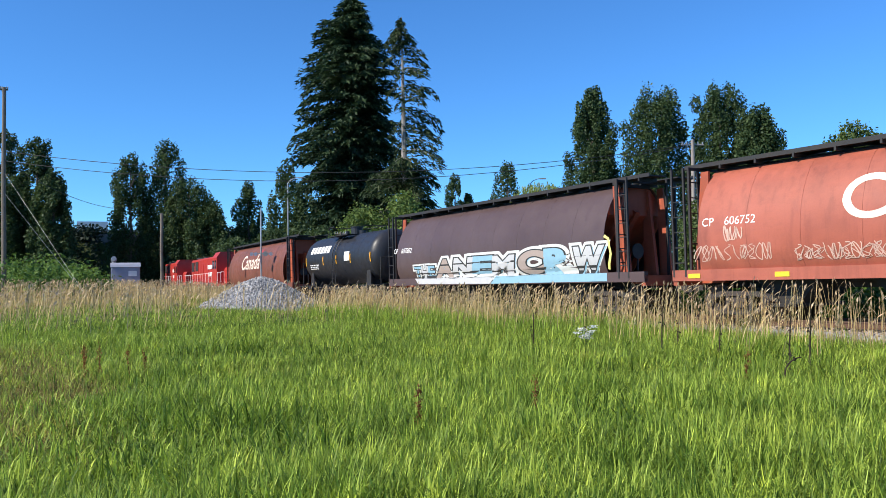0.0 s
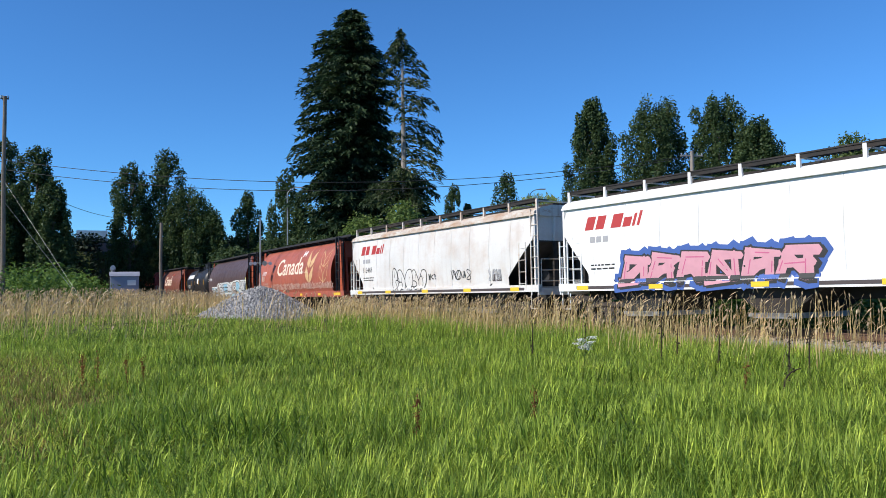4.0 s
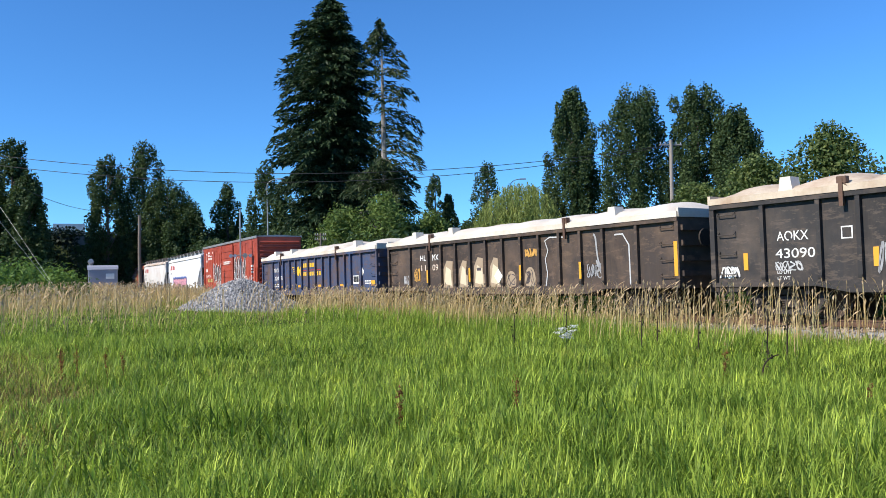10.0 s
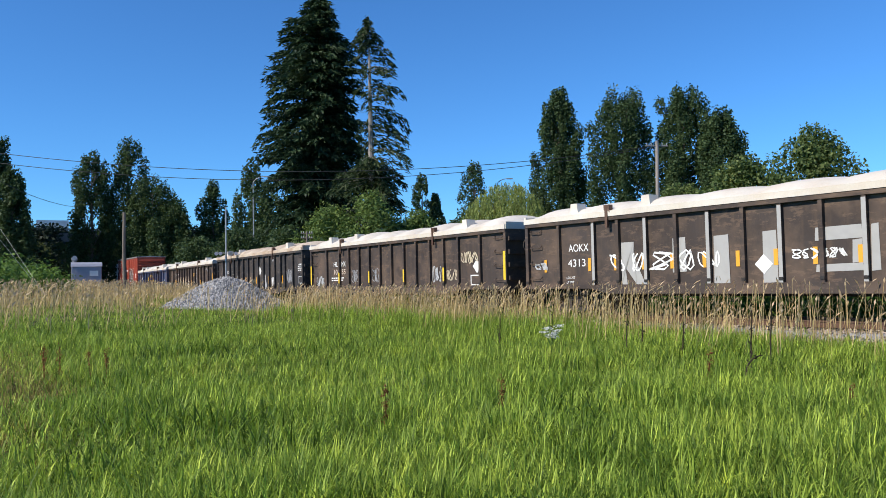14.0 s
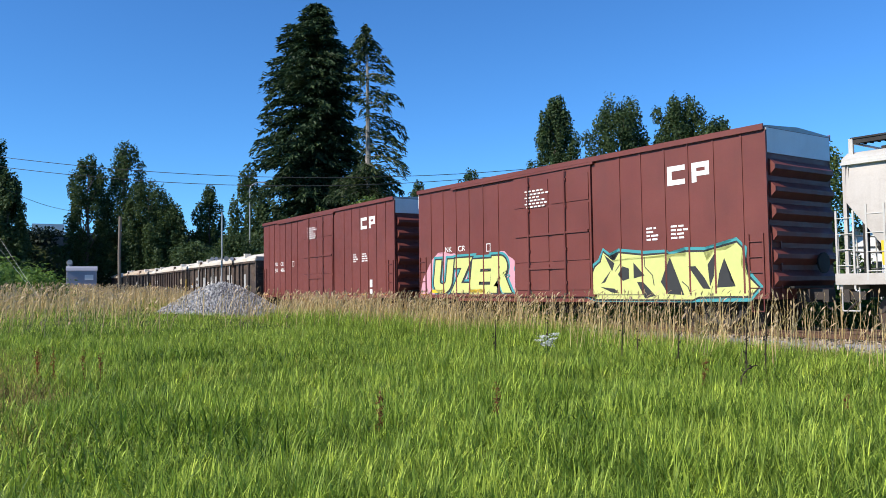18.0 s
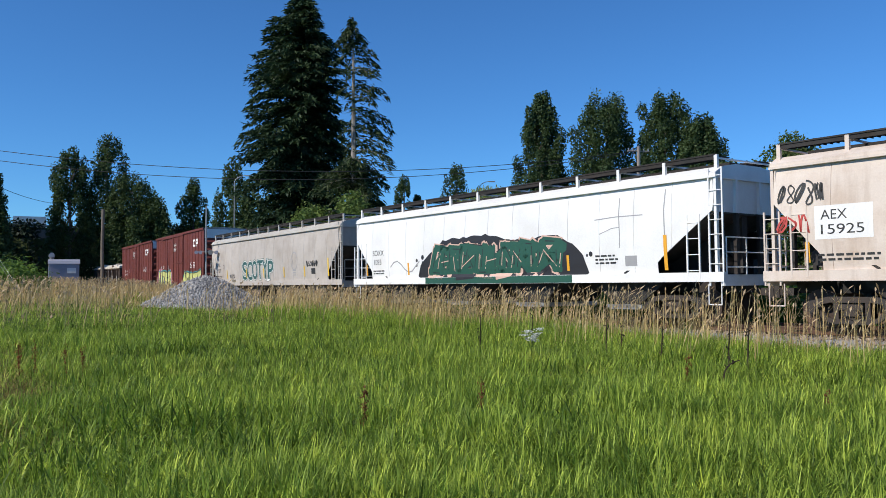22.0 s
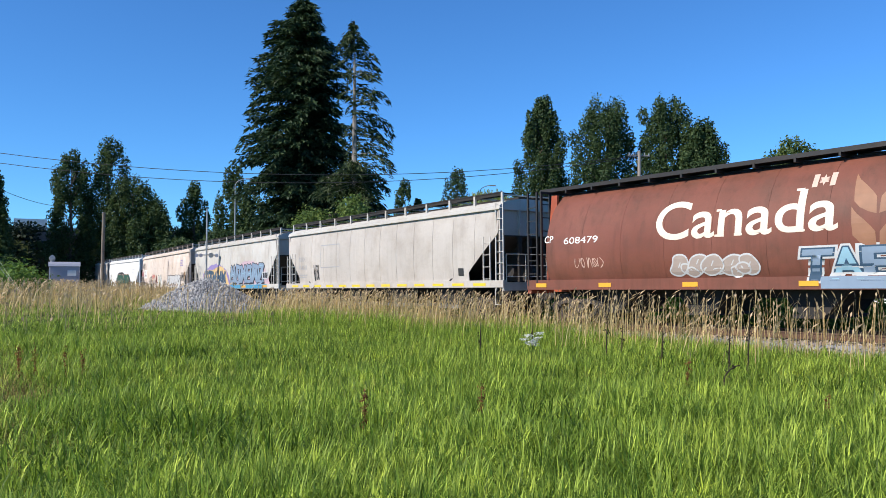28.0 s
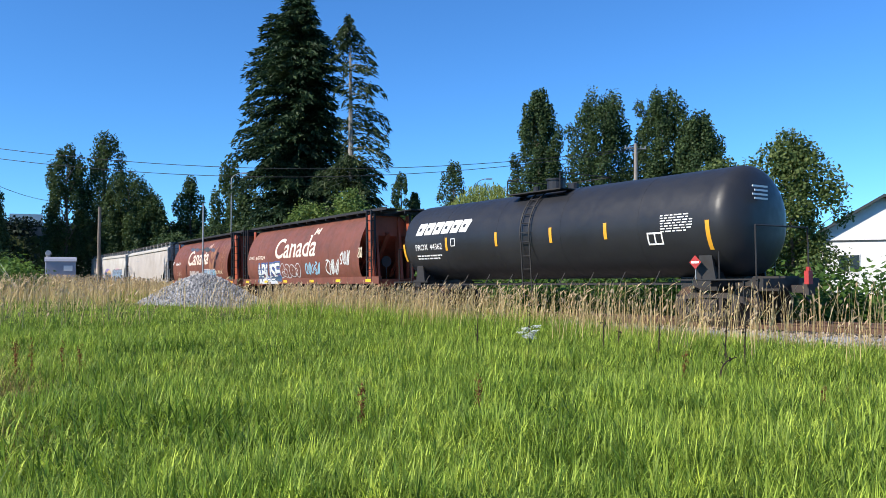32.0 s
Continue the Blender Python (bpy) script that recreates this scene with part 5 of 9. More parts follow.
            part("end_top_panel", bm, M["white"], car, "white painted band at the top of the end")
        bm = bmesh.new()
        rod(bm, (sgn * (h + 0.22), -0.6, low + 0.95), (sgn * (h + 0.27), -0.6, low + 0.95), 0.28, 14)
        rod(bm, (sgn * h, -0.6, low + 0.95), (sgn * (h + 0.25), -0.6, low + 0.95), 0.04, 6)
        box(bm, min(sgn * h, sgn * (h + 0.3)), max(sgn * h, sgn * (h + 0.3)), -0.9, 0.9, low + 0.28, low + 0.34)
        part("brake_wheel", bm, M["under"], car)
        share("ladder", ladder_mesh(1.6, 0.42, 4, mat), car, pose(sgn * (h - 0.34), y, low + 0.1))
        share("ladder", ladder_mesh(1.6, 0.42, 4, mat), car, pose(sgn * (h + 0.01), 1.22, low + 0.1, 0, 0, -90 * sgn))
        bm = bmesh.new()
        for x in (h - 0.16, h - 0.52):
            rod(bm, (sgn * x, y, low + 0.1), (sgn * x, y, 0.5), 0.018, 5)
        rod(bm, (sgn * (h - 0.16), y, 0.5), (sgn * (h - 0.52), y, 0.5), 0.018, 5)
        part("stirrup_step", bm, mat, car)
        bm = bmesh.new()
        box(bm, min(sgn * h, sgn * (h + 0.35)), max(sgn * h, sgn * (h + 0.35)), -0.3, 0.3, 0.72, 1.05)
        part("draft_gear", bm, M["truck"], car)
    bm = bmesh.new()
    box(bm, -h + 0.1, h - 0.1, -1.4, 1.4, low - 0.02, low + 0.06)
    box(bm, -h + 0.1, h - 0.1, -0.25, 0.25, low - 0.25, low)
    for i in range(9):
        x = -h + 1 + i * (lb - 2) / 8
        box(bm, x - 0.06, x + 0.06, -1.4, 1.4, low - 0.16, low)
    rod(bm, (-0.9, 0.6, low - 0.3), (0.9, 0.6, low - 0.3), 0.22, 10)
    part("underframe", bm, M["under"], car)
    add_trucks(car, h - 1.9)
    add_couplers(car, h + 0.25)
    return car, Side(car, h, [(y + 0.001, 0.6), (y + 0.001, 6.0)])


# ---------------------------------------------------------------- gondolas with covers
POSTS = (0.06, 1.96, 3.45, 4.49, 5.58, 6.62, 7.67, 8.73, 9.82, 10.85, 11.94, 12.98, 14.03, 15.49, 17.07)
POSTS_LOW = (0.06, 1.62, 3.2, 4.22, 5.3, 6.4, 7.49, 8.56, 9.63, 10.7, 11.75, 12.8, 13.85, 14.6, 15.95, 17.5)
POSTS_BLUE = (0.05, 2.0, 3.23, 3.91, 5.0, 5.96, 6.97, 7.96, 9.05, 10.07, 11.06, 12.04, 13.02, 13.79, 15.0, 16.76)


def gondola(lb, top, mat, stations, seed, cover_mat, flat=False, low=0.84):
    """High-sided gondola: plates between posts, a top chord, and a lumpy pale cover over the load."""
    rnd = random.Random(seed)
    car = thing("gondola_car")
    h = lb / 2
    y = 1.50
    k = (lb - 0.05) / stations[-1]
    xs = sorted(h - d * k for d in stations)
    bays = len(xs) - 1
    for a, b in zip(xs, xs[1:]):
        bm = bmesh.new()
        v = [bm.verts.new(c) for c in ((a, y, low + 0.12), (b, y, low + 0.12), (b, y, top), (a, y, top))]
        f = bm.faces.new(v)
        bmesh.ops.subdivide_edges(bm, edges=bm.edges[:], cuts=3, use_grid_fill=True)
        for q in bm.verts:
            k = math.sin(math.pi * (q.co.x - a) / (b - a)) * math.sin(math.pi * (q.co.z - low) / (top - low))
            q.co.y += 0.022 * rnd.uniform(-1, 0.6) * k
        back = bmesh.ops.extrude_face_region(bm, geom=bm.faces[:])
        for q in back["geom"]:
            if isinstance(q, bmesh.types.BMVert):
                q.co.y -= 0.03
        part("side_panel", bm, mat, car)
    for i, x in enumerate(xs):
        bm = bmesh.new()
        k = 0.055 if 0 < i < bays else 0.07
        prism(bm, [(x - k, low + 0.1), (x + k, low + 0.1), (x + k, top - 0.02), (x - k, top - 0.02)], y - 0.02, y + 0.11)
        part("side_post", bm, mat, car)
        bm = bmesh.new()
        box(bm, x - 0.05, x + 0.05, y + 0.0, y + 0.13, low + 0.20, low + 0.28)
        part("post_bracket", bm, M["under"], car)
    bm = bmesh.new()
    box(bm, -h, h, -y - 0.02, -y + 0.03, low, top)
    part("far_side", bm, mat, car)
    bm = bmesh.new()
    for s in (1, -1):
        box(bm, -h, h, min(s * (y - 0.04), s * (y + 0.13)), max(s * (y - 0.04), s * (y + 0.13)), top - 0.02, top + 0.12)
    part("top_chord", bm, mat, car)
    bm = bmesh.new()
    pts = [(-h, low + 0.14), (-h, low + 0.02), (-h + 3.0, low + 0.02), (-h + 3.8, low - 0.14), (h - 3.8, low - 0.14), (h - 3.0, low + 0.02), (h, low + 0.02), (h, low + 0.14)]
    prism(bm, pts, y - 0.05, y + 0.10)
    prism(bm, pts, -y - 0.10, -y + 0.05)
    part("side_sill", bm, mat, car)
    for sgn in (1, -1):
        bm = bmesh.new()
        box(bm, min(sgn * (h - 0.05), sgn * h), max(sgn * (h - 0.05), sgn * h), -y, y, low, top + 0.1)
        part("end_wall", bm, mat, car)
        for i in range(4):
            z = low + 0.35 + i * (top - low - 0.2) / 4
            bm = bmesh.new()
            box(bm, min(sgn * h, sgn * (h + 0.10)), max(sgn * h, sgn * (h + 0.10)), -y, y, z, z + 0.16)
            part("end_stiffener", bm, mat, car)
        for k in range(4):
            bm = bmesh.new()
            z = low + 0.35 + k * (top - low - 0.45) / 3.2
            rod(bm, (sgn * (h - 0.22), y + 0.10, z), (sgn * (h - 0.72), y + 0.10, z), 0.014, 5)
            for x in (h - 0.22, h - 0.72):
                rod(bm, (sgn * x, y, z + 0.09), (sgn * x, y + 0.10, z), 0.014, 5)
            part("grab_iron", bm, mat, car)
        bm = bmesh.new()
        rod(bm, (sgn * (h + 0.20), 0.7, top - 0.5), (sgn * (h + 0.25), 0.7, top - 0.5), 0.26, 12)
        rod(bm, (sgn * h, 0.7, top - 0.5), (sgn * (h + 0.22), 0.7, top - 0.5), 0.035, 6)
        part("brake_wheel", bm, M["under"], car)
        bm = bmesh.new()
        for x in (h - 0.16, h - 0.60):
            rod(bm, (sgn * x, y + 0.05, low + 0.1), (sgn * x, y + 0.05, 0.5), 0.018, 5)
        rod(bm, (sgn * (h - 0.16), y + 0.05, 0.5), (sgn * (h - 0.60), y + 0.05, 0.5), 0.018, 5)
        part("stirrup_step", bm, mat, car)
        bm = bmesh.new()
        box(bm, min(sgn * h, sgn * (h + 0.45)), max(sgn * h, sgn * (h + 0.45)), -0.3, 0.3, 0.70, 1.05)
        part("draft_gear", bm, M["truck"], car)
    bm = bmesh.new()
    box(bm, -h + 0.1, h - 0.1, -1.4, 1.4, low, low + 0.06)
    box(bm, -h + 0.1, h - 0.1, -0.25, 0.25, low - 0.25, low)
    for i in range(10):
        x = -h + 1 + i * (lb - 2) / 9
        box(bm, x - 0.06, x + 0.06, -1.45, 1.45, low - 0.18, low + 0.05)
    part("underframe", bm, M["under"], car)
    # cover: arched sections along the car
    n, m = 8, 10
    z0 = top + 0.12
    secs = 8
    bm = bmesh.new()
    for i in range(secs):
        a, b = -h + 0.05 + (lb - 0.1) * i / secs, -h + 0.05 + (lb - 0.1) * (i + 1) / secs
        hump = 0.10 if flat else rnd.uniform(0.30, 0.42)
        rise = rnd.uniform(0.26, 0.36) if not flat else 0.30
        grid = []
        for j in range(n + 1):
            x = a + (b - a) * j / n
            row = []
            for k in range(m + 1):
                u = -1 + 2 * k / m
                c = math.cos(u * math.pi / 2) ** 0.55 if abs(u) < 1 else 0.0
                end = min(1.0, (h - 0.05 - abs(x)) / 0.75)
                z = z0 + 0.14 + (rise + hump * math.sin(math.pi * j / n) ** 0.7 - (0 if flat else 0.22)) * c * end
                row.append(bm.verts.new((x, u * (y + 0.10), z)))
            grid.append(row)
        for r0, r1 in zip(grid, grid[1:]):
            for k in range(m):
                bm.faces.new((r0[k], r0[k + 1], r1[k + 1], r1[k]))
    for s in (1, -1):
        box(bm, -h - 0.02, h + 0.02, min(s * (y + 0.07), s * (y + 0.15)), max(s * (y + 0.07), s * (y + 0.15)), z0 - 0.02, z0 + 0.15)
        box(bm, min(s * (h - 0.03), s * (h + 0.05)), max(s * (h - 0.03), s * (h + 0.05)), -y - 0.1, y + 0.1, z0 - 0.02, z0 + 0.24)
    part("load_cover", bm, cover_mat, car, "pale domed cover over the load", smooth_faces=True)
    for x in (-h + lb * 0.16, h - lb * 0.13, -h + lb * 0.70):
        bm = bmesh.new()
        prism(bm, [(x - 0.2, z0 + 0.1), (x + 0.2, z0 + 0.1), (x + 0.14, z0 + 0.52), (x - 0.14, z0 + 0.52)], y - 0.42, y - 0.02)
        part("cover_lug", bm, M["cover"], car)
    for x in (h - lb * 0.22, -h + lb * 0.28):
        bm = bmesh.new()
        box(bm, x - 0.05, x + 0.05, y + 0.10, y + 0.18, top - 0.25, z0 + 0.30)
        box(bm, x - 0.13, x + 0.10, y + 0.0, y + 0.16, z0 + 0.18, z0 + 0.34)
        rod(bm, (x, y + 0.14, z0 + 0.25), (x - 0.22, y + 0.10, z0 + 0.02), 0.04, 6)
        part("cover_clamp", bm, M["rail"], car, "rusty cover clamp")
    add_trucks(car, h - 2.0)
    add_couplers(car, h + 0.3)
    return car, Side(car, h, [(y + 0.004, 0.6), (y + 0.004, 6.0)])


# ---------------------------------------------------------------- tank cars
def tank_car(lb, body, r, zc, seed, dome_at=0.0):
    """Tank car: a long barrel with dished heads on a stub frame, walkway, ladder and fittings."""
    car = thing("tank_car")
    h, hb = lb / 2, body / 2
    bm = bmesh.new()
    rings = [(-hb - 0.001, 0.02, zc)]
    for k in range(1, 8):
        a = k / 7 * math.pi / 2
        rings.append((-hb + 0.62 * (1 - math.sin(a)) * 0 + (-0.0) + 0.62 * (1 - math.cos(a)), r * math.sin(a) ** 0.75, zc))
    rings += [(x, r, zc) for x in np.linspace(-hb + 0.9, hb - 0.9, 7)]
    rings += [(-x, q, z) for x, q, z in rings[7::-1]]
    lathe(bm, rings, 40)
    part("barrel", bm, M["tank"], car, smooth_faces=True)
    for i in range(1, 5):
        x = -hb + body * i / 5
        bm = bmesh.new()
        lathe(bm, [(x - 0.02, r - 0.01, zc), (x - 0.015, r + 0.004, zc), (x + 0.015, r + 0.004, zc), (x + 0.02, r - 0.01, zc)], 40)
        part("weld_band", bm, M["tank"], car)
    for sgn in (1, -1):
        bm = bmesh.new()
        x0, x1 = sgn * (h - 3.3), sgn * h
        box(bm, min(x0, x1), max(x0, x1), -0.33, 0.33, 0.82, 1.22)
        box(bm, min(sgn * (h - 0.15), x1), max(sgn * (h - 0.15), x1), -1.35, 1.35, 0.90, 1.16)
        box(bm, min(sgn * (h - 2.6), sgn * (h - 0.1)), max(sgn * (h - 2.6), sgn * (h - 0.1)), 1.0, 1.42, 1.12, 1.16)
        box(bm, min(sgn * (h - 2.6), sgn * (h - 0.1)), max(sgn * (h - 2.6), sgn * (h - 0.1)), -1.42, -1.0, 1.12, 1.16)
        part("stub_sill", bm, M["black"], car)
        bm = bmesh.new()
        x = sgn * (h - 1.8)
        box(bm, x - 0.28, x + 0.28, -1.40, 1.40, 0.95, 1.15)
        for y in (1.18, -1.18):
            prism(bm, [(x - 0.32, 1.1), (x + 0.32, 1.1), (x + 0.16, 2.05), (x - 0.16, 2.05)], y - 0.04, y + 0.04)
            prism(bm, [(x - 0.16, 1.1), (x + 0.16, 1.1), (x + 0.10, 1.7), (x - 0.10, 1.7)], y * 0.75 - 0.3, y * 0.75 + 0.3)
        part("saddle", bm, M["black"], car)
        bm = bmesh.new()
        for y in (1.25, -1.25):
            rod(bm, (sgn * (h - 0.25), y, 1.1), (sgn * (h - 0.25), y, 2.55), 0.022, 6)
            rod(bm, (sgn * (h - 1.3), y * 1.06, 1.1), (sgn * (h - 1.3), y * 1.06, 1.9), 0.02, 6)
        rod(bm, (sgn * (h - 0.25), 1.25, 2.55), (sgn * (h - 0.25), -1.25, 2.55), 0.022, 6)
        part("handrail", bm, M["black"], car)
        bm = bmesh.new()
        for x in (h - 0.14, h - 0.55):
            rod(bm, (sgn * x, 1.38, 1.1), (sgn * x, 1.38, 0.5), 0.018, 5)
        rod(bm, (sgn * (h - 0.14), 1.38, 0.5), (sgn * (h - 0.55), 1.38, 0.5), 0.018, 5)
        part("stirrup_step", bm, M["black"], car)
    bm = bmesh.new()
    for y in (1.30, -1.30):
        box(bm, -h + 2.0, h - 2.0, y - 0.03, y + 0.03, 1.00, 1.06)
        k = -h + 2.2
        while k < h - 2.0:
            rod(bm, (k, y * 0.8, zc - r * 0.88), (k, y, 1.03), 0.018, 5)
            k += 1.3
    part("side_railing", bm, M["black"], car)
    top = zc + r
    x = dome_at
    bm = bmesh.new()
    rod(bm, (x + 0.1, 0, top - 0.1), (x + 0.1, 0, top + 0.38), 0.33, 16)
    rod(bm, (x + 0.1, 0, top + 0.38), (x + 0.1, 0, top + 0.44), 0.37, 16)
    rod(bm, (x + 0.85, 0.25, top - 0.1), (x + 0.85, 0.25, top + 0.22), 0.12, 10)
    rod(bm, (x - 0.75, 0.0, top - 0.1), (x - 0.75, 0.0, top + 0.18), 0.20, 12)
    part("manway", bm, M["tank"], car)
    bm = bmesh.new()
    for y in (0.95, -0.95):
        box(bm, x - 1.35, x + 1.35, y - 0.28, y + 0.28, top - 0.12, top - 0.08)
    box(bm, x - 1.35, x - 1.0, -1.2, 1.2, top - 0.12, top - 0.08)
    box(bm, x + 1.0, x + 1.35, -1.2, 1.2, top - 0.12, top - 0.08)
    part("platform", bm, M["black"], car)
    bm = bmesh.new()
    for px in (-1.33, 1.33):
        for y in (1.22, -1.22):
            rod(bm, (x + px, y, top - 0.1), (x + px, y, top + 0.42), 0.02, 5)
        rod(bm, (x + px, -1.22, top + 0.42), (x + px, 1.22, top + 0.42), 0.02, 5)
    rod(bm, (x + 1.33, 1.22, top + 0.42), (x + 0.5, 1.22, top + 0.42), 0.02, 5)
    rod(bm, (x - 1.33, -1.22, top + 0.42), (x + 1.33, -1.22, top + 0.42), 0.02, 5)
    part("platform_railing", bm, M["black"], car)
    bm = bmesh.new()
    for px in (-0.22, 0.22):
        prev = None
        for a in np.linspace(radians(62), radians(-12), 9):
            p = Vector((x + px, (r + 0.10) * math.cos(a), zc + (r + 0.10) * math.sin(a)))
            if prev:
                rod(bm, prev, p, 0.026, 5)
            prev = p
        rod(bm, prev, (x + px, 1.52, 0.55), 0.026, 5)
    for a in np.linspace(radians(58), radians(-10), 7):
        rod(bm, (x - 0.22, (r + 0.10) * math.cos(a), zc + (r + 0.10) * math.sin(a)), (x + 0.22, (r + 0.10) * math.cos(a), zc + (r + 0.10) * math.sin(a)), 0.018, 5)
    for z in (0.65, 1.1, 1.55, 2.0):
        rod(bm, (x - 0.22, 1.55, z), (x + 0.22, 1.55, z), 0.018, 5)
    part("ladder", bm, M["black"], car)
    add_trucks(car, h - 1.8)
    add_couplers(car, h)
    prof = [(math.sqrt(max(0.01, r * r - (z - zc) ** 2)) + 0.002, z) for z in np.linspace(zc - r + 0.12, zc + r - 0.05, 26)]
    return car, Side(car, h, prof)


# ---------------------------------------------------------------- locomotives
def locomotive(lb, seed, cab_rear=True):
    """Red diesel road switcher, long hood first."""
    car = thing("locomotive")
    h = lb / 2
    s = -1 if cab_rear else 1
    red = M["loco"]
    bm = bmesh.new()
    box(bm, -h, h, -1.5, 1.5, 1.15, 1.50)
    part("frame", bm, red, car)
    bm = bmesh.new()
    section(bm, [(0.86, 1.5), (0.86, 3.95), (0.70, 4.12), (-0.70, 4.12), (-0.86, 3.95), (-0.86, 1.5)], *sorted((-s * (h - 1.3), s * (h - 5.4))))
    hood = part("long_hood", bm, red, car)
    for i in range(7):
        bm = bmesh.new()
        x = -s * (h - 2.2) + s * i * 1.35
        box(bm, x - 0.55, x + 0.55, 0.86, 0.885, 1.7, 3.5)
        part("hood_door", bm, red, hood)
    bm = bmesh.new()
    section(bm, [(1.50, 1.5), (1.50, 3.85), (1.15, 4.35), (-1.15, 4.35), (-1.50, 3.85), (-1.50, 1.5)], *sorted((s * (h - 5.4), s * (h - 3.3))))
    cab = part("cab", bm, red, car)
    for y in (1.5, -1.5):
        for dx in (-0.5, 0.5):
            bm = bmesh.new()
            x = s * (h - 4.35) + dx
            box(bm, x - 0.36, x + 0.36, min(y, y + math.copysign(0.012, y)), max(y, y + math.copysign(0.012, y)), 2.85, 3.6)
            part("window", bm, M["pane"], cab)
    bm = bmesh.new()
    section(bm, [(0.86, 1.5), (0.86, 2.7), (0.7, 2.95), (-0.7, 2.95), (-0.86, 2.7), (-0.86, 1.5)], *sorted((s * (h - 3.3), s * (h - 1.2))))
    part("short_hood", bm, red, car)
    for i, x in enumerate((-s * (h - 2.6), -s * (h - 4.2), -s * (h - 6.5))):
        bm = bmesh.new()
        rod(bm, (x, 0, 4.1), (x, 0, 4.32), 0.55, 16)
        part("fan", bm, M["black"], car)
    for i, x in enumerate((-s * (h - 2.4), -s * (h - 4.6))):
        bm = bmesh.new()
        box(bm, x - 0.8, x + 0.8, 0.86, 0.90, 2.9, 3.85)
        part("grille", bm, M["under"], car)
    bm = bmesh.new()
    section(bm, [(1.4, 1.1), (1.4, 0.6), (1.1, 0.42), (-1.1, 0.42), (-1.4, 0.6), (-1.4, 1.1)], -2.2, 2.2)
    part("fuel_tank", bm, M["under"], car)
    for y in (1.46, -1.46):
        bm = bmesh.new()
        k = -h + 0.4
        while k < h - 0.3:
            rod(bm, (k, y, 1.5), (k, y, 2.5), 0.02, 5)
            k += 1.4
        rod(bm, (-h + 0.4, y, 2.5), (h - 0.4, y, 2.5), 0.02, 5)
        part("handrail", bm, M["letter"], car)
    for sgn in (1, -1):
        bm = bmesh.new()
        prism(bm, [(sgn * (h - 0.1), 0.25), (sgn * (h + 0.25), 0.3), (sgn * (h + 0.05), 1.2), (sgn * (h - 0.1), 1.2)], -1.4, 1.4)
        part("pilot", bm, M["black"], car)
        bm = bmesh.new()
        rod(bm, (sgn * (h - 1.25), 0.12, 3.2), (sgn * (h - 1.15), 0.12, 3.2), 0.1, 10)
        rod(bm, (sgn * (h - 1.25), -0.12, 3.2), (sgn * (h - 1.15), -0.12, 3.2), 0.1, 10)
        part("headlight", bm, M["headlamp"], car)
    add_trucks(car, h - 3.2)
    add_couplers(car, h)
    side = Side(car, h, [(0.89, 1.5), (0.89, 4.2)])
    sill = Side(car, h, [(1.502, 1.0), (1.502, 1.6)])
    sill.bars([(0.3, 1.22, lb - 0.6, 0.08)], M["letter"], "stripe")
    side.bars([(lb - 10.6 + i * 0.62, 2.95, 0.46, 0.40) for i in range(7)], M["letter"], "marking", 0.03, "white block marking")
    side.bars([(lb - 10.2 + i * 0.62, 2.25, 0.46, 0.40) for i in range(6)], M["letter"], "marking", 0.03, "white block marking")
    return car, side


# ---------------------------------------------------------------- the train, from the front
GAP = 1.05
REAR_GAP = {14: 1.92, 15: 1.68, 23: 2.2}  # long cushioned couplers behind these cars
LENGTH = [19.5, 22.3, 19.05, 12.86, 17.99, 18.02, 17.3, 17.46, 16.97, 17.86, 18.04, 17.96, 18.18, 18.61, 18.29, 17.93, 21.61, 20.85, 20.52, 18.2, 19.81, 18.0, 18.0, 19.6]
TRAIN = []
RND = random.Random(5)


def join(made, label, category="freight car"):
    car, side = made
    tagged(car, label, category, GROUP)
    TRAIN.append(car)
    return side


def lb(i):
    return LENGTH[i] - REAR_GAP.get(i, GAP)


LET, BLK, CRM = M["letter"], M["darkletter"], M["cream_letter"]
join(locomotive(lb(0), 1), "bright red diesel locomotive with white block markings", "locomotive")
join(locomotive(lb(1), 2), "bright red diesel locomotive, cab at the rear", "locomotive")

s = join(grain_hopper(lb(2), M["brownred"], M["endred"], 3), "brown-red cylindrical grain hopper car, sooty roof")
country_mark(s, 5.2, 2.50, 1.10, 5.2, CRM, M["redletter"])
reflectors(s, (0.8, 4.5, 8.5, 12.5, 16.5), 1.16, 0.4, 0.12, M["yellow"])

s = join(tank_car(lb(3), 10.6, 1.42, 2.65, 4), "short glossy black tank car with white block lettering")
s.bars([(1.9 + i * 0.52, 3.05, 0.40, 0.40) for i in range(6)], LET, "marking", label="white slanted block lettering")
s.small_print(1.9, 2.35, 1.6, 3, LET, RND)
for d in (1.2, 4.0, 6.0, 8.0, 10.6):
    s.bars([(d, 2.35, 0.10, 0.5)], M["amber"], "reflector", 0.012)
s.bars([(7.2, 2.5, 0.7, 0.5)], LET, "placard", 0.010)

s = join(grain_hopper(lb(4), M["maroon"], M["endred"], 5), "dull maroon cylindrical grain hopper car with pale sprayed lettering")
s.text("CP", 0.75, 2.60, 0.24, LET)
s.text("607802", 1.5, 2.60, 0.24, LET)
s.polys([[(2.9, 1.14), (8.6, 1.10), (9.0, 1.39), (2.6, 1.39)]], M["g_chrome"], "graffiti_fill", 0.004)
s.polys([[(8.65, 1.10), (15.3, 1.12), (15.3, 1.39), (9.05, 1.39)]], M["g_sky"], "graffiti_fill", 0.004)
s.piece("THE", 2.7, 4.5, 1.42, 1.95, [M["g_sky"], M["g_chrome"]], BLK, M["g_pale"], 31, 0.02, 0.035, 0.11)
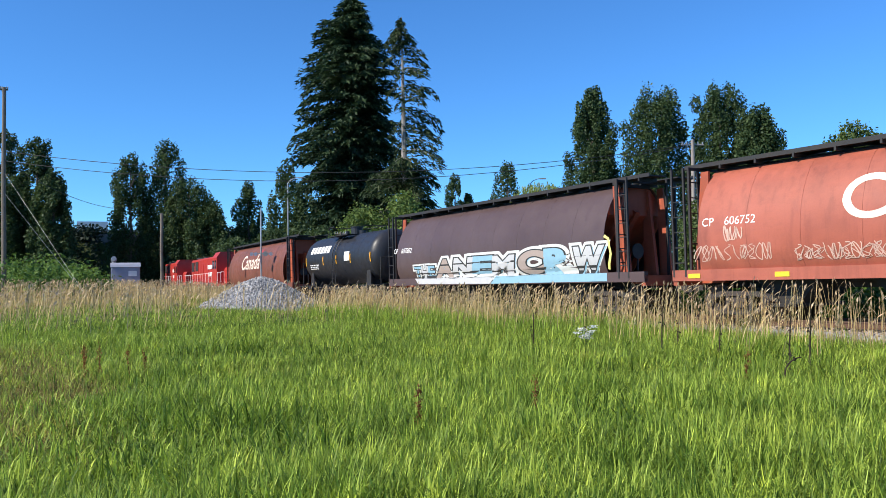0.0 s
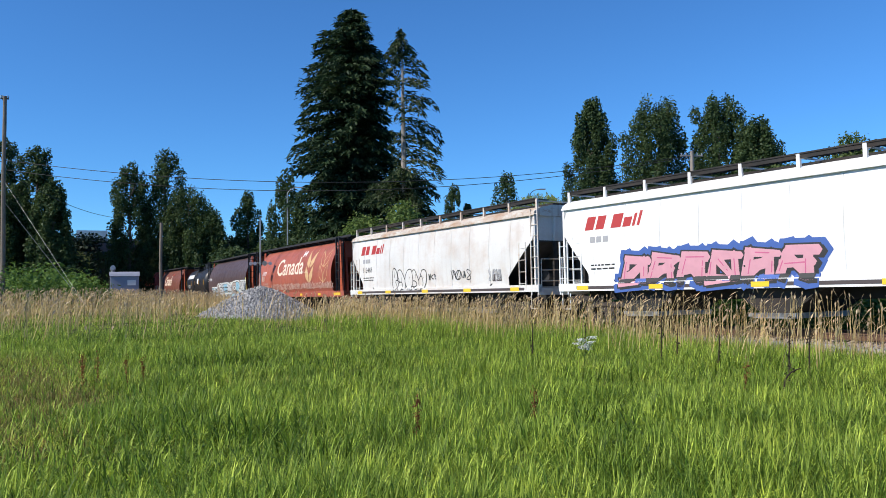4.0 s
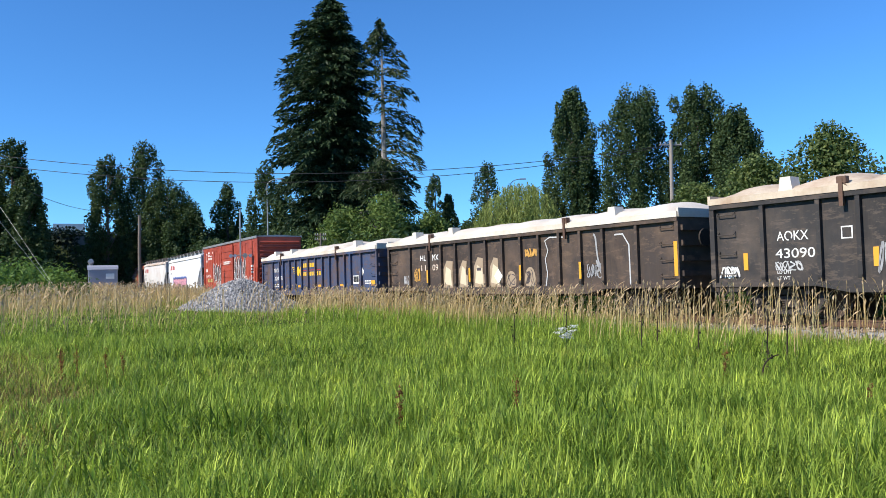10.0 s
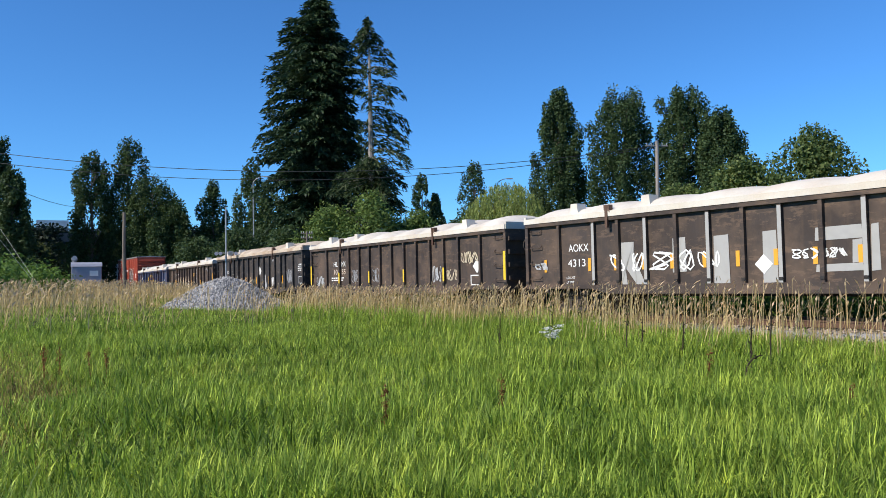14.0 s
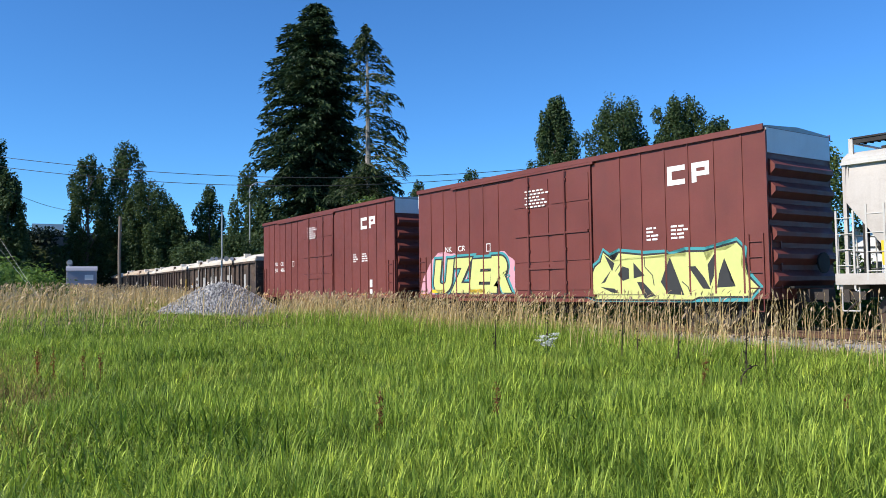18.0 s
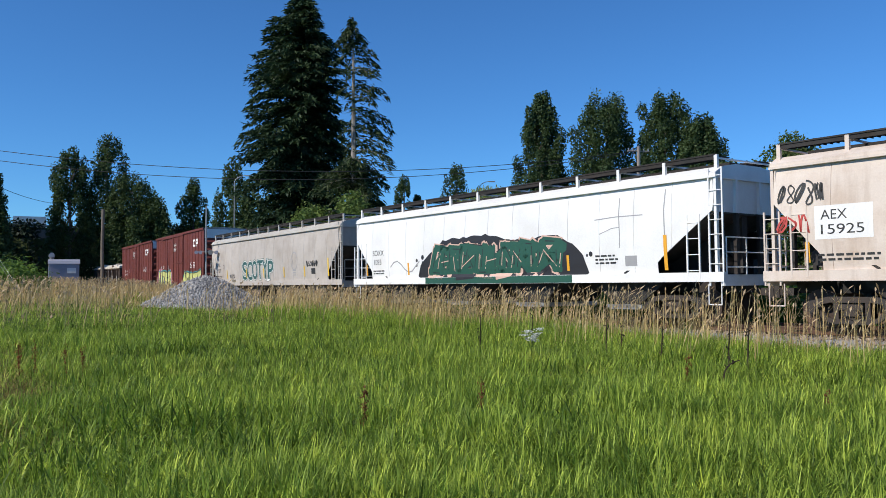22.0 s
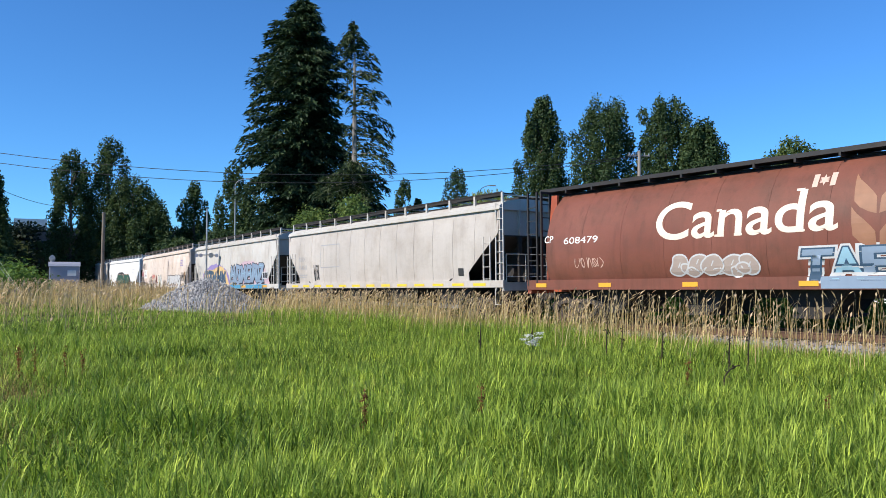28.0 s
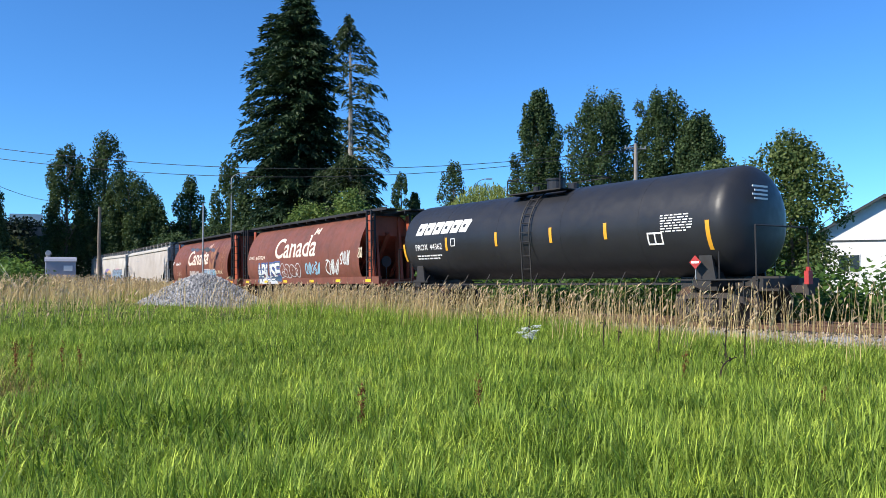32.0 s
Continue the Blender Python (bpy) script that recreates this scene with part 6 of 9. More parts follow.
s.piece("ANEM", 4.6, 10.3, 1.42, 2.22, [M["g_taupe"], M["g_chrome"], M["g_sky"], M["g_chrome"]], BLK, M["g_pale"], 32, 0.06, 0.05, 0.16, 0.25, M["g_sky"])
s.piece("CRW", 10.6, 15.2, 1.42, 2.30, [M["g_taupe"], M["g_sky"], M["g_chrome"]], BLK, M["g_pale"], 33, 0.07, 0.05, 0.16, 0.15, M["g_sky"])
s.strokes([([(15.4, 1.5), (15.6, 2.0), (15.5, 2.5), (15.3, 2.6)], 0.10)], M["g_yellow"], "graffiti_stroke")

s = join(grain_hopper(lb(5), M["orange"], M["endred"], 6), "faded orange-red cylindrical grain hopper with cream wordmark and wheat emblems")
s.text("CP", 1.2, 2.62, 0.24, LET)
s.text("606752", 1.95, 2.62, 0.24, LET)
country_mark(s, 5.3, 2.52, 1.10, 5.2, CRM, LET)
wheat_mark(s, 10.9, 1.95, 1.9, True, M["wheat"])
wheat_mark(s, 13.3, 1.95, 1.9, False, M["wheat"])
s.tag(1.9, 2.5, 2.15, 2.6, M["g_faint"], 3, 0.03, 40)
s.tag(0.9, 3.4, 1.6, 2.1, M["g_faint"], 10, 0.024, 41)
s.tag(4.0, 15.6, 1.55, 1.98, M["g_faint"], 46, 0.024, 42)
s.tag(4.0, 15.6, 1.55, 1.90, M["g_faint"], 40, 0.018, 43)
s.text("Wu Land", 9.9, 2.55, 0.2, M["g_cream"], wide=1.6)
reflectors(s, (0.8, 3.6, 6.6, 10.0, 13.2), 1.16, 0.42, 0.13, M["yellow"])
reflectors(s, (16.0,), 1.16, 1.0, 0.14, M["yellow"])

for i, (num, seed) in enumerate((("115468", 7), ("119683", 8))):
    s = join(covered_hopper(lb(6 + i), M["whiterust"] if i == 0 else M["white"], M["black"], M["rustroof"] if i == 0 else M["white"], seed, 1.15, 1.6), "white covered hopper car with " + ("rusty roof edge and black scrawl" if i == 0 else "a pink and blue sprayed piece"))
    for d, w, k in ((1.35, 0.40, 0.44), (1.85, 0.38, 0.44), (2.55, 0.44, 0.44), (3.07, 0.34, 0.30), (3.48, 0.11, 0.40), (3.68, 0.11, 0.46)):
        s.polys([[(d, 3.18), (d + w, 3.18), (d + w + 0.3 * k, 3.18 + k), (d + 0.3 * k, 3.18 + k)]], M["redletter"], "marking", label="slanted red block")
    s.bars([(1.6 + k * 0.3, 2.75, 0.24, 0.2) for k in range(3)], M["g_grey"], "marking")
    s.text(num if i == 0 else "", 1.6, 2.28, 0.27, BLK)
    s.small_print(1.6, 1.98, 1.2, 2, BLK, RND, 0.12, 0.05)
    s.bars([(0.9, 1.22, 14.5, 0.10)], M["g_dark"], "stripe", 0.004)
    reflectors(s, (1.2, 4.4, 8.0, 11.5, 14.8), 1.20, 0.55, 0.14, M["yellow"])
    s.bars([(15.4 - 2.1, 1.6, 0.22, 0.28), (15.4 - 1.8, 1.6, 0.3, 0.28)], M["g_dark"], "notice_plate")
    if i == 0:
        s.bubbles(4.8, 8.1, 1.34, 2.35, 5, M["whiterust"], BLK, 74)
        s.tag(8.3, 9.0, 1.75, 2.05, BLK, 3, 0.03, 71)
        s.tag(10.2, 11.8, 1.7, 2.15, BLK, 4, 0.035, 72)
        s.tag(13.0, 13.9, 1.6, 2.1, M["g_grey"], 4, 0.03, 73)
    else:
        s.burner(3.0, 9.6, 1.30, 2.25, 6, M["g_pink"], BLK, M["g_magenta"], 81, M["g_blue"])

s = join(boxcar(lb(8), 4.68, M["boxred"], M["boxred"], (6.35, 9.75), (0.72, 1.5, 2.25, 3.05, 3.85, 4.7, 5.5, 6.35, 9.75, 10.7, 11.45, 12.2, 13.0, 13.8, 14.6, 15.3), 9, plug=True, low=0.84), "bright red boxcar with plug door and grey bubble graffiti")
s.text("214496", 0.95, 2.15, 0.22, LET, off=0.008, wide=1.6)
s.bars([(0.95, 2.6, 0.2, 0.24), (1.22, 2.6, 0.2, 0.24)], LET, "marking", 0.008)
for k, t in enumerate((8, 7, 7)):
    s.bars([(1.7 + i * 0.2, 4.05 - k * 0.24, 0.15, 0.15) for i in range(t)], LET, "marking", 0.008)
s.polys([[(1.2 + 0.32 * math.cos(a), 3.75 + 0.38 * math.sin(a)) for a in np.linspace(0, 6.28, 17)[:-1]]], LET, "round_emblem", 0.008)
s.polys([[(1.2 + 0.24 * math.cos(a), 3.75 + 0.30 * math.sin(a)) for a in np.linspace(0, 6.28, 17)[:-1]]], M["boxred"], "round_emblem", 0.010)
s.bubbles(3.3, 6.1, 1.75, 3.15, 4, M["g_dark"], LET, 91)
s.tag(4.2, 6.3, 1.05, 1.75, M["g_chrome"], 9, 0.05, 96)
s.bubbles(9.9, 12.8, 1.75, 3.35, 5, M["g_dark"], LET, 92)
s.tag(9.9, 12.8, 1.00, 1.75, M["g_chrome"], 14, 0.06, 93)
s.tag(12.8, 14.1, 1.00, 2.0, M["g_chrome"], 6, 0.05, 97)
s.bars([(7.1 + i * 0.3, 3.15, 0.24, 0.09) for i in range(7)] + [(7.1 + i * 0.3, 3.02, 0.24, 0.09) for i in range(6)], LET, "marking", 0.092)
s.tag(8.0, 9.2, 1.75, 2.1, M["g_lime"], 4, 0.05, 94)
s.tag(1.6, 3.2, 1.75, 2.0, M["g_lime"], 6, 0.05, 95)
s.bars([(14.3, 2.62 - k * 0.2, 0.55, 0.13) for k in range(3)] + [(14.3, 1.98 - k * 0.14, 0.35 + 0.15 * (k % 2), 0.06) for k in range(4)], LET, "marking", 0.008)
s.bars([(12.7, 2.0, 0.55, 0.05), (12.7, 1.7, 0.55, 0.05), (12.7, 1.7, 0.05, 0.35), (13.2, 1.7, 0.05, 0.35)], LET, "marking", 0.010)
reflectors(s, (0.5, 2.4, 4.4, 10.6, 12.6, 14.6), 0.88, 0.5, 0.12, M["amber"])

s = join(gondola(lb(9), 2.80, M["blue"], POSTS_BLUE, 10, M["cover"]), "worn blue gondola car with white domed covers over the load")
s.text("NDYX", 2.13, 2.12, 0.25, LET, wide=0.78)
s.text("3201", 2.13, 1.62, 0.25, LET, wide=0.95)
s.text("78", 3.30, 1.62, 0.25, LET, wide=0.42)
s.small_print(2.1, 1.32, 0.8, 2, LET, RND)
s.bars([(5.3, 2.30, 0.62, 0.06), (5.42, 2.18, 0.50, 0.06), (5.5, 2.06, 0.42, 0.06), (5.55, 1.94, 0.36, 0.06)], M["gold"], "marking")
s.bars([(6.75, 2.10, 3.4, 0.035)], M["redletter"], "marking", 0.005)
s.polys([[(6.28 + 0.22 * math.cos(a), 2.10 + 0.28 * math.sin(a)) for a in np.linspace(0, 6.28, 15)[:-1]]], M["gold"], "round_emblem")
s.polys([[(6.68 + 0.19 * math.cos(a), 2.09 + 0.28 * math.sin(a)) for a in np.linspace(0, 6.28, 15)[:-1]]], M["gold"], "round_emblem")
s.bars([(d, 2.28, 0.20, 0.24) for d in (7.10, 7.40, 7.68, 8.08, 8.36, 8.62, 8.84)] + [(d, 1.80, 0.18, 0.22) for d in (7.10, 7.38, 7.66, 8.06, 8.34, 8.62, 9.16, 9.5)], M["gold"], "marking", label="yellow block lettering")
s.polys([[(14.72, 1.85), (14.98, 2.14), (15.24, 1.85), (14.98, 1.56)]], LET, "placard", 0.012)
s.bars([(13.95, 1.25, 0.66, 0.42)], LET, "notice_plate")
s.bars([(13.99, 1.34, 0.28, 0.29), (14.31, 1.34, 0.27, 0.29)], BLK, "notice_plate", 0.011)
reflectors(s, (0.35, 3.6, 6.4, 9.5, 12.5), 1.15, 0.42, 0.12, M["amber"])
reflectors(s, (16.2,), 1.15, 0.45, 0.25, M["amber"])
s.small_print(15.3, 1.35, 0.8, 2, LET, RND)

s = join(gondola(lb(10), 2.80, M["gonbrown"], POSTS, 11, M["cover"], flat=True), "dark brown gondola car with smooth white cover and cream spray")
s.text("HL", 2.72, 2.15, 0.26, LET, wide=0.48)
s.text("MX", 3.70, 2.15, 0.26, LET, wide=0.48)
s.text("11", 2.80, 1.72, 0.26, CRM, wide=0.36)
s.text("09", 3.70, 1.72, 0.26, CRM, wide=0.45)
s.tag(2.2, 2.7, 1.2, 1.9, M["g_orange"], 4, 0.035, 101)
for k, (a, b, z1) in enumerate(((4.55, 5.25, 2.05), (5.72, 6.30, 2.02), (6.75, 7.45, 2.10), (7.8, 8.45, 2.05))):
    s.polys([[(a, 0.97), (b, 0.97), (b, 1.45), (b - 0.12, 1.5), (b - 0.05 * k, z1), (a + 0.25, z1 + 0.05), (a, z1 - 0.3)]], M["g_faded"], "graffiti_fill", 0.005)
    s.polys([[(a + 0.05, 1.15), (b - 0.1, 1.05), (b - 0.15, 1.7), (a + 0.2, 1.85)]], M["g_cream"], "graffiti_fill", 0.009)
s.bars([(6.95, 1.62, 0.28, 0.12)], M["g_dark"], "marking", 0.012)
s.polys([[(8.20, 1.38), (8.46, 1.66), (8.72, 1.38), (8.46, 1.10)]], LET, "placard", 0.112)
s.polys([[(9.1 + 0.30 * math.cos(a), 1.2 + 0.36 * math.sin(a)) for a in np.linspace(0, 6.28, 15)[:-1]]], M["g_faded"], "graffiti_fill")
s.polys([[(10.2 + 0.30 * math.cos(a), 1.25 + 0.42 * math.sin(a)) for a in np.linspace(0, 6.28, 15)[:-1]]], M["g_faded"], "graffiti_fill")
s.tag(8.85, 9.35, 0.98, 1.5, M["g_dark"], 2, 0.04, 105)
s.tag(9.95, 10.45, 0.98, 1.6, M["g_dark"], 2, 0.04, 106)
s.tag(9.95, 10.7, 2.0, 2.35, M["g_orange"], 4, 0.035, 107)
s.strokes([([(12.1, 2.62), (11.3, 2.66), (11.05, 2.55), (11.2, 2.2), (11.05, 1.9), (11.15, 1.4), (11.05, 0.98)], 0.045), ([(14.4, 2.55), (14.75, 2.55), (15.0, 2.2), (15.02, 0.95)], 0.05)], M["g_chrome"], "graffiti_stroke")
s.tag(1.3, 1.8, 1.1, 1.6, M["g_chrome"], 3, 0.03, 108)
s.tag(13.1, 13.8, 1.2, 1.7, M["g_grey"], 4, 0.03, 109)
s.tag(13.4, 13.9, 1.2, 2.7, M["g_grey"], 1, 0.06, 104)
reflectors(s, (3.43, 6.57, 9.75, 12.9), 1.2, 0.11, 0.55, M["amber"], 0.112)
reflectors(s, (16.9,), 1.2, 0.13, 1.0, M["amber"], 0.112)

s = join(gondola(lb(11), 3.0, M["gonblack"], POSTS_LOW, 12, M["tarpbrown"]), "black gondola car with dusty stained covers and white scrawl")
s.text("AOKX", 1.92, 2.02, 0.25, LET, wide=0.85)
s.text("43090", 1.87, 1.58, 0.25, LET, wide=1.06)
s.text("LD LMT", 1.90, 1.18, 0.085, LET)
s.text("LT WT", 1.90, 1.03, 0.085, LET)
s.tag(1.85, 2.6, 1.25, 1.5, M["g_chrome"], 4, 0.03, 110)
s.bars([(3.6, 1.98, 0.28, 0.30)], LET, "notice_plate")
s.bars([(3.63, 2.01, 0.22, 0.24)], M["gonblack"], "notice_plate", 0.010)
s.tag(0.2, 0.8, 1.05, 1.45, LET, 3, 0.04, 111)
s.tag(4.4, 5.2, 1.1, 1.9, M["g_grey"], 4, 0.03, 118)
s.tag(5.5, 8.4, 1.05, 1.8, M["g_faded"], 9, 0.035, 112)
s.polys([[(9.15, 2.1), (9.42, 2.38), (9.7, 2.1), (9.42, 1.82)]], LET, "placard", 0.012)
s.bubbles(9.85, 10.55, 1.05, 1.95, 1, M["g_grey"], M["g_chrome"], 113)
s.tag(9.8, 10.6, 1.0, 1.3, M["g_chrome"], 3, 0.035, 117)
s.tag(11.6, 12.2, 1.1, 1.7, LET, 2, 0.06, 114)
s.tag(11.8, 12.4, 2.65, 2.9, LET, 3, 0.03, 115)
s.tag(14.2, 15.0, 1.3, 2.1, M["g_grey"], 5, 0.035, 116)
s.bars([(16.1, 1.25, 0.75, 0.42)], LET, "notice_plate")
s.bars([(16.15, 1.29, 0.65, 0.34)], M["gonblack"], "notice_plate", 0.010)
s.small_print(16.0, 2.3, 0.8, 4, LET, RND)
reflectors(s, (1.0, 4.4, 6.55, 8.7, 11.0, 13.5), 1.3, 0.13, 0.45, M["amber"])

s = join(gondola(lb(12), 2.95, M["gonbrown"], POSTS, 13, M["cover"]), "dark brown gondola car with white domed covers and yellow reflectors")
s.text("HL", 2.68, 2.05, 0.26, LET, wide=0.45)
s.text("MX", 3.58, 2.05, 0.26, LET, wide=0.45)
s.text("10", 2.72, 1.66, 0.26, CRM, wide=0.38)
s.text("55", 3.58, 1.66, 0.26, CRM, wide=0.42)
s.small_print(2.4, 1.45, 1.5, 2, LET, RND)
s.tag(0.6, 1.5, 1.05, 1.6, M["g_chrome"], 4, 0.04, 121)
s.tag(4.7, 5.4, 1.2, 1.9, M["g_grey"], 4, 0.03, 122)
s.tag(6.8, 7.5, 1.2, 1.9, M["g_grey"], 3, 0.03, 126)
s.tag(12.05, 12.75, 1.15, 1.85, M["g_chrome"], 3, 0.04, 123)
s.tag(13.1, 13.9, 1.2, 1.7, M["g_cream"], 4, 0.035, 124)
s.tag(14.15, 15.3, 1.85, 2.35, M["g_cream"], 5, 0.035, 125)
s.polys([[(14.95, 1.75), (15.22, 2.03), (15.44, 1.75), (15.22, 1.47)]], LET, "placard", 0.012)
s.bars([(14.78, 1.02, 0.6, 0.4)], LET, "notice_plate")
s.bars([(14.83, 1.06, 0.5, 0.32)], M["gonbrown"], "notice_plate", 0.010)
reflectors(s, (0.09,), 1.15, 0.13, 1.0, M["yellow"], 0.112)
reflectors(s, (3.46, 6.64, 9.85, 13.02), 1.2, 0.11, 0.55, M["yellow"], 0.112)
reflectors(s, (17.05,), 1.2, 0.13, 1.05, M["yellow"], 0.112)

s = join(gondola(lb(13), 3.0, M["gonbrown"], POSTS_LOW, 14, M["cover"], flat=True), "dark brown gondola car with large white painted blocks")
s.text("AOKX", 2.02, 2.07, 0.25, LET, wide=0.9)
s.text("43131", 1.98, 1.58, 0.25, LET, wide=0.95)
s.text("LD LMT", 1.90, 1.18, 0.085, LET)
s.text("LT WT", 1.90, 1.03, 0.085, LET)
for a, b, z0, z1 in ((6.22, 6.70, 1.30, 2.30), (7.60, 8.10, 0.97, 2.29), (9.08, 9.50, 0.97, 2.32), (10.50, 11.66, 1.98, 2.32), (10.50, 11.66, 1.22, 1.42), (11.40, 11.66, 1.42, 1.98), (11.84, 12.05, 1.22, 2.32), (14.75, 15.15, 1.1, 2.3)):
    s.polys([[(a, z0), (b, z0 + 0.02), (b - 0.02, z1), (a + 0.02, z1 - 0.02)]], M["g_wash"], "graffiti_fill")
s.polys([[(4.30, 2.26), (4.80, 2.26), (4.75, 1.9), (5.22, 0.97), (4.88, 0.97), (4.45, 1.5), (4.52, 0.97), (4.30, 0.97)]], M["g_wash"], "graffiti_fill")
for d in (3.2, 5.3, 7.49, 9.63, 11.75):
    s.bars([(d + 0.0 - 0.05, 0.98, 0.11, 1.95)], M["g_wash"], "painted_strip", 0.108)
s.tag(3.7, 7.9, 1.35, 1.95, LET, 5, 0.05, 131)
s.tag(9.9, 11.3, 1.55, 1.82, LET, 6, 0.03, 132)
s.tag(0.35, 1.0, 1.5, 1.75, M["g_chrome"], 2, 0.04, 133)
s.polys([[(8.85, 1.46), (9.11, 1.72), (9.37, 1.46), (9.11, 1.20)]], LET, "placard", 0.014)
reflectors(s, (0.9, 2.95, 4.05, 5.15, 6.2, 7.3, 8.35, 9.45, 10.5, 11.6, 12.6), 1.42, 0.12, 0.42, M["amber"])

for i, num in enumerate(("50486", "50513")):
    s = join(boxcar(lb(14 + i), 5.30, M["boxbrown"], M["boxbrown"], (6.3, 10.1), (0.94, 1.81, 2.7, 3.56, 4.44, 5.35, 6.3, 10.1, 11.28, 12.12, 13.0, 13.83, 14.67, 15.55), 15 + i, white_end=True, low=0.80), "mineral-brown high boxcar with large white blocks" + (" and yellow graffiti" if i else ""))
    s.text("NK", 1.95, 2.64, 0.22, LET, wide=0.45, off=0.008)
    s.text("CR", 2.82, 2.64, 0.22, LET, wide=0.48, off=0.008)
    if not i:
        s.text(num[:2], 1.95, 2.28, 0.22, LET, wide=0.42, off=0.008)
        s.text(num[2:], 2.82, 2.28, 0.22, LET, wide=0.6, off=0.008)
    for k, d in enumerate((13.12, 13.97)):
        z = 4.05
        if k == 0:
            s.bars([(d, z, 0.16, 0.55), (d + 0.16, z, 0.46, 0.15), (d + 0.16, z + 0.40, 0.46, 0.15)], LET, "marking", 0.010, "large white block marking")
        else:
            s.bars([(d, z, 0.16, 0.55), (d + 0.16, z + 0.40, 0.42, 0.15), (d + 0.16, z + 0.17, 0.28, 0.13), (d + 0.44, z + 0.17, 0.14, 0.23)], LET, "marking", 0.010, "large white block marking")
    for k, t in enumerate((5, 6, 4, 5, 6, 5)):
        s.bars([(6.95 + j * 0.2 + 0.08 * (k % 2), 4.50 - k * 0.11, 0.14, 0.05) for j in range(t)], LET, "notice_lettering", 0.092)
    s.small_print(9.0, 2.95, 0.7, 3, LET, RND)
    s.small_print(12.3, 2.85, 0.3, 4, LET, RND)
    s.small_print(13.2, 2.85, 0.5, 4, LET, RND)
    s.bars([(4.62, 2.55, 0.25, 0.3)], LET, "notice_plate", 0.008)
    s.bars([(4.65, 2.58, 0.19, 0.24)], M["boxbrown"], "notice_plate", 0.012)
    s.bars([(14.0, 1.3, 0.25, 0.35), (14.0, 1.0, 0.25, 0.2)], LET, "notice_plate", 0.008)
    reflectors(s, (0.5, 4.4, 8.2, 11.4, 13.2, 15.4), 0.86, 0.7, 0.12, M["amber"])
    if i:
        s.cloud(6.6, 10.4, 0.95, 1.75, M["g_pink"], 153, 0.0022)
        s.cloud(0.1, 6.8, 0.95, 2.65, M["g_pink"], 154, 0.0022)
        s.piece("UZER", 1.15, 6.1, 0.97, 2.32, [M["g_lime"]], BLK, M["g_teal"], 151, 0.13, 0.07, 0.17, 0.1, BLK)
        swing = [(9.7, 0.95), (10.0, 1.4), (10.2, 1.8), (10.45, 1.95), (10.55, 2.25), (11.0, 1.95), (11.2, 2.2), (12.2, 2.08), (12.95, 2.1), (12.95, 1.65), (13.2, 2.02), (13.7, 2.0), (13.7, 2.12), (14.3, 2.1),
                 (14.4, 1.85), (14.65, 2.12), (15.0, 2.12), (15.35, 2.3), (15.5, 2.15), (15.45, 1.7), (15.65, 1.4), (15.95, 1.12), (15.7, 0.9), (14.1, 0.88), (13.9, 0.80), (10.2, 0.80)]
        s.polys([[(d, max(z, 0.72)) for d, z in swell(swing, 0.15)]], M["g_teal"], "graffiti_halo", 0.0170)
        s.polys([[(d, max(z, 0.74)) for d, z in swell(swing, 0.06)]], BLK, "graffiti_outline", 0.0182)
        s.polys([swing], M["g_lime"], "graffiti_fill", 0.0196)
        for q in ([(10.6, 2.18), (11.02, 1.9), (10.92, 1.65)], [(10.45, 1.28), (10.88, 1.7), (10.62, 1.32)], [(10.4, 1.18), (11.0, 1.12), (11.2, 0.98), (10.9, 1.0)], [(11.15, 1.55), (11.35, 1.8), (11.6, 1.72), (11.6, 1.42), (11.35, 1.35)],
                  [(11.78, 1.9), (12.2, 1.5), (11.78, 1.42)], [(11.9, 1.32), (12.15, 1.3), (12.6, 0.9), (12.2, 0.82)], [(12.95, 1.62), (13.15, 2.0), (13.4, 1.4), (13.62, 0.92), (13.05, 0.95), (12.8, 1.3)],
                  [(13.78, 1.72), (14.02, 1.72), (14.3, 1.4), (14.5, 1.08), (14.25, 1.1)], [(14.42, 1.75), (14.66, 2.06), (14.62, 1.45), (14.48, 1.15)], [(14.78, 1.5), (14.95, 1.92), (15.12, 1.35), (15.28, 1.15), (14.7, 1.12)]):
            s.polys([q], BLK, "graffiti_shade", 0.0210)
        s.strokes([([(12.2, 2.05), (12.22, 1.75), (12.5, 1.5), (12.55, 1.2)], 0.03), ([(11.3, 2.1), (11.28, 1.9), (11.05, 1.65)], 0.03), ([(13.55, 1.3), (13.75, 1.15), (13.85, 0.9)], 0.03), ([(9.75, 0.93), (12.4, 0.93)], 0.025)], BLK, "graffiti_stroke", 0.0210)
        s.polys([[(6.2, 1.85), (6.35, 2.4), (6.95, 2.42), (6.95, 0.92), (6.5, 1.3)]], M["g_teal"], "graffiti_halo", 0.0040)
        s.polys([[(6.3, 1.85), (6.45, 2.3), (6.82, 2.34), (6.85, 0.96), (6.6, 1.35)]], BLK, "graffiti_shade", 0.0088)
        s.polys([[(6.25, 0.92), (6.3, 1.6), (6.5, 1.25), (6.8, 0.92)]], M["g_lime"], "graffiti_fill", 0.0096)
        reflectors(s, (1.4, 4.0, 12.2, 14.8), 1.02, 1.0, 0.13, M["yellow"])

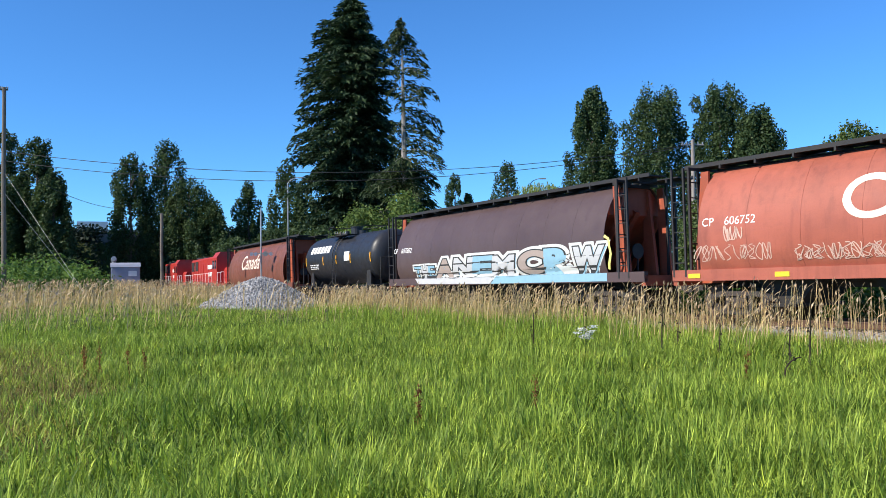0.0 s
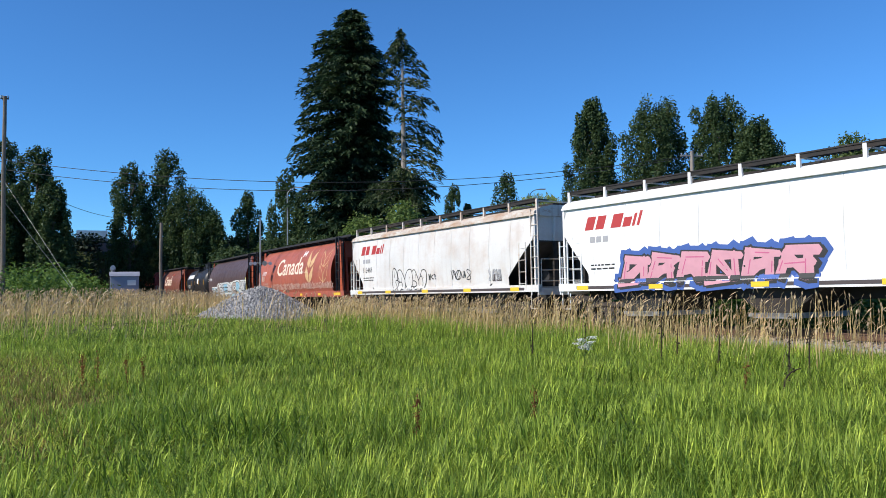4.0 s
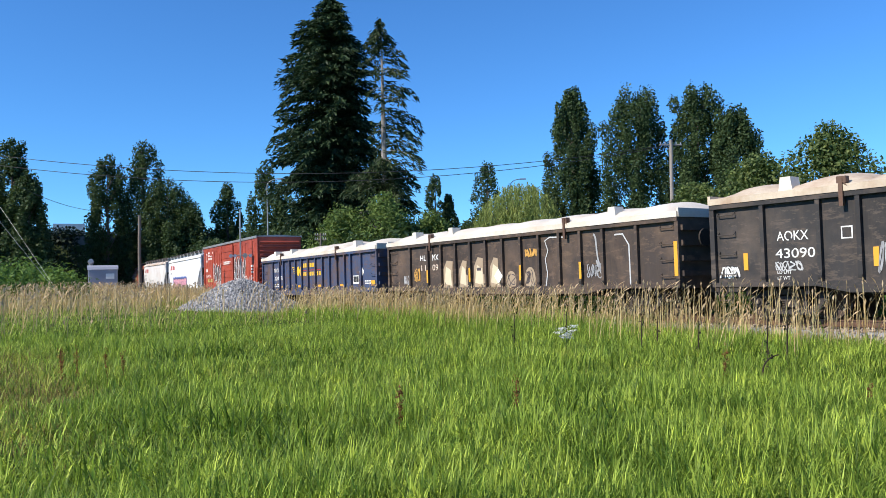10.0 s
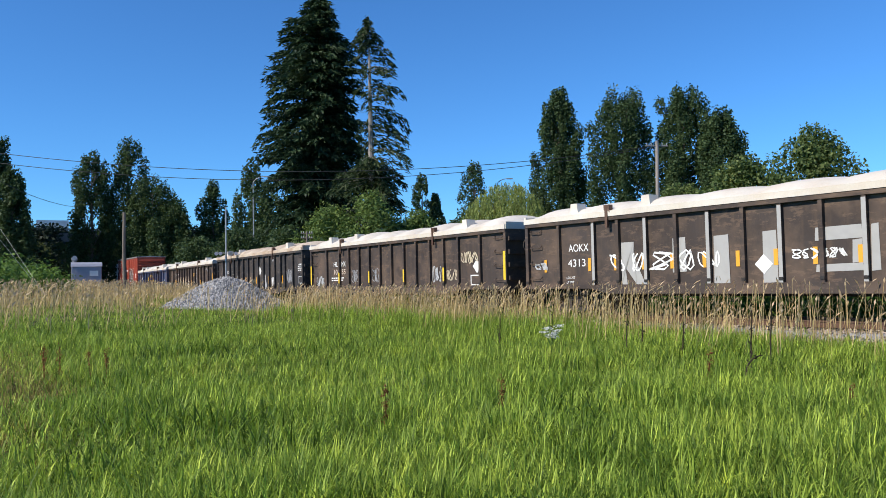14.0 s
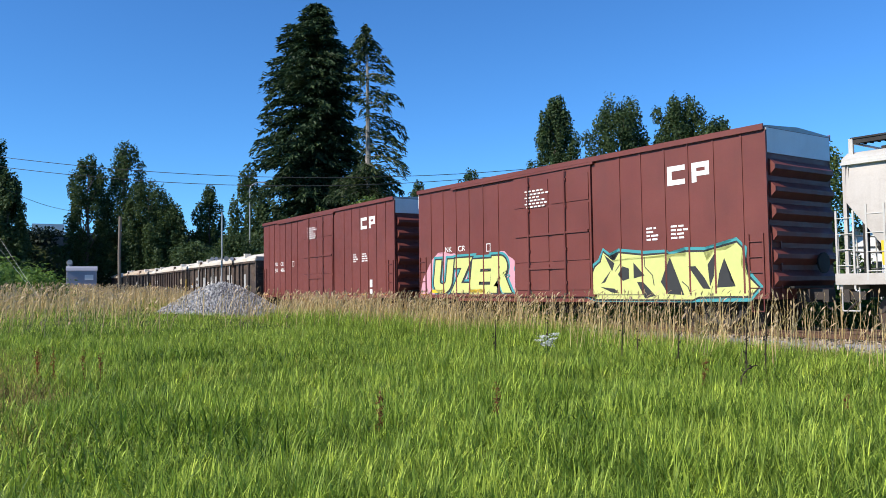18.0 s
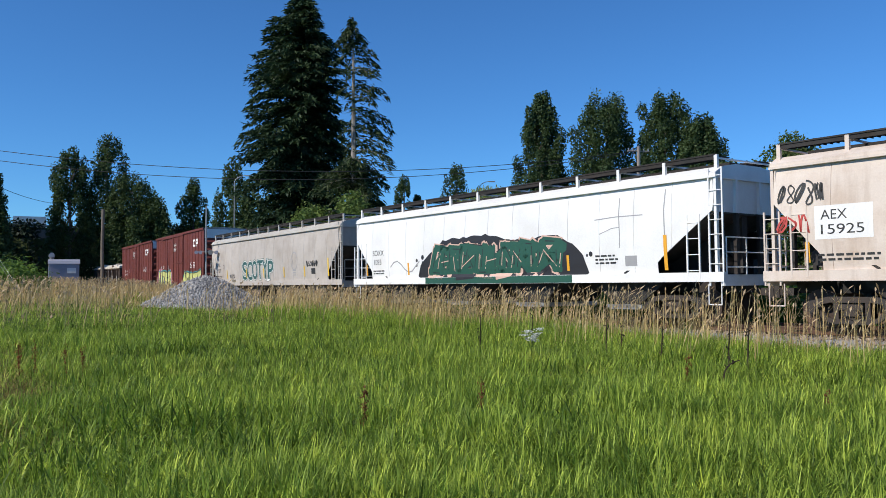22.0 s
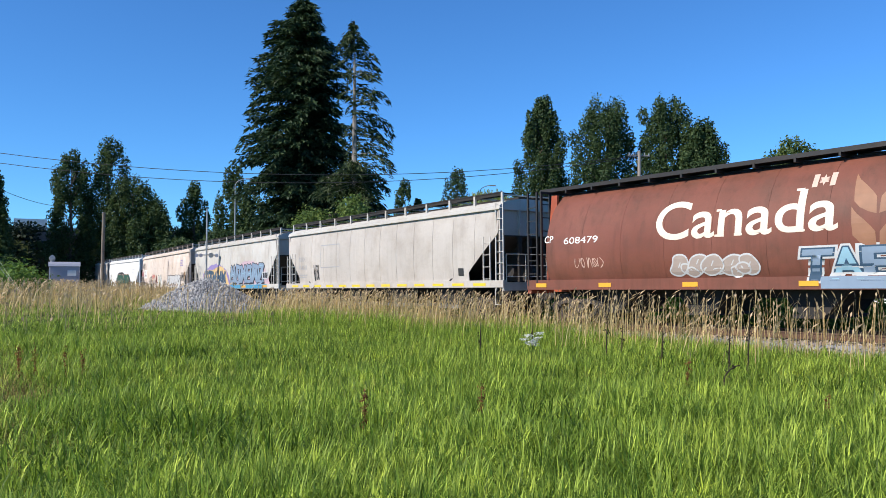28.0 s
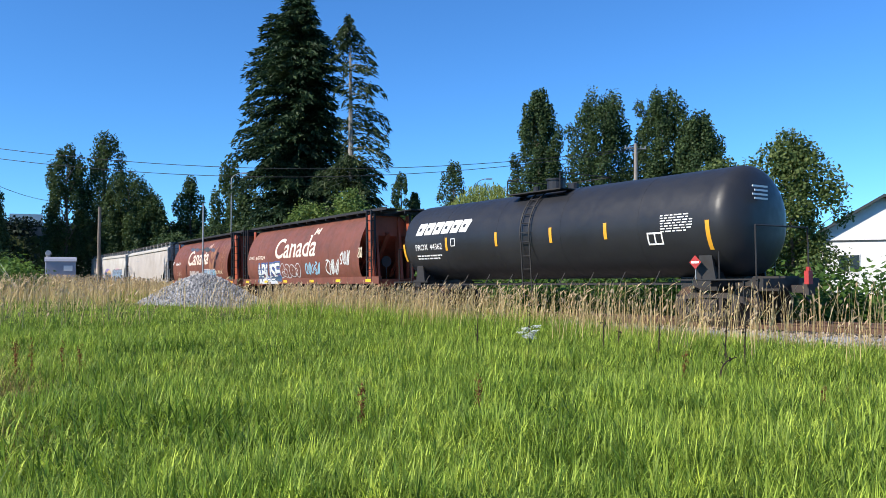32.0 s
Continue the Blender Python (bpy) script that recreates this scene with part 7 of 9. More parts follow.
s = join(covered_hopper(lb(16), M["grey"], M["under"], M["pale"], 17, 1.0, 1.35, opened=True), "dirty light grey covered hopper car with teal and white sprayed letters")
s.text("SOXX", 1.30, 2.42, 0.25, BLK)
s.text("121927", 1.30, 2.02, 0.25, BLK)
s.small_print(1.30, 1.75, 1.2, 2, BLK, RND)
s.piece("SCOTYP", 6.55, 11.7, 1.50, 2.62, [M["g_teal2"]], M["g_pale"], M["g_green"], 161, 0.025, 0.05, 0.075, 0.0)
s.tag(4.1, 5.1, 1.6, 1.9, BLK, 6, 0.018, 162)
s.strokes([([(14.74 + 0.42 * math.cos(a), 2.45 + 0.48 * math.sin(a)) for a in np.linspace(0, 6.4, 18)], 0.05), ([(14.5, 1.95), (14.98, 1.95)], 0.06), ([(14.52, 1.82), (14.96, 1.82)], 0.06), ([(14.6, 1.7), (14.88, 1.7)], 0.05), ([(14.6, 2.0), (14.5, 2.5), (14.7, 2.25), (14.9, 2.5), (14.85, 2.0)], 0.035)], M["g_grey"], "graffiti_stroke")
s.tag(16.35, 17.75, 2.1, 2.42, BLK, 6, 0.045, 163)
s.bars([(16.95, 1.72, 0.5, 0.3)], BLK, "notice_plate")
s.bars([(2.8, 2.25, 0.22, 0.25)], BLK, "notice_plate")
s.bars([(2.82, 2.27, 0.18, 0.21)], M["grey"], "notice_plate", 0.010)
reflectors(s, (1.12, 3.6, 7.3, 10.2, 13.3, 16.1), 1.6, 0.11, 0.55, M["yellow"], 0.014)
reflectors(s, (19.0,), 1.6, 0.12, 0.9, M["yellow"])

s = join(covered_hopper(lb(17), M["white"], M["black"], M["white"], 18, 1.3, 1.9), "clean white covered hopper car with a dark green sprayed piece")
s.text("SOXX", 1.75, 2.42, 0.25, BLK)
s.text("1093", 1.85, 2.02, 0.25, BLK)
s.small_print(1.75, 1.72, 1.1, 2, BLK, RND)
s.cloud(5.3, 14.9, 1.42, 2.98, M["g_black"], 172, 0.0025)
s.polys([[(5.9, 1.17), (14.2, 1.17), (14.2, 1.41), (5.9, 1.41)]], M["g_green"], "graffiti_fill", 0.004)
s.burner(6.3, 13.6, 1.44, 2.72, 7, M["g_green"], M["g_faint"], M["g_black"], 171)
s.burner(6.6, 13.9, 1.44, 2.60, 5, M["g_green"], M["g_black"], M["g_faint"], 173)
for k in range(14):
    d, z, r = 5.6 + 0.25 * RND.uniform(-2, 2), RND.uniform(1.5, 2.5), RND.uniform(0.04, 0.11)
    if k > 7:
        d += 9.0
    s.polys([[(d + r * math.cos(a), z + r * math.sin(a)) for a in np.linspace(0, 6.28, 9)[:-1]]], M["g_black"], "graffiti_dot", 0.004)
s.strokes([([(3.2 + 0.28 * k, 1.9 + 0.25 * math.sin(k * 0.9)) for k in range(9)], 0.05)], M["g_grey"], "graffiti_stroke")
s.strokes([([(15.2, 3.1), (16.0, 3.14), (17.1, 3.13)], 0.03), ([(16.2, 3.7), (16.18, 3.2), (16.22, 2.6), (16.2, 2.2)], 0.035), ([(15.4, 2.65), (15.9, 2.8), (16.2, 2.82)], 0.025), ([(17.9, 3.8), (17.86, 3.2), (17.9, 2.4)], 0.04)], M["g_grey"], "scrape", 0.004)
s.bars([(16.4, 1.65, 0.45, 0.3)], M["g_grey"], "notice_plate")
s.small_print(15.2, 1.95, 0.9, 3, BLK, RND)
reflectors(s, (1.2, 4.6, 8.0, 14.0), 1.55, 0.11, 0.5, M["amber"])
reflectors(s, (17.9,), 1.5, 0.12, 1.0, M["amber"])

s = join(covered_hopper(lb(18), M["cream"], M["under"], M["cream"], 19, 1.2, 1.7), "dusty cream covered hopper car with rust streaks and black scrawls")
s.bars([(1.35, 2.15, 1.35, 0.80)], M["white"], "painted_patch", 0.003)
s.text("AEX", 1.5, 2.62, 0.24, BLK, wide=0.62)
s.text("15925", 1.5, 2.27, 0.24, BLK, wide=1.0)
s.small_print(1.4, 1.75, 1.7, 2, BLK, RND)
s.tag(0.4, 1.6, 3.0, 3.6, BLK, 5, 0.04, 181)
s.tag(0.4, 1.2, 2.3, 2.8, M["g_red"], 3, 0.05, 182)
s.tag(3.6, 5.0, 1.7, 2.3, BLK, 4, 0.04, 183)
s.tag(5.2, 6.2, 2.0, 2.5, M["g_red"], 3, 0.05, 184)
s.polys([[(6.9 + 0.28 * math.cos(a), 2.05 + 0.34 * math.sin(a)) for a in np.linspace(0, 6.28, 13)[:-1]]], M["boxbrown"], "graffiti_fill")
s.bubbles(7.6, 9.2, 1.45, 2.4, 3, M["g_pale"], BLK, 185)
s.strokes([([(8.0, 1.5), (8.2, 2.1), (8.35, 1.5)], 0.05)], M["g_yellow"], "graffiti_stroke", 0.016)
s.burner(11.4, 16.2, 1.44, 2.25, 5, M["g_chrome"], M["g_dark"], M["g_pale"], 186)
s.polys([[(12.2, 1.18), (16.3, 1.18), (16.2, 1.41), (12.4, 1.41)]], M["g_chrome"], "graffiti_fill", 0.004)
s.tag(3.4, 7.2, 1.5, 2.0, M["g_dark"], 9, 0.03, 189)
s.tag(16.6, 18.3, 1.9, 2.5, M["g_dark"], 6, 0.035, 190)
for d, z in ((8.6, 2.95), (9.9, 3.0), (11.6, 3.1), (12.6, 3.55), (13.4, 2.9), (14.9, 3.3), (15.7, 2.8), (16.9, 3.1), (6.2, 3.0), (4.4, 3.2)):
    s.polys([[(d, z), (d + 0.07, z + 0.01), (d + 0.06, z - 0.05), (d + 0.045, z - 0.22), (d + 0.03, z - 0.06), (d + 0.01, z - 0.05)]], M["g_dark"], "rust_spot", 0.004)
s.tag(9.6, 11.0, 1.5, 1.9, BLK, 5, 0.03, 187)
s.tag(16.2, 17.4, 1.7, 2.3, BLK, 4, 0.05, 188)
s.bars([(16.2 + 0.0, 3.35 - k * 0.13, 0.7 + 0.3 * (k % 2), 0.06) for k in range(4)], M["g_purple"], "marking")
s.bars([(17.6, 1.6, 0.5, 0.3)], BLK, "notice_plate")
reflectors(s, (1.15, 5.0, 9.0, 12.6), 1.6, 0.11, 0.5, M["amber"])
reflectors(s, (17.6,), 1.9, 0.12, 0.6, M["amber"])

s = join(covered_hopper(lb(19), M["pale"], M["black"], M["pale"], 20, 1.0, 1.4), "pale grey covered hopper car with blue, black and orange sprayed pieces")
s.text("CEFX", 1.1, 2.55, 0.25, M["g_grey"])
s.text("10294", 1.1, 2.15, 0.25, M["g_grey"])
s.cloud(2.0, 8.4, 1.42, 2.85, M["g_purple"], 193, 0.0030)
s.cloud(2.2, 8.1, 1.42, 2.62, M["g_peach"], 194, 0.0036)
s.burner(2.5, 7.6, 1.44, 2.42, 5, M["g_navy"], M["g_peach"], M["g_slate"], 191)
s.cloud(8.2, 15.6, 1.42, 2.85, M["g_haze"], 195, 0.0030)
s.burner(8.5, 14.7, 1.40, 2.72, 6, M["g_slate"], M["g_black"], M["g_sky"], 192)
s.polys([[(1.9, 1.17), (8.3, 1.17), (8.1, 1.41), (1.9, 1.41)]], M["g_navy"], "graffiti_fill", 0.004)
s.polys([[(8.35, 1.17), (15.3, 1.17), (15.3, 1.40), (8.35, 1.40)]], M["g_blue2"], "graffiti_fill", 0.004)
s.bars([(14.55, 1.72, 0.85, 0.42)], M["g_chrome"], "notice_plate", 0.03)
s.bars([(14.66, 1.78, 0.28, 0.30), (15.02, 1.78, 0.28, 0.30)], M["g_black"], "notice_plate", 0.033)
reflectors(s, (0.8, 3.8, 7.6, 11.2, 14.9), 1.22, 0.8, 0.13, M["amber"])

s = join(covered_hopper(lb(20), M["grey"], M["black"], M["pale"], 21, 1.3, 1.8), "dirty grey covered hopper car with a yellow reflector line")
s.text("FURX", 1.6, 2.55, 0.25, M["g_grey"])
s.text("854031", 1.6, 2.12, 0.25, M["g_grey"])
s.small_print(1.6, 1.82, 1.2, 2, M["g_grey"], RND)
s.strokes([([(4.2, 2.9), (4.2, 3.3), (6.2, 3.3), (6.2, 2.2), (4.2, 2.2), (4.2, 2.9)], 0.05)], M["g_grey"], "graffiti_stroke")
s.tag(3.4, 4.0, 1.5, 2.4, BLK, 2, 0.05, 201)
s.bars([(16.0, 1.6, 0.35, 0.3)], BLK, "notice_plate")
s.bars([(0.8 + k * 1.35, 1.22, 0.75, 0.10) for k in range(13)], M["yellow"], "reflector_line")

s = join(grain_hopper(lb(21), M["brownred"], M["endred"], 22), "brown-red cylindrical grain hopper with cream wordmark, faded wheat emblems")
s.text("CP", 0.97, 2.62, 0.24, LET)
s.text("608479", 1.86, 2.55, 0.22, LET, wide=1.45)
country_mark(s, 5.5, 2.50, 1.10, 5.3, CRM, M["g_faint"])
wheat_mark(s, 11.0, 2.0, 1.75, True, M["wheat_faded"])
wheat_mark(s, 13.4, 2.0, 1.75, False, M["wheat_faded"])
s.bubbles(6.1, 8.7, 1.45, 2.05, 5, M["g_taupe"], M["g_chrome"], 211)
s.piece("TAER", 9.85, 12.8, 1.32, 2.05, [M["g_slate"], M["g_sky"]], M["g_navy"], M["g_chrome"], 212, 0.03, 0.04, 0.09)
s.polys([[(10.3, 1.10), (12.8, 1.10), (12.8, 1.39), (10.3, 1.39)]], M["g_slate"], "graffiti_fill", 0.004)
s.tag(2.3, 3.6, 1.75, 2.1, M["g_faint"], 5, 0.02, 213)
s.tag(12.6, 14.2, 1.75, 2.0, M["g_cream"], 5, 0.03, 214)
reflectors(s, (0.7, 3.5, 6.6, 10.0, 13.2, 15.9), 1.16, 0.5, 0.13, M["amber"])

s = join(grain_hopper(lb(22), M["brownred"], M["endred"], 23), "brown-red cylindrical grain hopper with white and blue graffiti")
s.text("CPWX", 1.35, 2.52, 0.2, CRM, wide=0.85)
s.text("607009", 2.45, 2.50, 0.22, CRM, wide=1.4)
country_mark(s, 5.25, 2.52, 1.12, 5.35, CRM, CRM)
s.piece("ABUSE", 2.65, 6.0, 1.30, 2.25, [M["g_pale"]], M["g_navy"], M["g_blue"], 221, 0.03, 0.045, 0.085, lean=0.12)
s.polys([[(2.65, 1.10), (5.6, 1.10), (5.6, 1.39), (2.65, 1.39)]], M["g_chrome"], "graffiti_fill", 0.004)
s.bubbles(6.0, 8.8, 1.45, 2.2, 4, M["brownred"], M["g_chrome"], 222)
s.tag(9.4, 11.2, 1.55, 2.2, M["g_sky"], 5, 0.07, 223)
s.tag(11.9, 13.3, 1.4, 2.4, M["g_pale"], 3, 0.06, 224)
s.tag(13.4, 14.4, 1.9, 2.7, M["g_pale"], 4, 0.05, 225)
s.tag(15.2, 15.6, 2.2, 2.8, M["g_cream"], 2, 0.04, 226)
reflectors(s, (0.8, 3.8, 6.6, 10.0, 13.0, 16.0), 1.16, 0.5, 0.13, M["yellow"])

s = join(tank_car(lb(23), 16.1, 1.55, 2.76, 24), "long satin black tank car with amber reflectors, last in train")
for i in range(6):
    d, z, sl = 1.95 + i * 0.58, 3.02, 0.17
    s.polys([[(d, z), (d + 0.46, z), (d + 0.52 + sl, z + 0.40), (d + 0.46 + sl, z + 0.48), (d + sl, z + 0.48)]], LET, "marking", label="white slanted block")
    s.polys([[(d + 0.19, z + 0.17), (d + 0.34, z + 0.17), (d + 0.39, z + 0.30), (d + 0.24, z + 0.30)]], M["tank"], "marking", 0.009)
s.text("PROX", 1.95, 2.42, 0.24, LET)
s.text("44362", 2.95, 2.42, 0.24, LET)
s.small_print(1.95, 2.16, 1.9, 2, LET, RND)
for d, z0, z1 in ((1.05, 2.0, 2.7), (4.0, 2.35, 2.85), (7.0, 2.4, 2.9), (9.8, 2.4, 2.9), (12.2, 2.4, 2.9), (15.85, 1.95, 2.75)):
    s.bars([(d, z0, 0.13, z1 - z0)], M["amber"], "reflector", 0.010)
s.bars([(4.35, 2.5, 0.28, 0.3)], LET, "notice_plate", 0.008)
s.bars([(4.38, 2.53, 0.22, 0.24)], M["tank"], "notice_plate", 0.011)
s.small_print(14.35, 2.95, 1.1, 7, LET, RND, 0.075, 0.032)
s.bars([(13.85, 2.15, 0.55, 0.36)], LET, "notice_plate", 0.008)
s.bars([(13.90, 2.2, 0.2, 0.26), (14.15, 2.2, 0.2, 0.26)], M["tank"], "notice_plate", 0.011)
tank_end = TRAIN[-1]
bm = bmesh.new()
x = -lb(23) / 2 + 1.95
box(bm, x - 0.015, x + 0.015, 1.42, 1.46, 1.15, 1.55)
part("placard_post", bm, M["galv"], tank_end)
bm = bmesh.new()
prism(bm, [(x - 0.19, 1.62), (x, 1.43), (x + 0.19, 1.62), (x, 1.81)], 1.46, 1.475)
part("placard", bm, M["redletter"], tank_end, "red diamond placard")
bm = bmesh.new()
box(bm, x - 0.12, x + 0.12, 1.475, 1.480, 1.59, 1.65)
part("placard_bar", bm, LET, tank_end)
bm = bmesh.new()
xe = -lb(23) / 2
box(bm, xe - 0.62, xe - 0.50, 0.10, 0.30, 1.0, 1.35)
rod(bm, (xe - 0.56, 0.2, 1.35), (xe - 0.56, 0.2, 1.45), 0.06, 8)
part("end_marker", bm, M["redletter"], tank_end, "red end-of-train marker")
bm = bmesh.new()
for k in range(4):
    box(bm, xe + 0.52, xe + 0.535, 0.2, 0.9 - 0.1 * (k % 2), 3.6 - k * 0.11, 3.65 - k * 0.11)
part("end_lettering", bm, LET, tank_end)


# ---------------------------------------------------------------- plants
def leaf_quads(centres, normals, sizes, aspect, rng):
    """A kite of four corners for each centre, tilted at random round its normal."""
    n = len(centres)
    a = rng.normal(size=(n, 3))
    a -= (a * normals).sum(1, keepdims=True) * normals
    a /= np.linalg.norm(a, axis=1, keepdims=True) + 1e-9
    b = np.cross(normals, a)
    L, W = sizes[:, None], (sizes * aspect)[:, None]
    v = np.stack([centres - a * L, centres + b * W - a * L * 0.1, centres + a * L, centres - b * W - a * L * 0.1], 1)
    return v.reshape(-1, 3), np.arange(4 * n).reshape(-1, 4)


def crown_mesh(name, clumps, per, spread, size, aspect, material, rng, droop=0.0, up=0.5):
    """clumps (n, 3): each becomes a spray of leaves."""
    c = np.repeat(clumps, per, 0)
    off = np.clip(rng.normal(size=c.shape), -1.9, 1.9) * spread
    off[:, 2] -= droop * np.abs(rng.normal(size=len(c)))
    p = c + off
    out = off / (np.abs(spread) + 1e-6)
    nrm = rng.normal(size=c.shape) * 0.8 + out * 0.55 + np.array([0, 0, up])
    nrm /= np.linalg.norm(nrm, axis=1, keepdims=True)
    s = size * rng.uniform(0.6, 1.4, len(p))
    v, f = leaf_quads(p, nrm, s, aspect, rng)
    return fast_mesh(name, v, f, material)


def limb_mesh(segments, material):
    bm = bmesh.new()
    for p, q, r0, r1 in segments:
        rod(bm, p, q, r0, 7, r1)
    return mesh_of(bm, "trunk", material, clean=False)


SHAPES = {
    "spire": ([0, 0.12, 0.3, 0.55, 0.75, 0.9, 1.0], [0.85, 1.05, 1.05, 0.95, 0.80, 0.58, 0.25]),
    "dome": ([0, 0.1, 0.3, 0.55, 0.8, 0.93, 1.0], [0.85, 1.0, 1.05, 1.05, 0.92, 0.70, 0.42]),
    "round": ([0, 0.15, 0.35, 0.6, 0.85, 1.0], [0.55, 0.9, 1.0, 0.98, 0.72, 0.3]),
}


def crown_clumps(height, width, base, seed, shape, count, rng, lean):
    """Centres and radii of the leafy clumps that the boughs of a tree carry, with the boughs' feet."""
    zs, rs = SHAPES[shape]
    out = []
    for i in range(count):
        u = (i + rng.uniform(0, 1)) / count
        z = height * (base + (0.97 - base) * u ** 0.92)
        a = i * 2.39996 + rng.uniform(-0.5, 0.5)
        reach = width / 2 * float(np.interp(u, zs, rs)) * (1 + 0.09 * math.sin(2 * a + seed) + 0.08 * math.sin(3 * a + 7 * u + 2 * seed))
        rh = width * rng.uniform(0.10, 0.185) * (1.0 if shape == "round" else 1.0 - 0.35 * u)
        rv = rh * (rng.uniform(0.8, 1.3) if shape == "round" else rng.uniform(1.5, 2.6))
        r = max(0.0, reach - 0.7 * rh) * rng.uniform(0.15, 1.0) ** 0.6
        out.append((r * math.cos(a) + lean * u * u, r * math.sin(a), z - rv * 0.35, rh, rv))
    return np.array(out)


def tree(x, y, height, width, kind, mat, seed, label, base=0.08, clumps=70, leaves=300, leaf=0.12, lean=0.0, bark="bark", shape="spire"):
    """Broadleaf tree: a tapered trunk, boughs, and an upright clump of leaves on each bough."""
    rng = np.random.default_rng(seed)
    t = thing(kind, pose(x, y, ground_z(x, y) - 0.1), label, "tree")
    r = height * 0.014
    pts = [Vector((lean * (k / 6) ** 2, 0.15 * math.sin(k * 1.7 + seed), height * 0.92 * k / 6)) for k in range(7)]
    segs = [(pts[k], pts[k + 1], r * (1 - k / 6.6), r * (1 - (k + 1) / 6.6)) for k in range(6)]
    c = crown_clumps(height, width, base, seed, shape, clumps, rng, lean)
    for cx, cy, cz, rh, rv in c[::2]:
        drop = math.hypot(cx, cy) * (0.6 if shape == "round" else 1.3)
        segs.append((Vector((0, 0, max(height * 0.05, cz - drop))), Vector((cx, cy, cz + rv * 0.5)), r * 0.28, r * 0.05))
    share("trunk", limb_mesh(segs, M[bark]), t)
    size = (c[:, 3] ** 2 * c[:, 4]) ** (1 / 3)
    num = np.maximum(40, leaves * (size / size.mean()) ** 2).astype(int)
    k = np.repeat(np.arange(len(c)), num)
    d = rng.normal(size=(len(k), 3))
    d /= np.linalg.norm(d, axis=1, keepdims=True)
    rad = rng.uniform(0.15, 1, len(k)) ** 0.5 * (1 + 0.10 * rng.normal(size=len(k)))
    p = c[k, :3] + d * rad[:, None] * np.stack([c[k, 3], c[k, 3], c[k, 4]], 1)
    p[:, 2] = np.maximum(p[:, 2], 0.15)
    nrm = d * 0.6 + rng.normal(size=p.shape) * 0.7 + np.array([0, 0, 0.35])
    nrm /= np.linalg.norm(nrm, axis=1, keepdims=True)
    v, f = leaf_quads(p, nrm, leaf * rng.uniform(0.6, 1.4, len(p)), 0.62, rng)
    share("crown", fast_mesh("crown", v, f, M[mat]), t)
    return t


def needle_kites(c, d, rng, long, wide):
    n = len(c)
    d = d / np.linalg.norm(d, axis=1, keepdims=True)
    w = np.cross(d, rng.normal(size=(n, 3)))
    w /= np.linalg.norm(w, axis=1, keepdims=True)
    L, W = rng.uniform(*long, n)[:, None], rng.uniform(*wide, n)[:, None]
    return np.stack([c - d * L * 0.5, c + w * W, c + d * L, c - w * W], 1).reshape(-1, 3)


def bough(z, a, ln, rise, fall, per, rng, hang):
    """Needle tufts on one bough that leaves the trunk at height z towards a: (places, directions)."""
    steps = max(3, int(ln / 0.36))
    q = np.repeat((np.arange(steps) + 0.6) / steps, per)
    n = len(q)
    fan = ln * 0.20 * (1.15 - q) ** 0.8 + 0.10
    side = rng.normal(size=n) * fan * 0.6
    out = ln * q + 0.35 * np.abs(side) + rng.normal(size=n) * 0.10
    up = z + ln * (rise * q - fall * q * q) - np.abs(side) * 0.22 - hang * np.abs(rng.normal(size=n)) + 0.10 * rng.normal(size=n)
    ca, sa = math.cos(a), math.sin(a)
    c = np.stack([ca * out - sa * side, sa * out + ca * side, up], 1)
    slope = rise - 2 * fall * q
    d = np.stack([ca - sa * np.sign(side) * 0.6, sa + ca * np.sign(side) * 0.6, slope - hang * 0.9], 1) + rng.normal(size=(n, 3)) * 0.38
    return c, d


def fir(x, y, height, width, seed, label, boughs=760, per=11):
    """Tall dense fir: many boughs that rise, then droop, over an uneven outline."""
    rng = np.random.default_rng(seed)
    t = thing("conifer_tree", pose(x, y, ground_z(x, y) - 0.1), label, "tree")
    segs = [((0, 0, 0), (0, 0, height * 0.5), height * 0.014, height * 0.009), ((0, 0, height * 0.5), (0, 0, height * 0.985), height * 0.009, 0.02)]
    cs, ds = [], []
    for i in range(boughs):
        f = ((i + rng.uniform(0, 1)) / boughs) ** 1.08
        a = rng.uniform(0, 2 * math.pi)
        env = np.interp(f, [0, 0.1, 0.4, 0.58, 0.70, 0.78, 0.85, 0.91, 0.96, 1.0], [0.86, 0.95, 1.0, 1.02, 1.0, 0.94, 0.74, 0.50, 0.34, 0.10])
        lump = 1 + 0.08 * math.sin(2 * a + 9 * f + seed) + 0.10 * math.sin(3 * a - 23 * f) + 0.10 * math.sin(a + 47 * f)
        ln = width / 2 * env * lump * (1 - 0.16 * math.cos(a)) * rng.uniform(0.66, 1.06)
        z = height * (0.03 + 0.945 * f)
        rise = 0.30 + 0.55 * max(0.0, f - 0.55) + rng.normal() * 0.10
        c, d = bough(z, a, ln, rise, 0.46, per, rng, 0.20)
        cs.append(c), ds.append(d)
        segs.append(((0, 0, z), (math.cos(a) * ln * 0.6, math.sin(a) * ln * 0.6, z + ln * 0.04), 0.05, 0.015))
    share("trunk", limb_mesh(segs, M["bark"]), t)
    v = needle_kites(np.concatenate(cs), np.concatenate(ds), rng, (0.26, 0.60), (0.05, 0.125))
    share("needles", fast_mesh("needles", v, np.arange(len(v)).reshape(-1, 4), M["fir"]), t)


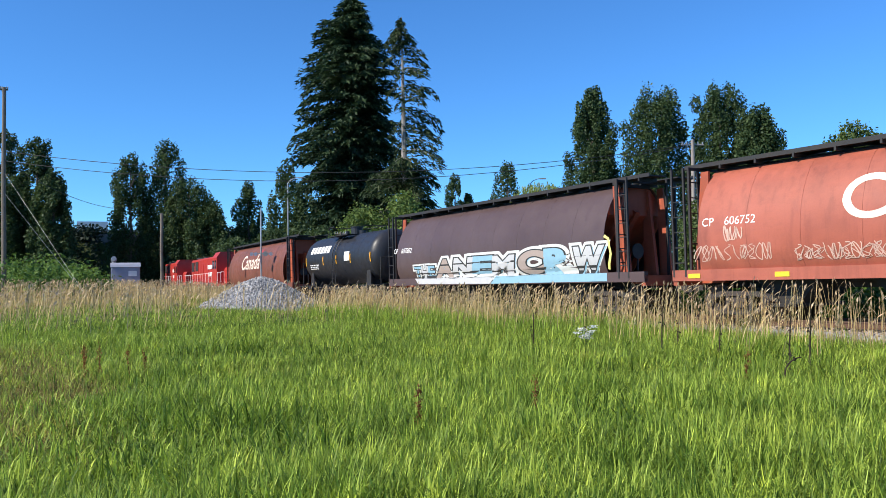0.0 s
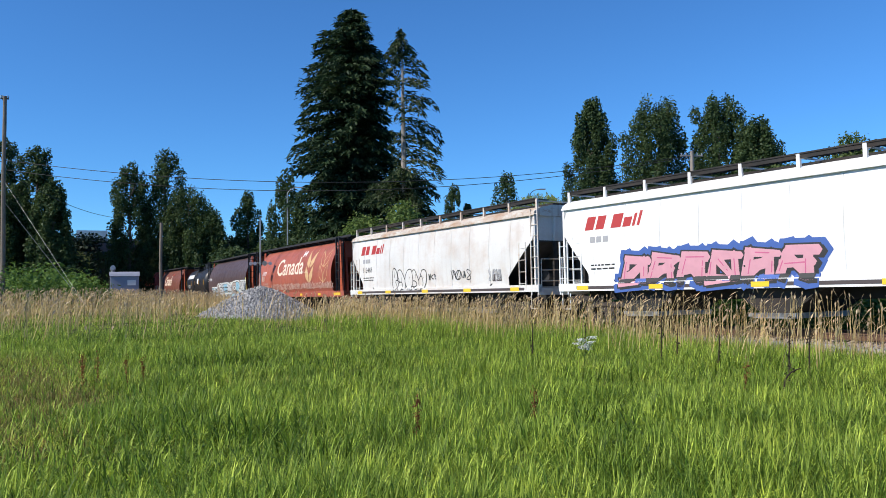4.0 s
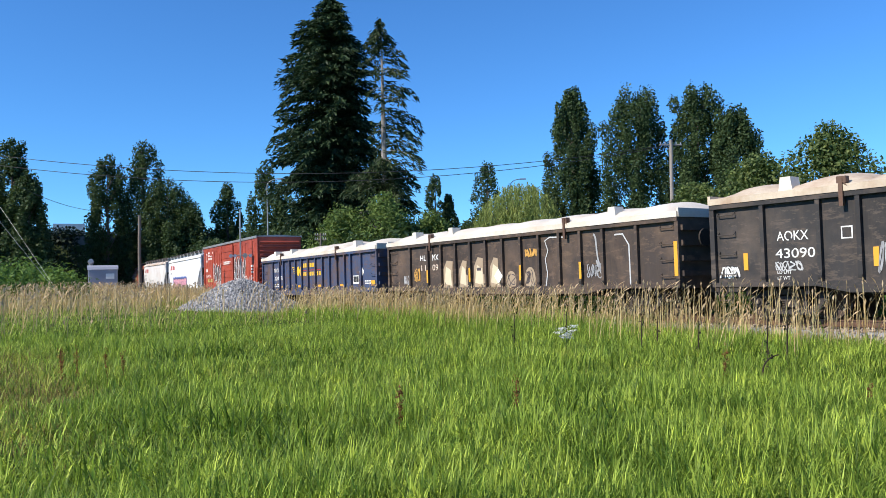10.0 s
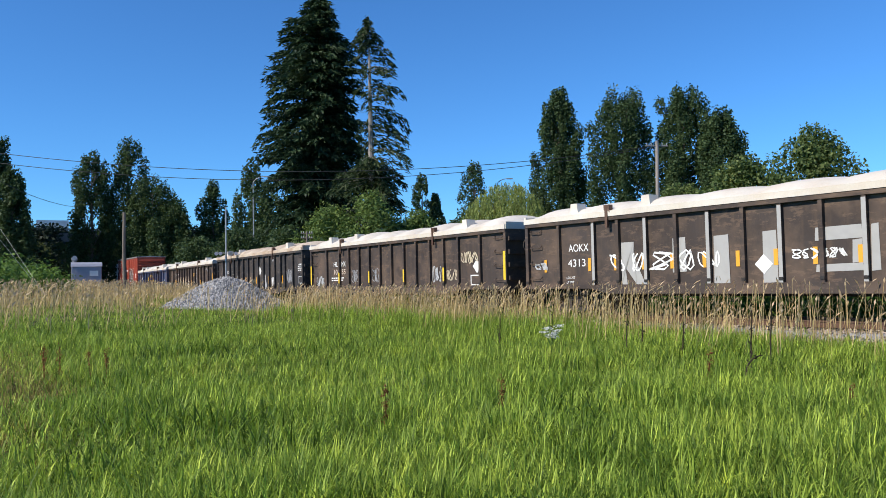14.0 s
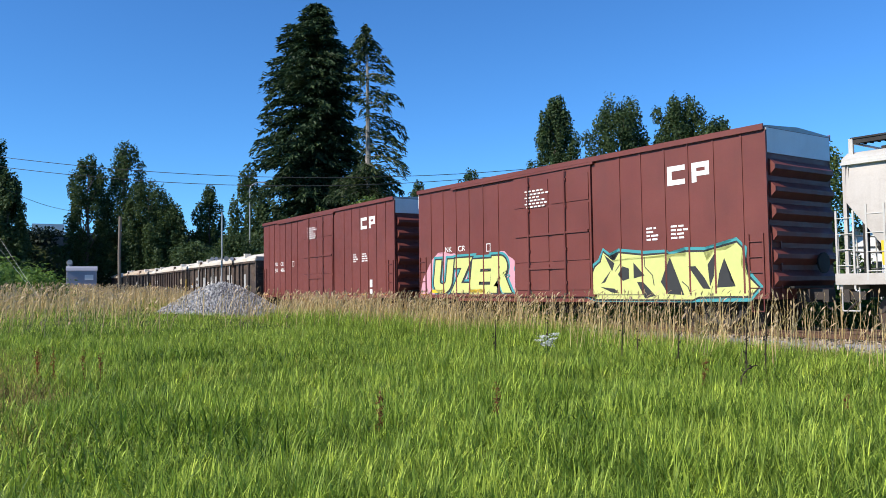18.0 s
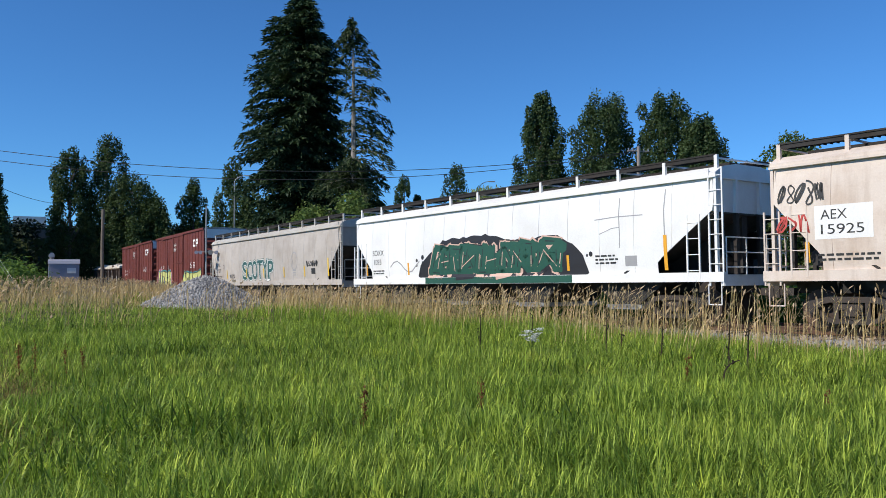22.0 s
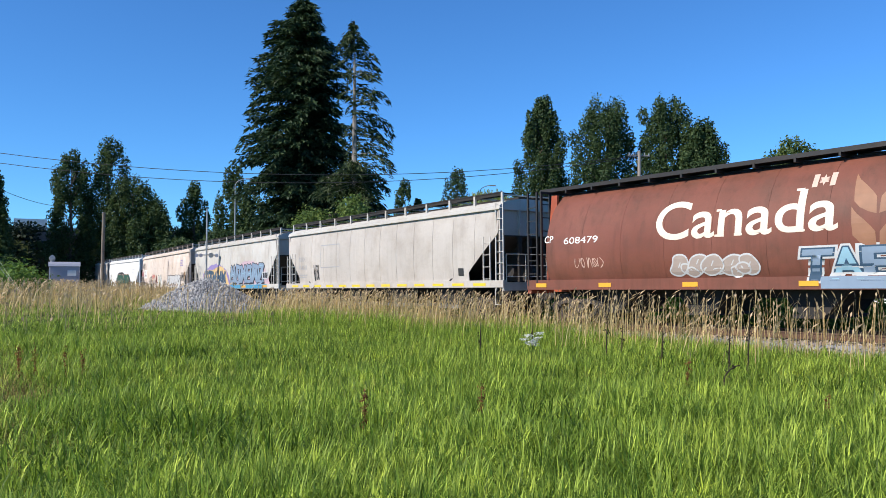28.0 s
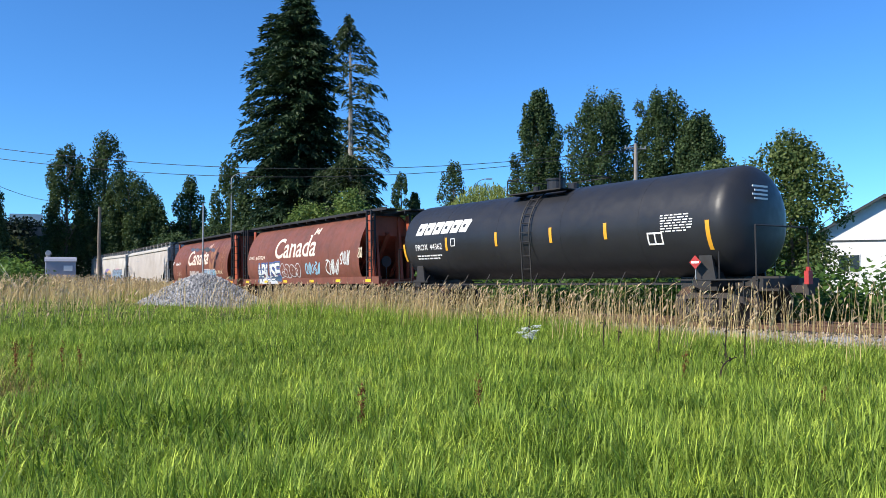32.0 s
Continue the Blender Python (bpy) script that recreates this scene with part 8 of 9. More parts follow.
def hemlock(x, y, height, seed, label):
    """Ragged hemlock: a bare pale trunk, long drooping boughs on its open side, a full skirt below."""
    rng = np.random.default_rng(seed)
    t = thing("conifer_tree", pose(x, y, ground_z(x, y) - 0.1), label, "tree")
    segs = [((0, 0, 0), (0.05, 0, height * 0.5), height * 0.013, height * 0.010), ((0.05, 0, height * 0.5), (0, 0, height * 0.99), height * 0.010, 0.03)]
    rows = []
    for i in range(150):
        f = 0.08 + 0.40 * i / 150
        rows.append((f, rng.uniform(0, 2 * math.pi), rng.uniform(2.4, 4.9) * (1.0 if f < 0.3 else 0.9), 0.18, 0.42, 12))
    for i in range(17):
        f = 0.50 + 0.40 * (i + rng.uniform(0, 0.6)) / 17
        rows.append((f, rng.uniform(-1.0, 0.9), (4.7 - 4.6 * (f - 0.5)) * rng.uniform(0.75, 1.08), 0.16, 0.50, 15))
    for i in range(20):
        f = 0.48 + 0.46 * (i + rng.uniform(0, 1)) / 20
        rows.append((f, rng.uniform(1.4, 4.9), rng.uniform(0.8, 1.9), 0.12, 0.5, 9))
    for i in range(34):
        f = 0.885 + 0.10 * i / 34
        rows.append((f, rng.uniform(0, 2 * math.pi), 1.75 * np.interp(f, [0.885, 0.93, 0.985], [0.75, 0.9, 0.22]) * rng.uniform(0.7, 1.15), 0.15, 0.5, 9))
    cs, ds = [], []
    for f, a, ln, rise, fall, per in rows:
        z = height * f
        c, d = bough(z, a, ln, rise, fall, per, rng, 0.28)
        cs.append(c), ds.append(d)
        prev = Vector((0, 0, z))
        for q in (0.4, 0.8):
            p = Vector((math.cos(a) * ln * q, math.sin(a) * ln * q, z + ln * (rise * q - fall * q * q)))
            segs.append((prev, p, 0.05 * (1.2 - q), 0.05 * (0.8 - q * 0.7)))
            prev = p
    share("trunk", limb_mesh(segs, M["palebark"]), t)
    v = needle_kites(np.concatenate(cs), np.concatenate(ds), rng, (0.22, 0.55), (0.04, 0.10))
    share("needles", fast_mesh("needles", v, np.arange(len(v)).reshape(-1, 4), M["thinfir"]), t)


fir(-9.5, 87.2, 33.0, 11.0, 3, "tall dense dark green fir tree beyond the track")
hemlock(-3.8, 79.9, 28.1, 7, "thin ragged hemlock with bare trunk and drooping boughs")

TALL = "tall dark green poplar tree in full leaf"
for i, (x, y, hgt, w, form) in enumerate(((14.6, 76.7, 20.0, 5.9, "spire"), (20.0, 73.2, 18.8, 7.4, "dome"), (25.0, 71.7, 18.7, 6.6, "dome"), (27.4, 68.5, 15.9, 5.6, "dome"))):
    tree(x, y, hgt, w, "poplar_tree", "poplar", 20 + i, TALL + " behind the railway", clumps=90, leaves=520, leaf=0.118, shape=form)
for i, (x, y, hgt, w) in enumerate(((-38.6, 111.4, 22.4, 8.6), (-42.3, 108.3, 19.6, 6.8), (-34.4, 108.5, 16.2, 8.0), (-31.0, 107.2, 12.6, 7.0), (-55.5, 101.0, 21.0, 6.4), (-50.7, 99.8, 20.0, 6.0), (-46.6, 95.5, 14.6, 6.4), (-53.0, 96.0, 14.0, 7.0))):
    tree(x, y, hgt, w, "poplar_tree", "poplar", 40 + i, TALL + " beside the hillside", clumps=66, leaves=340, leaf=0.155, shape="dome" if i % 3 else "spire")
for i, (x, y, hgt, w) in enumerate(((-28.3, 116.6, 16.2, 6.0), (-21.0, 108.0, 17.4, 7.0), (-17.5, 100.0, 13.0, 7.0), (2.3, 140.0, 19.6, 6.4), (4.6, 141.0, 16.5, 5.0), (10.6, 129.6, 20.2, 8.0))):
    tree(x, y, hgt, w, "poplar_tree", "poplar", 60 + i, "dark leafy tree in the distance", clumps=44, leaves=220, leaf=0.18)


def willow(x, y, height, width, seed):
    """Weeping willow: limbs that arch out, long hanging strands of narrow leaves."""
    rng = np.random.default_rng(seed)
    t = thing("willow_tree", pose(x, y, ground_z(x, y) - 0.1), "pale yellow-green weeping willow with hanging strands", "tree")
    segs = [((0, 0, 0), (0.1, 0, height * 0.4), 0.32, 0.24)]
    ps, ds = [], []
    for i in range(760):
        a, q = rng.uniform(0, 2 * math.pi), rng.uniform(0.05, 1) ** 0.6
        r = width / 2 * q * (1 + 0.12 * math.sin(3 * a + seed))
        top = height * (0.98 - 0.42 * q ** 2.2) + rng.normal() * 0.10
        if i % 30 == 0:
            segs.append(((0.1, 0, height * 0.4), (r * math.cos(a) * 0.8, r * math.sin(a) * 0.8, top - 0.2), 0.10, 0.02))
        ln = rng.uniform(0.25, 0.75) * top
        n = int(ln / 0.085)
        u = np.linspace(0, 1, n)
        sway = rng.normal(size=2) * 0.22
        ps.append(np.stack([r * math.cos(a) * (1 + 0.06 * u) + sway[0] * u * u, r * math.sin(a) * (1 + 0.06 * u) + sway[1] * u * u, top - ln * u], 1) + rng.normal(size=(n, 3)) * 0.06)
    c = np.concatenate(ps)
    n = len(c)
    d = np.array([0, 0, -1.0]) + rng.normal(size=(n, 3)) * 0.38
    d /= np.linalg.norm(d, axis=1, keepdims=True)
    w = np.cross(d, rng.normal(size=(n, 3)))
    w /= np.linalg.norm(w, axis=1, keepdims=True)
    L, W = rng.uniform(0.14, 0.26, n)[:, None], rng.uniform(0.022, 0.045, n)[:, None]
    v = np.stack([c - d * L * 0.5, c + w * W, c + d * L, c - w * W], 1).reshape(-1, 3)
    share("trunk", limb_mesh(segs, M["bark"]), t)
    share("foliage", fast_mesh("foliage", v, np.arange(4 * n).reshape(-1, 4), M["willow"]), t)


willow(9.2, 74.4, 10.4, 9.0, 80)
# added poplars out of view on the left, to throw shade on the hillside
for i, (x, y, hgt, w) in enumerate(((-77.0, 101.0, 26.0, 9.0), (-88.0, 104.0, 28.0, 9.0), (-80.0, 108.0, 28.0, 9.0), (-86.0, 113.0, 28.0, 9.0))):
    tree(x, y, hgt, w, "poplar_tree", "poplar", 140 + i, "unseen tall poplar tree added to shade the hill", clumps=40, leaves=170, leaf=0.28, shape="dome")
for i, (x, y, hgt, w) in enumerate(((21.4, 41.2, 9.2, 6.2), (18.7, 44.2, 8.2, 6.0), (16.2, 47.0, 7.0, 5.0))):
    tree(x, y, hgt, w, "broadleaf_tree", "broad", 90 + i, "green broadleaf tree with large leaves behind the track", clumps=70, leaves=330, leaf=0.095, shape="round")
for i, (x, y, hgt, w) in enumerate(((-3.6, 71.9, 9.3, 8.0), (-7.5, 73.0, 8.0, 7.0), (0.8, 73.0, 7.6, 6.0), (-12.0, 78.0, 6.5, 7.0), (-18.0, 86.0, 7.0, 8.0), (-24.0, 92.0, 7.0, 8.0), (4.5, 78.0, 7.0, 6.0))):
    tree(x, y, hgt, w, "shrub", "bush" if i < 3 else "poplar", 110 + i, "light green leafy shrub beyond the track" if i < 3 else "dark green leafy shrub beyond the track", clumps=48, leaves=250, leaf=0.13, shape="round", base=0.02)


def thicket(name, spots, mat, seed, label, category, per=40, leaf=0.16, spread=0.5):
    """One mass of leaves on many small mounds: spots (x, y, z)."""
    rng = np.random.default_rng(seed)
    me = crown_mesh(name, np.array(spots), per, spread, leaf, 0.6, M[mat], rng, up=0.8)
    return tagged(new(name, me), label, category, kind="stuff")


def band(s0, s1, n0, n1, h, count, seed, base=0.0):
    """Spots over a strip of the plan, along s and away from the track's middle by n."""
    rnd = random.Random(seed)
    out = []
    for _ in range(count):
        s, o = rnd.uniform(s0, s1), rnd.uniform(n0, n1)
        p = plan(s, across_at(s) + o)
        k = math.sin(math.pi * min(1, max(0, (o - n0) / (n1 - n0)))) ** 0.5
        z = ground_z(p.x, p.y) + base + rnd.uniform(0, 1) * h * (0.35 + 0.65 * k) * (0.75 + 0.5 * noise.noise((s * 0.25, o * 0.3, 1.0)))
        out.append((p.x, p.y, z))
    return out


thicket("bramble_hedge", band(-30, 45, 4.5, 9.5, 1.9, 1500, 1), "bramble", 1, "green bramble hedge behind the track", "hedge", 40, 0.10, 0.42)
thicket("far_hedge", band(45, 135, 5.0, 14.0, 5.0, 1300, 2), "poplar", 2, "dark green undergrowth behind the track", "undergrowth", 34, 0.22, 0.7)
thicket("bramble_bank", band(60, 118, -20, -11, 3.2, 1100, 3), "bank", 3, "green bramble bank at the edge of the field, sunlight put into its leaf colour", "undergrowth", 40, 0.14, 0.5)
def slope_spots(count, seed):
    """Spots on the face and the brow of the hill, clear of the tunnel mouth."""
    rnd = random.Random(seed)
    out = []
    while len(out) < count:
        s, o = rnd.uniform(PORTAL - 13, PORTAL + 1.5), rnd.uniform(-44, 60)
        if abs(o) < 5.2 and s < PORTAL + 0.6:
            continue
        p = on_track(s) @ Vector((0, o, 0))
        out.append((p.x, p.y, max(0.5, hill_z(s, o)) + rnd.uniform(-0.5, 0.5)))
    return out


# slope growth: its darkness is shade put into the leaf colour
thicket("hillside_growth", slope_spots(2300, 4), "shade", 4, "overgrown slope round the tunnel mouth, shade put into its leaf colour", "undergrowth", 24, 0.28, 0.62)
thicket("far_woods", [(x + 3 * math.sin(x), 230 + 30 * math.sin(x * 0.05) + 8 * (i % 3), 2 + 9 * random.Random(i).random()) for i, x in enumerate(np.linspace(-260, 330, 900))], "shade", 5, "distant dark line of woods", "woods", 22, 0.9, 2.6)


# ---------------------------------------------------------------- grasses
def blades(n_want, area, height, width, lean, seed, patch=None, segs=2, far_scale=0.0):
    """Bent grass blades. area(rng, n) gives the roots; patch(p) their growth between 0 and 1."""
    rng = np.random.default_rng(seed)
    p = area(rng, n_want)
    g = np.ones(len(p)) if patch is None else patch(p)
    keep = rng.uniform(0, 1, len(p)) < np.clip(g * 1.4, 0.05, 1)
    p, g = p[keep], g[keep]
    n = len(p)
    # ground height from a coarse grid of samples
    z = ground_grid(p)
    dist = np.hypot(p[:, 0], p[:, 1])
    h = height * (0.40 + 0.8 * rng.uniform(0, 1, n)) * (0.5 + 0.7 * g) * np.interp(dist, [4, 14], [0.92, 1.0])
    w = width * rng.uniform(0.6, 1.3, n) * (1 + far_scale * dist)
    a = rng.uniform(0, 2 * math.pi, n)
    th = np.abs(rng.normal(0, 0.36, n)) * (0.5 + lean)
    curl = rng.uniform(0.05, 1.7, n) ** 1.4 * lean
    d = np.stack([np.cos(a), np.sin(a)], 1)
    out, up = np.zeros(n), np.zeros(n)
    sidev = np.stack([-np.sin(a), np.cos(a)], 1)
    rows = []
    for k in range(segs + 1):
        t = k / segs
        if k:
            ang = th + curl * (t - 0.5 / segs) ** 1.5 * 2.0
            out, up = out + np.sin(ang) * h / segs, up + np.cos(ang) * h / segs
        cx = p + d * out[:, None]
        cz = z + up - 0.01
        ww = w * (1 - t ** 1.6) * (1.0 if k else 0.7) + 0.0006
        if k == segs:
            rows.append(np.concatenate([cx, cz[:, None]], 1)[:, None])
        else:
            l = np.concatenate([cx - sidev * ww[:, None] / 2, cz[:, None]], 1)
            r = np.concatenate([cx + sidev * ww[:, None] / 2, cz[:, None]], 1)
            rows.append(np.stack([l, r], 1))
    v = np.concatenate(rows, 1)
    m = v.shape[1]
    base = (np.arange(n) * m)[:, None]
    tris = []
    for k in range(segs - 1):
        tris += [(2 * k, 2 * k + 1, 2 * k + 3), (2 * k, 2 * k + 3, 2 * k + 2)]
    tris.append((2 * segs - 2, 2 * segs - 1, 2 * segs))
    f = (base[:, None, :] + np.array(tris)[None]).reshape(-1, 3)
    return v.reshape(-1, 3), f


GX, GY = np.arange(-60, 60.1, 1.0), np.arange(-4, 120.1, 1.0)
GZ = np.array([[ground_z(x, y) for x in GX] for y in GY])


def ground_grid(p):
    x = np.clip((p[:, 0] - GX[0]) / 1.0, 0, len(GX) - 1.001)
    y = np.clip((p[:, 1] - GY[0]) / 1.0, 0, len(GY) - 1.001)
    i, j = x.astype(int), y.astype(int)
    u, v = x - i, y - j
    return GZ[j, i] * (1 - u) * (1 - v) + GZ[j, i + 1] * u * (1 - v) + GZ[j + 1, i] * (1 - u) * v + GZ[j + 1, i + 1] * u * v


def fan(d0, d1, half):
    """Roots spread over a wedge in front of the camera's stand, thinning with distance."""
    def area(rng, n):
        d = d0 * (d1 / d0) ** rng.uniform(0, 1, n)
        a = np.radians(rng.uniform(-half, half + 6, n))
        return np.stack([d * np.sin(a), d * np.cos(a)], 1)
    return area


def tufts(spread, per, r):
    """Roots in tufts of about per blades."""
    def area(rng, n):
        c = spread(rng, n // per)
        k = np.repeat(c, per, 0)
        s = 0.6 + 0.05 * np.hypot(k[:, 0], k[:, 1])
        return k + rng.normal(size=k.shape) * (r * s)[:, None]
    return area


def off_track(p):
    s = -p[:, 0] * SA + p[:, 1] * CA
    n = p[:, 0] * CA + p[:, 1] * SA
    e = np.clip(s, 0, BEND_END)
    return s, n - (TRACK + 0.5 * BEND * e * e + BEND * e * (np.maximum(s, 0) - e))


def wave(p, k, seed):
    return 0.5 + 0.5 * np.sin(p[:, 0] * k + 1.7 * np.sin(p[:, 1] * k * 0.7 + seed) + seed) * np.sin(p[:, 1] * k * 1.2 + 1.3 * np.sin(p[:, 0] * k * 0.8 - seed))


def green_patch(p):
    s, o = off_track(p)
    g = 0.30 + 0.75 * wave(p, 0.9, 1.0) * (0.45 + 0.55 * wave(p, 2.6, 2.0))
    g = g * np.clip((-o - np.interp(s, [6, 13, 20], [2.7, 1.9, 1.0])) / 0.9, 0, 1)
    return np.clip(g * (1 - 0.72 * trodden(p)) * (1 - 0.75 * deep_patch(p)), 0, 1)


def trodden(p):
    """A worn patch of short brown grass."""
    u, v = p[:, 0] + 0.52 * p[:, 1], p[:, 1]
    return np.clip(1.6 * np.exp(-((u / 1.5) ** 2 + ((v - 12.5) / 6.5) ** 2)) * (0.55 + 0.6 * wave(p, 1.1, 8.0)), 0, 1)


def worn_area(rng, n):
    y = np.clip(rng.normal(12.0, 4.8, n), 4.2, 30)
    return np.stack([-0.52 * y + rng.normal(0, 1.2, n), y], 1)


def deep_patch(p):
    """Dark lush clumps."""
    g = np.clip(wave(p, 0.55, 3.3) * wave(p, 1.4, 5.0) * 1.6 - 0.30, 0, 1) * 0.65
    for x, y, rx, ry in ((-4.6, 17.0, 1.6, 1.5), (-2.6, 16.2, 1.1, 0.9), (-5.2, 9.6, 1.5, 1.6), (-3.4, 7.2, 1.3, 0.9), (-1.2, 7.0, 0.8, 0.7), (-7.3, 25.5, 2.2, 1.7), (-3.3, 8.4, 0.9, 0.8), (-2.1, 8.4, 0.8, 0.7), (-4.0, 11.0, 0.8, 1.0), (-2.4, 6.3, 0.7, 0.6), (-9.6, 24.0, 1.5, 1.5), (-12.0, 27.0, 1.6, 1.4), (-1.6, 17.0, 0.8, 0.6), (6.0, 14.0, 0.8, 0.7), (2.2, 12.4, 0.7, 0.5)):
        g = np.maximum(g, np.exp(-(((p[:, 0] - x) / rx) ** 2 + ((p[:, 1] - y) / ry) ** 2)))
    return np.clip(g, 0, 1) * (off_track(p)[1] < -4.5) * (1 - trodden(p))


def stuff(name, v, f, mat, label, category):
    return tagged(new(name, fast_mesh(name, v, f, M[mat], 3)), label, category, kind="stuff")


v, f = blades(175000, tufts(fan(4.9, 11.5, 33), 7, 0.07), 0.45, 0.0165, 0.95, 11, green_patch, 3, 0.01)
stuff("green_grass", v, f, "grass", "tall lush green meadow grass in the field", "grass")
v, f = blades(250000, tufts(fan(11, 27, 33), 8, 0.085), 0.42, 0.0150, 0.9, 21, green_patch, 2, 0.012)
stuff("middle_green_grass", v, f, "grass", "dense green meadow grass in the middle of the field", "grass")
v, f = blades(60000, tufts(fan(4.9, 26, 33), 6, 0.09), 0.40, 0.0105, 1.0, 17, lambda p: (0.10 + 0.55 * wave(p, 1.3, 6.0)) * (off_track(p)[1] < -4) * np.interp(np.hypot(p[:, 0], p[:, 1]), [5, 14], [0.45, 1.0]) * (1 - 0.9 * deep_patch(p)), 2, 0.04)
stuff("yellow_grass", v, f, "tipgrass", "yellowing grass blades among the green", "grass")
v, f = blades(95000, fan(4.9, 30, 33), 0.52, 0.0190, 1.3, 19, deep_patch, 3, 0.02)
stuff("deep_green_grass", v, f, "deepgrass", "dark lush clumps of meadow grass", "grass")
v, f = blades(34000, worn_area, 0.18, 0.009, 1.2, 18, lambda p: trodden(p) ** 0.7, 2, 0.03)
stuff("dry_patch", v, f, "trodden", "short brownish dry grass on a trodden patch", "grass")
v, f = blades(200000, tufts(fan(25, 75, 33), 8, 0.14), 0.38, 0.018, 0.9, 12, green_patch, 1, 0.03)
stuff("far_green_grass", v, f, "grass", "green meadow grass further out in the field", "grass")


def verge(s0, s1, o0, o1):
    """Roots in a strip beside the track, along s and o metres from its middle."""
    def area(rng, n):
        s, o = rng.uniform(s0, s1, n), rng.uniform(o0, o1, n)
        c = np.array([across_at(q) for q in s]) + o
        return np.stack([c * CA - s * SA, c * SA + s * CA], 1)
    return area


v, f = blades(75000, verge(6, 62, -7.5, -2.4), 0.78, 0.013, 0.75, 22, lambda p: (0.30 + 0.6 * wave(p, 0.9, 3.0)) * np.clip((off_track(p)[0] - 7) / 8, 0, 1) * (np.hypot(p[:, 0] + 9.3, (p[:, 1] - 41.0) * 0.5) > 4.6), 2, 0.012)
stuff("trackside_green_grass", v, f, "grass", "tall green grass growing beside the track", "grass")


def dry_patch(p):
    s, o = off_track(p)
    near_track = np.exp(-(((o + 3.2) / 1.7) ** 2)) * np.interp(s, [4, 12, 20, 34], [0.30, 0.40, 0.68, 0.95]) * (0.35 + 1.0 * wave(p, 1.6, 7.0))
    mid = 0.10 * wave(p, 0.6, 4.0) * np.clip((np.hypot(p[:, 0], p[:, 1]) - 9) / 10, 0, 1)
    left = np.clip((np.hypot(p[:, 0], p[:, 1]) - 30) / 34, 0, 1) * (0.5 + 0.5 * wave(p, 0.5, 9.0)) * np.clip((s - 24) / 22, 0, 1) * np.clip((-o - 1) / 2, 0, 1)
    heap = np.hypot(p[:, 0] + 9.2, (p[:, 1] - 41.0) * 0.5) < 3.6
    return np.clip(near_track + mid + 0.8 * left, 0, 1) * (o < -1.95) * np.where(heap, 0.1, 1.0)


def strip_area(s0, s1, o0, o1):
    def area(rng, n):
        s, o = rng.uniform(s0, s1, n), rng.uniform(o0, o1, n)
        e = np.clip(s, 0, BEND_END)
        c = TRACK + 0.5 * BEND * e * e + BEND * e * (np.maximum(s, 0) - e) + o
        return np.stack([c * CA - s * SA, c * SA + s * CA], 1)
    return area


def seed_heads(n_want, area, height, seed, patch, size=(0.11, 0.009)):
    """Stems with a narrow nodding head: a thin blade and a kite at its tip."""
    rng = np.random.default_rng(seed)
    p = area(rng, n_want)
    g = patch(p)
    p = p[rng.uniform(0, 1, len(p)) < g]
    n = len(p)
    z = ground_grid(p)
    h = height * rng.uniform(0.35, 1.15, n)
    a = rng.uniform(0, 2 * math.pi, n)
    d = np.stack([np.cos(a) + 0.4, np.sin(a)], 1) * (0.30 * h * rng.uniform(0.05, 1.5, n) ** 1.4)[:, None]
    sv = np.stack([-np.sin(a), np.cos(a)], 1)
    dist = np.hypot(p[:, 0], p[:, 1])
    w = (0.0022 + 0.00018 * dist)[:, None]
    hw = (size[1] * (1 + 0.02 * dist))[:, None] * rng.uniform(0.7, 1.4, n)[:, None]
    hl = size[0] * rng.uniform(0.7, 1.3, n)
    q = p + d
    cat = lambda xy, zz: np.concatenate([xy, zz[:, None]], 1)
    stem = np.stack([cat(p - sv * w, z), cat(p + sv * w, z), cat(p + d * 0.45 + sv * w, z + h * 0.62), cat(p + d * 0.45 - sv * w, z + h * 0.62), cat(q + sv * w * 0.6, z + h), cat(q - sv * w * 0.6, z + h)], 1)
    tip = q + d / (h[:, None] + 1e-6) * hl[:, None] * 2.2
    head = np.stack([cat(q, z + h), cat(q * 0.6 + tip * 0.4 + sv * hw, z + h + hl * 0.55), cat(tip, z + h + hl * 0.9), cat(q * 0.6 + tip * 0.4 - sv * hw, z + h + hl * 0.40)], 1)
    b = (np.arange(n) * 6)[:, None, None]
    fs = (b + np.array([(0, 1, 2), (0, 2, 3), (3, 2, 4), (3, 4, 5)])[None]).reshape(-1, 3)
    b = (np.arange(n) * 4)[:, None, None]
    fh = (b + np.array([(0, 1, 2), (0, 2, 3)])[None]).reshape(-1, 3)
    return stem.reshape(-1, 3), fs, head.reshape(-1, 3), fh


v, f = blades(46000, strip_area(-4, 60, -7.5, -1.95), 0.50, 0.008, 0.9, 13, dry_patch, 2, 0.02)
stuff("dry_grass", v, f, "straw", "tan dry grass along the trackside", "grass")
v, f = blades(80000, strip_area(24, 120, -24, -2.0), 0.62, 0.012, 0.9, 14, lambda p: dry_patch(p) * (0.35 + 0.65 * wave(p, 0.8, 2.0)), 2, 0.012)
stuff("far_dry_grass", v, f, "straw", "tan dry grass at the far edge of the field", "grass")
a, b, c, d = seed_heads(25000, strip_area(-4, 60, -7.5, -1.95), 1.22, 15, dry_patch, (0.13, 0.012))
stuff("dry_stems", a, b, "straw", "tall straw-coloured grass stems beside the track", "grass")
stuff("seed_heads", c, d, "seed", "nodding pale seed heads of tall grass", "grass")
a, b, c, d = seed_heads(28000, strip_area(24, 115, -24, -2.0), 1.25, 16, dry_patch, (0.16, 0.02))
stuff("far_dry_stems", a, b, "straw", "tall straw-coloured stems at the far edge", "grass")
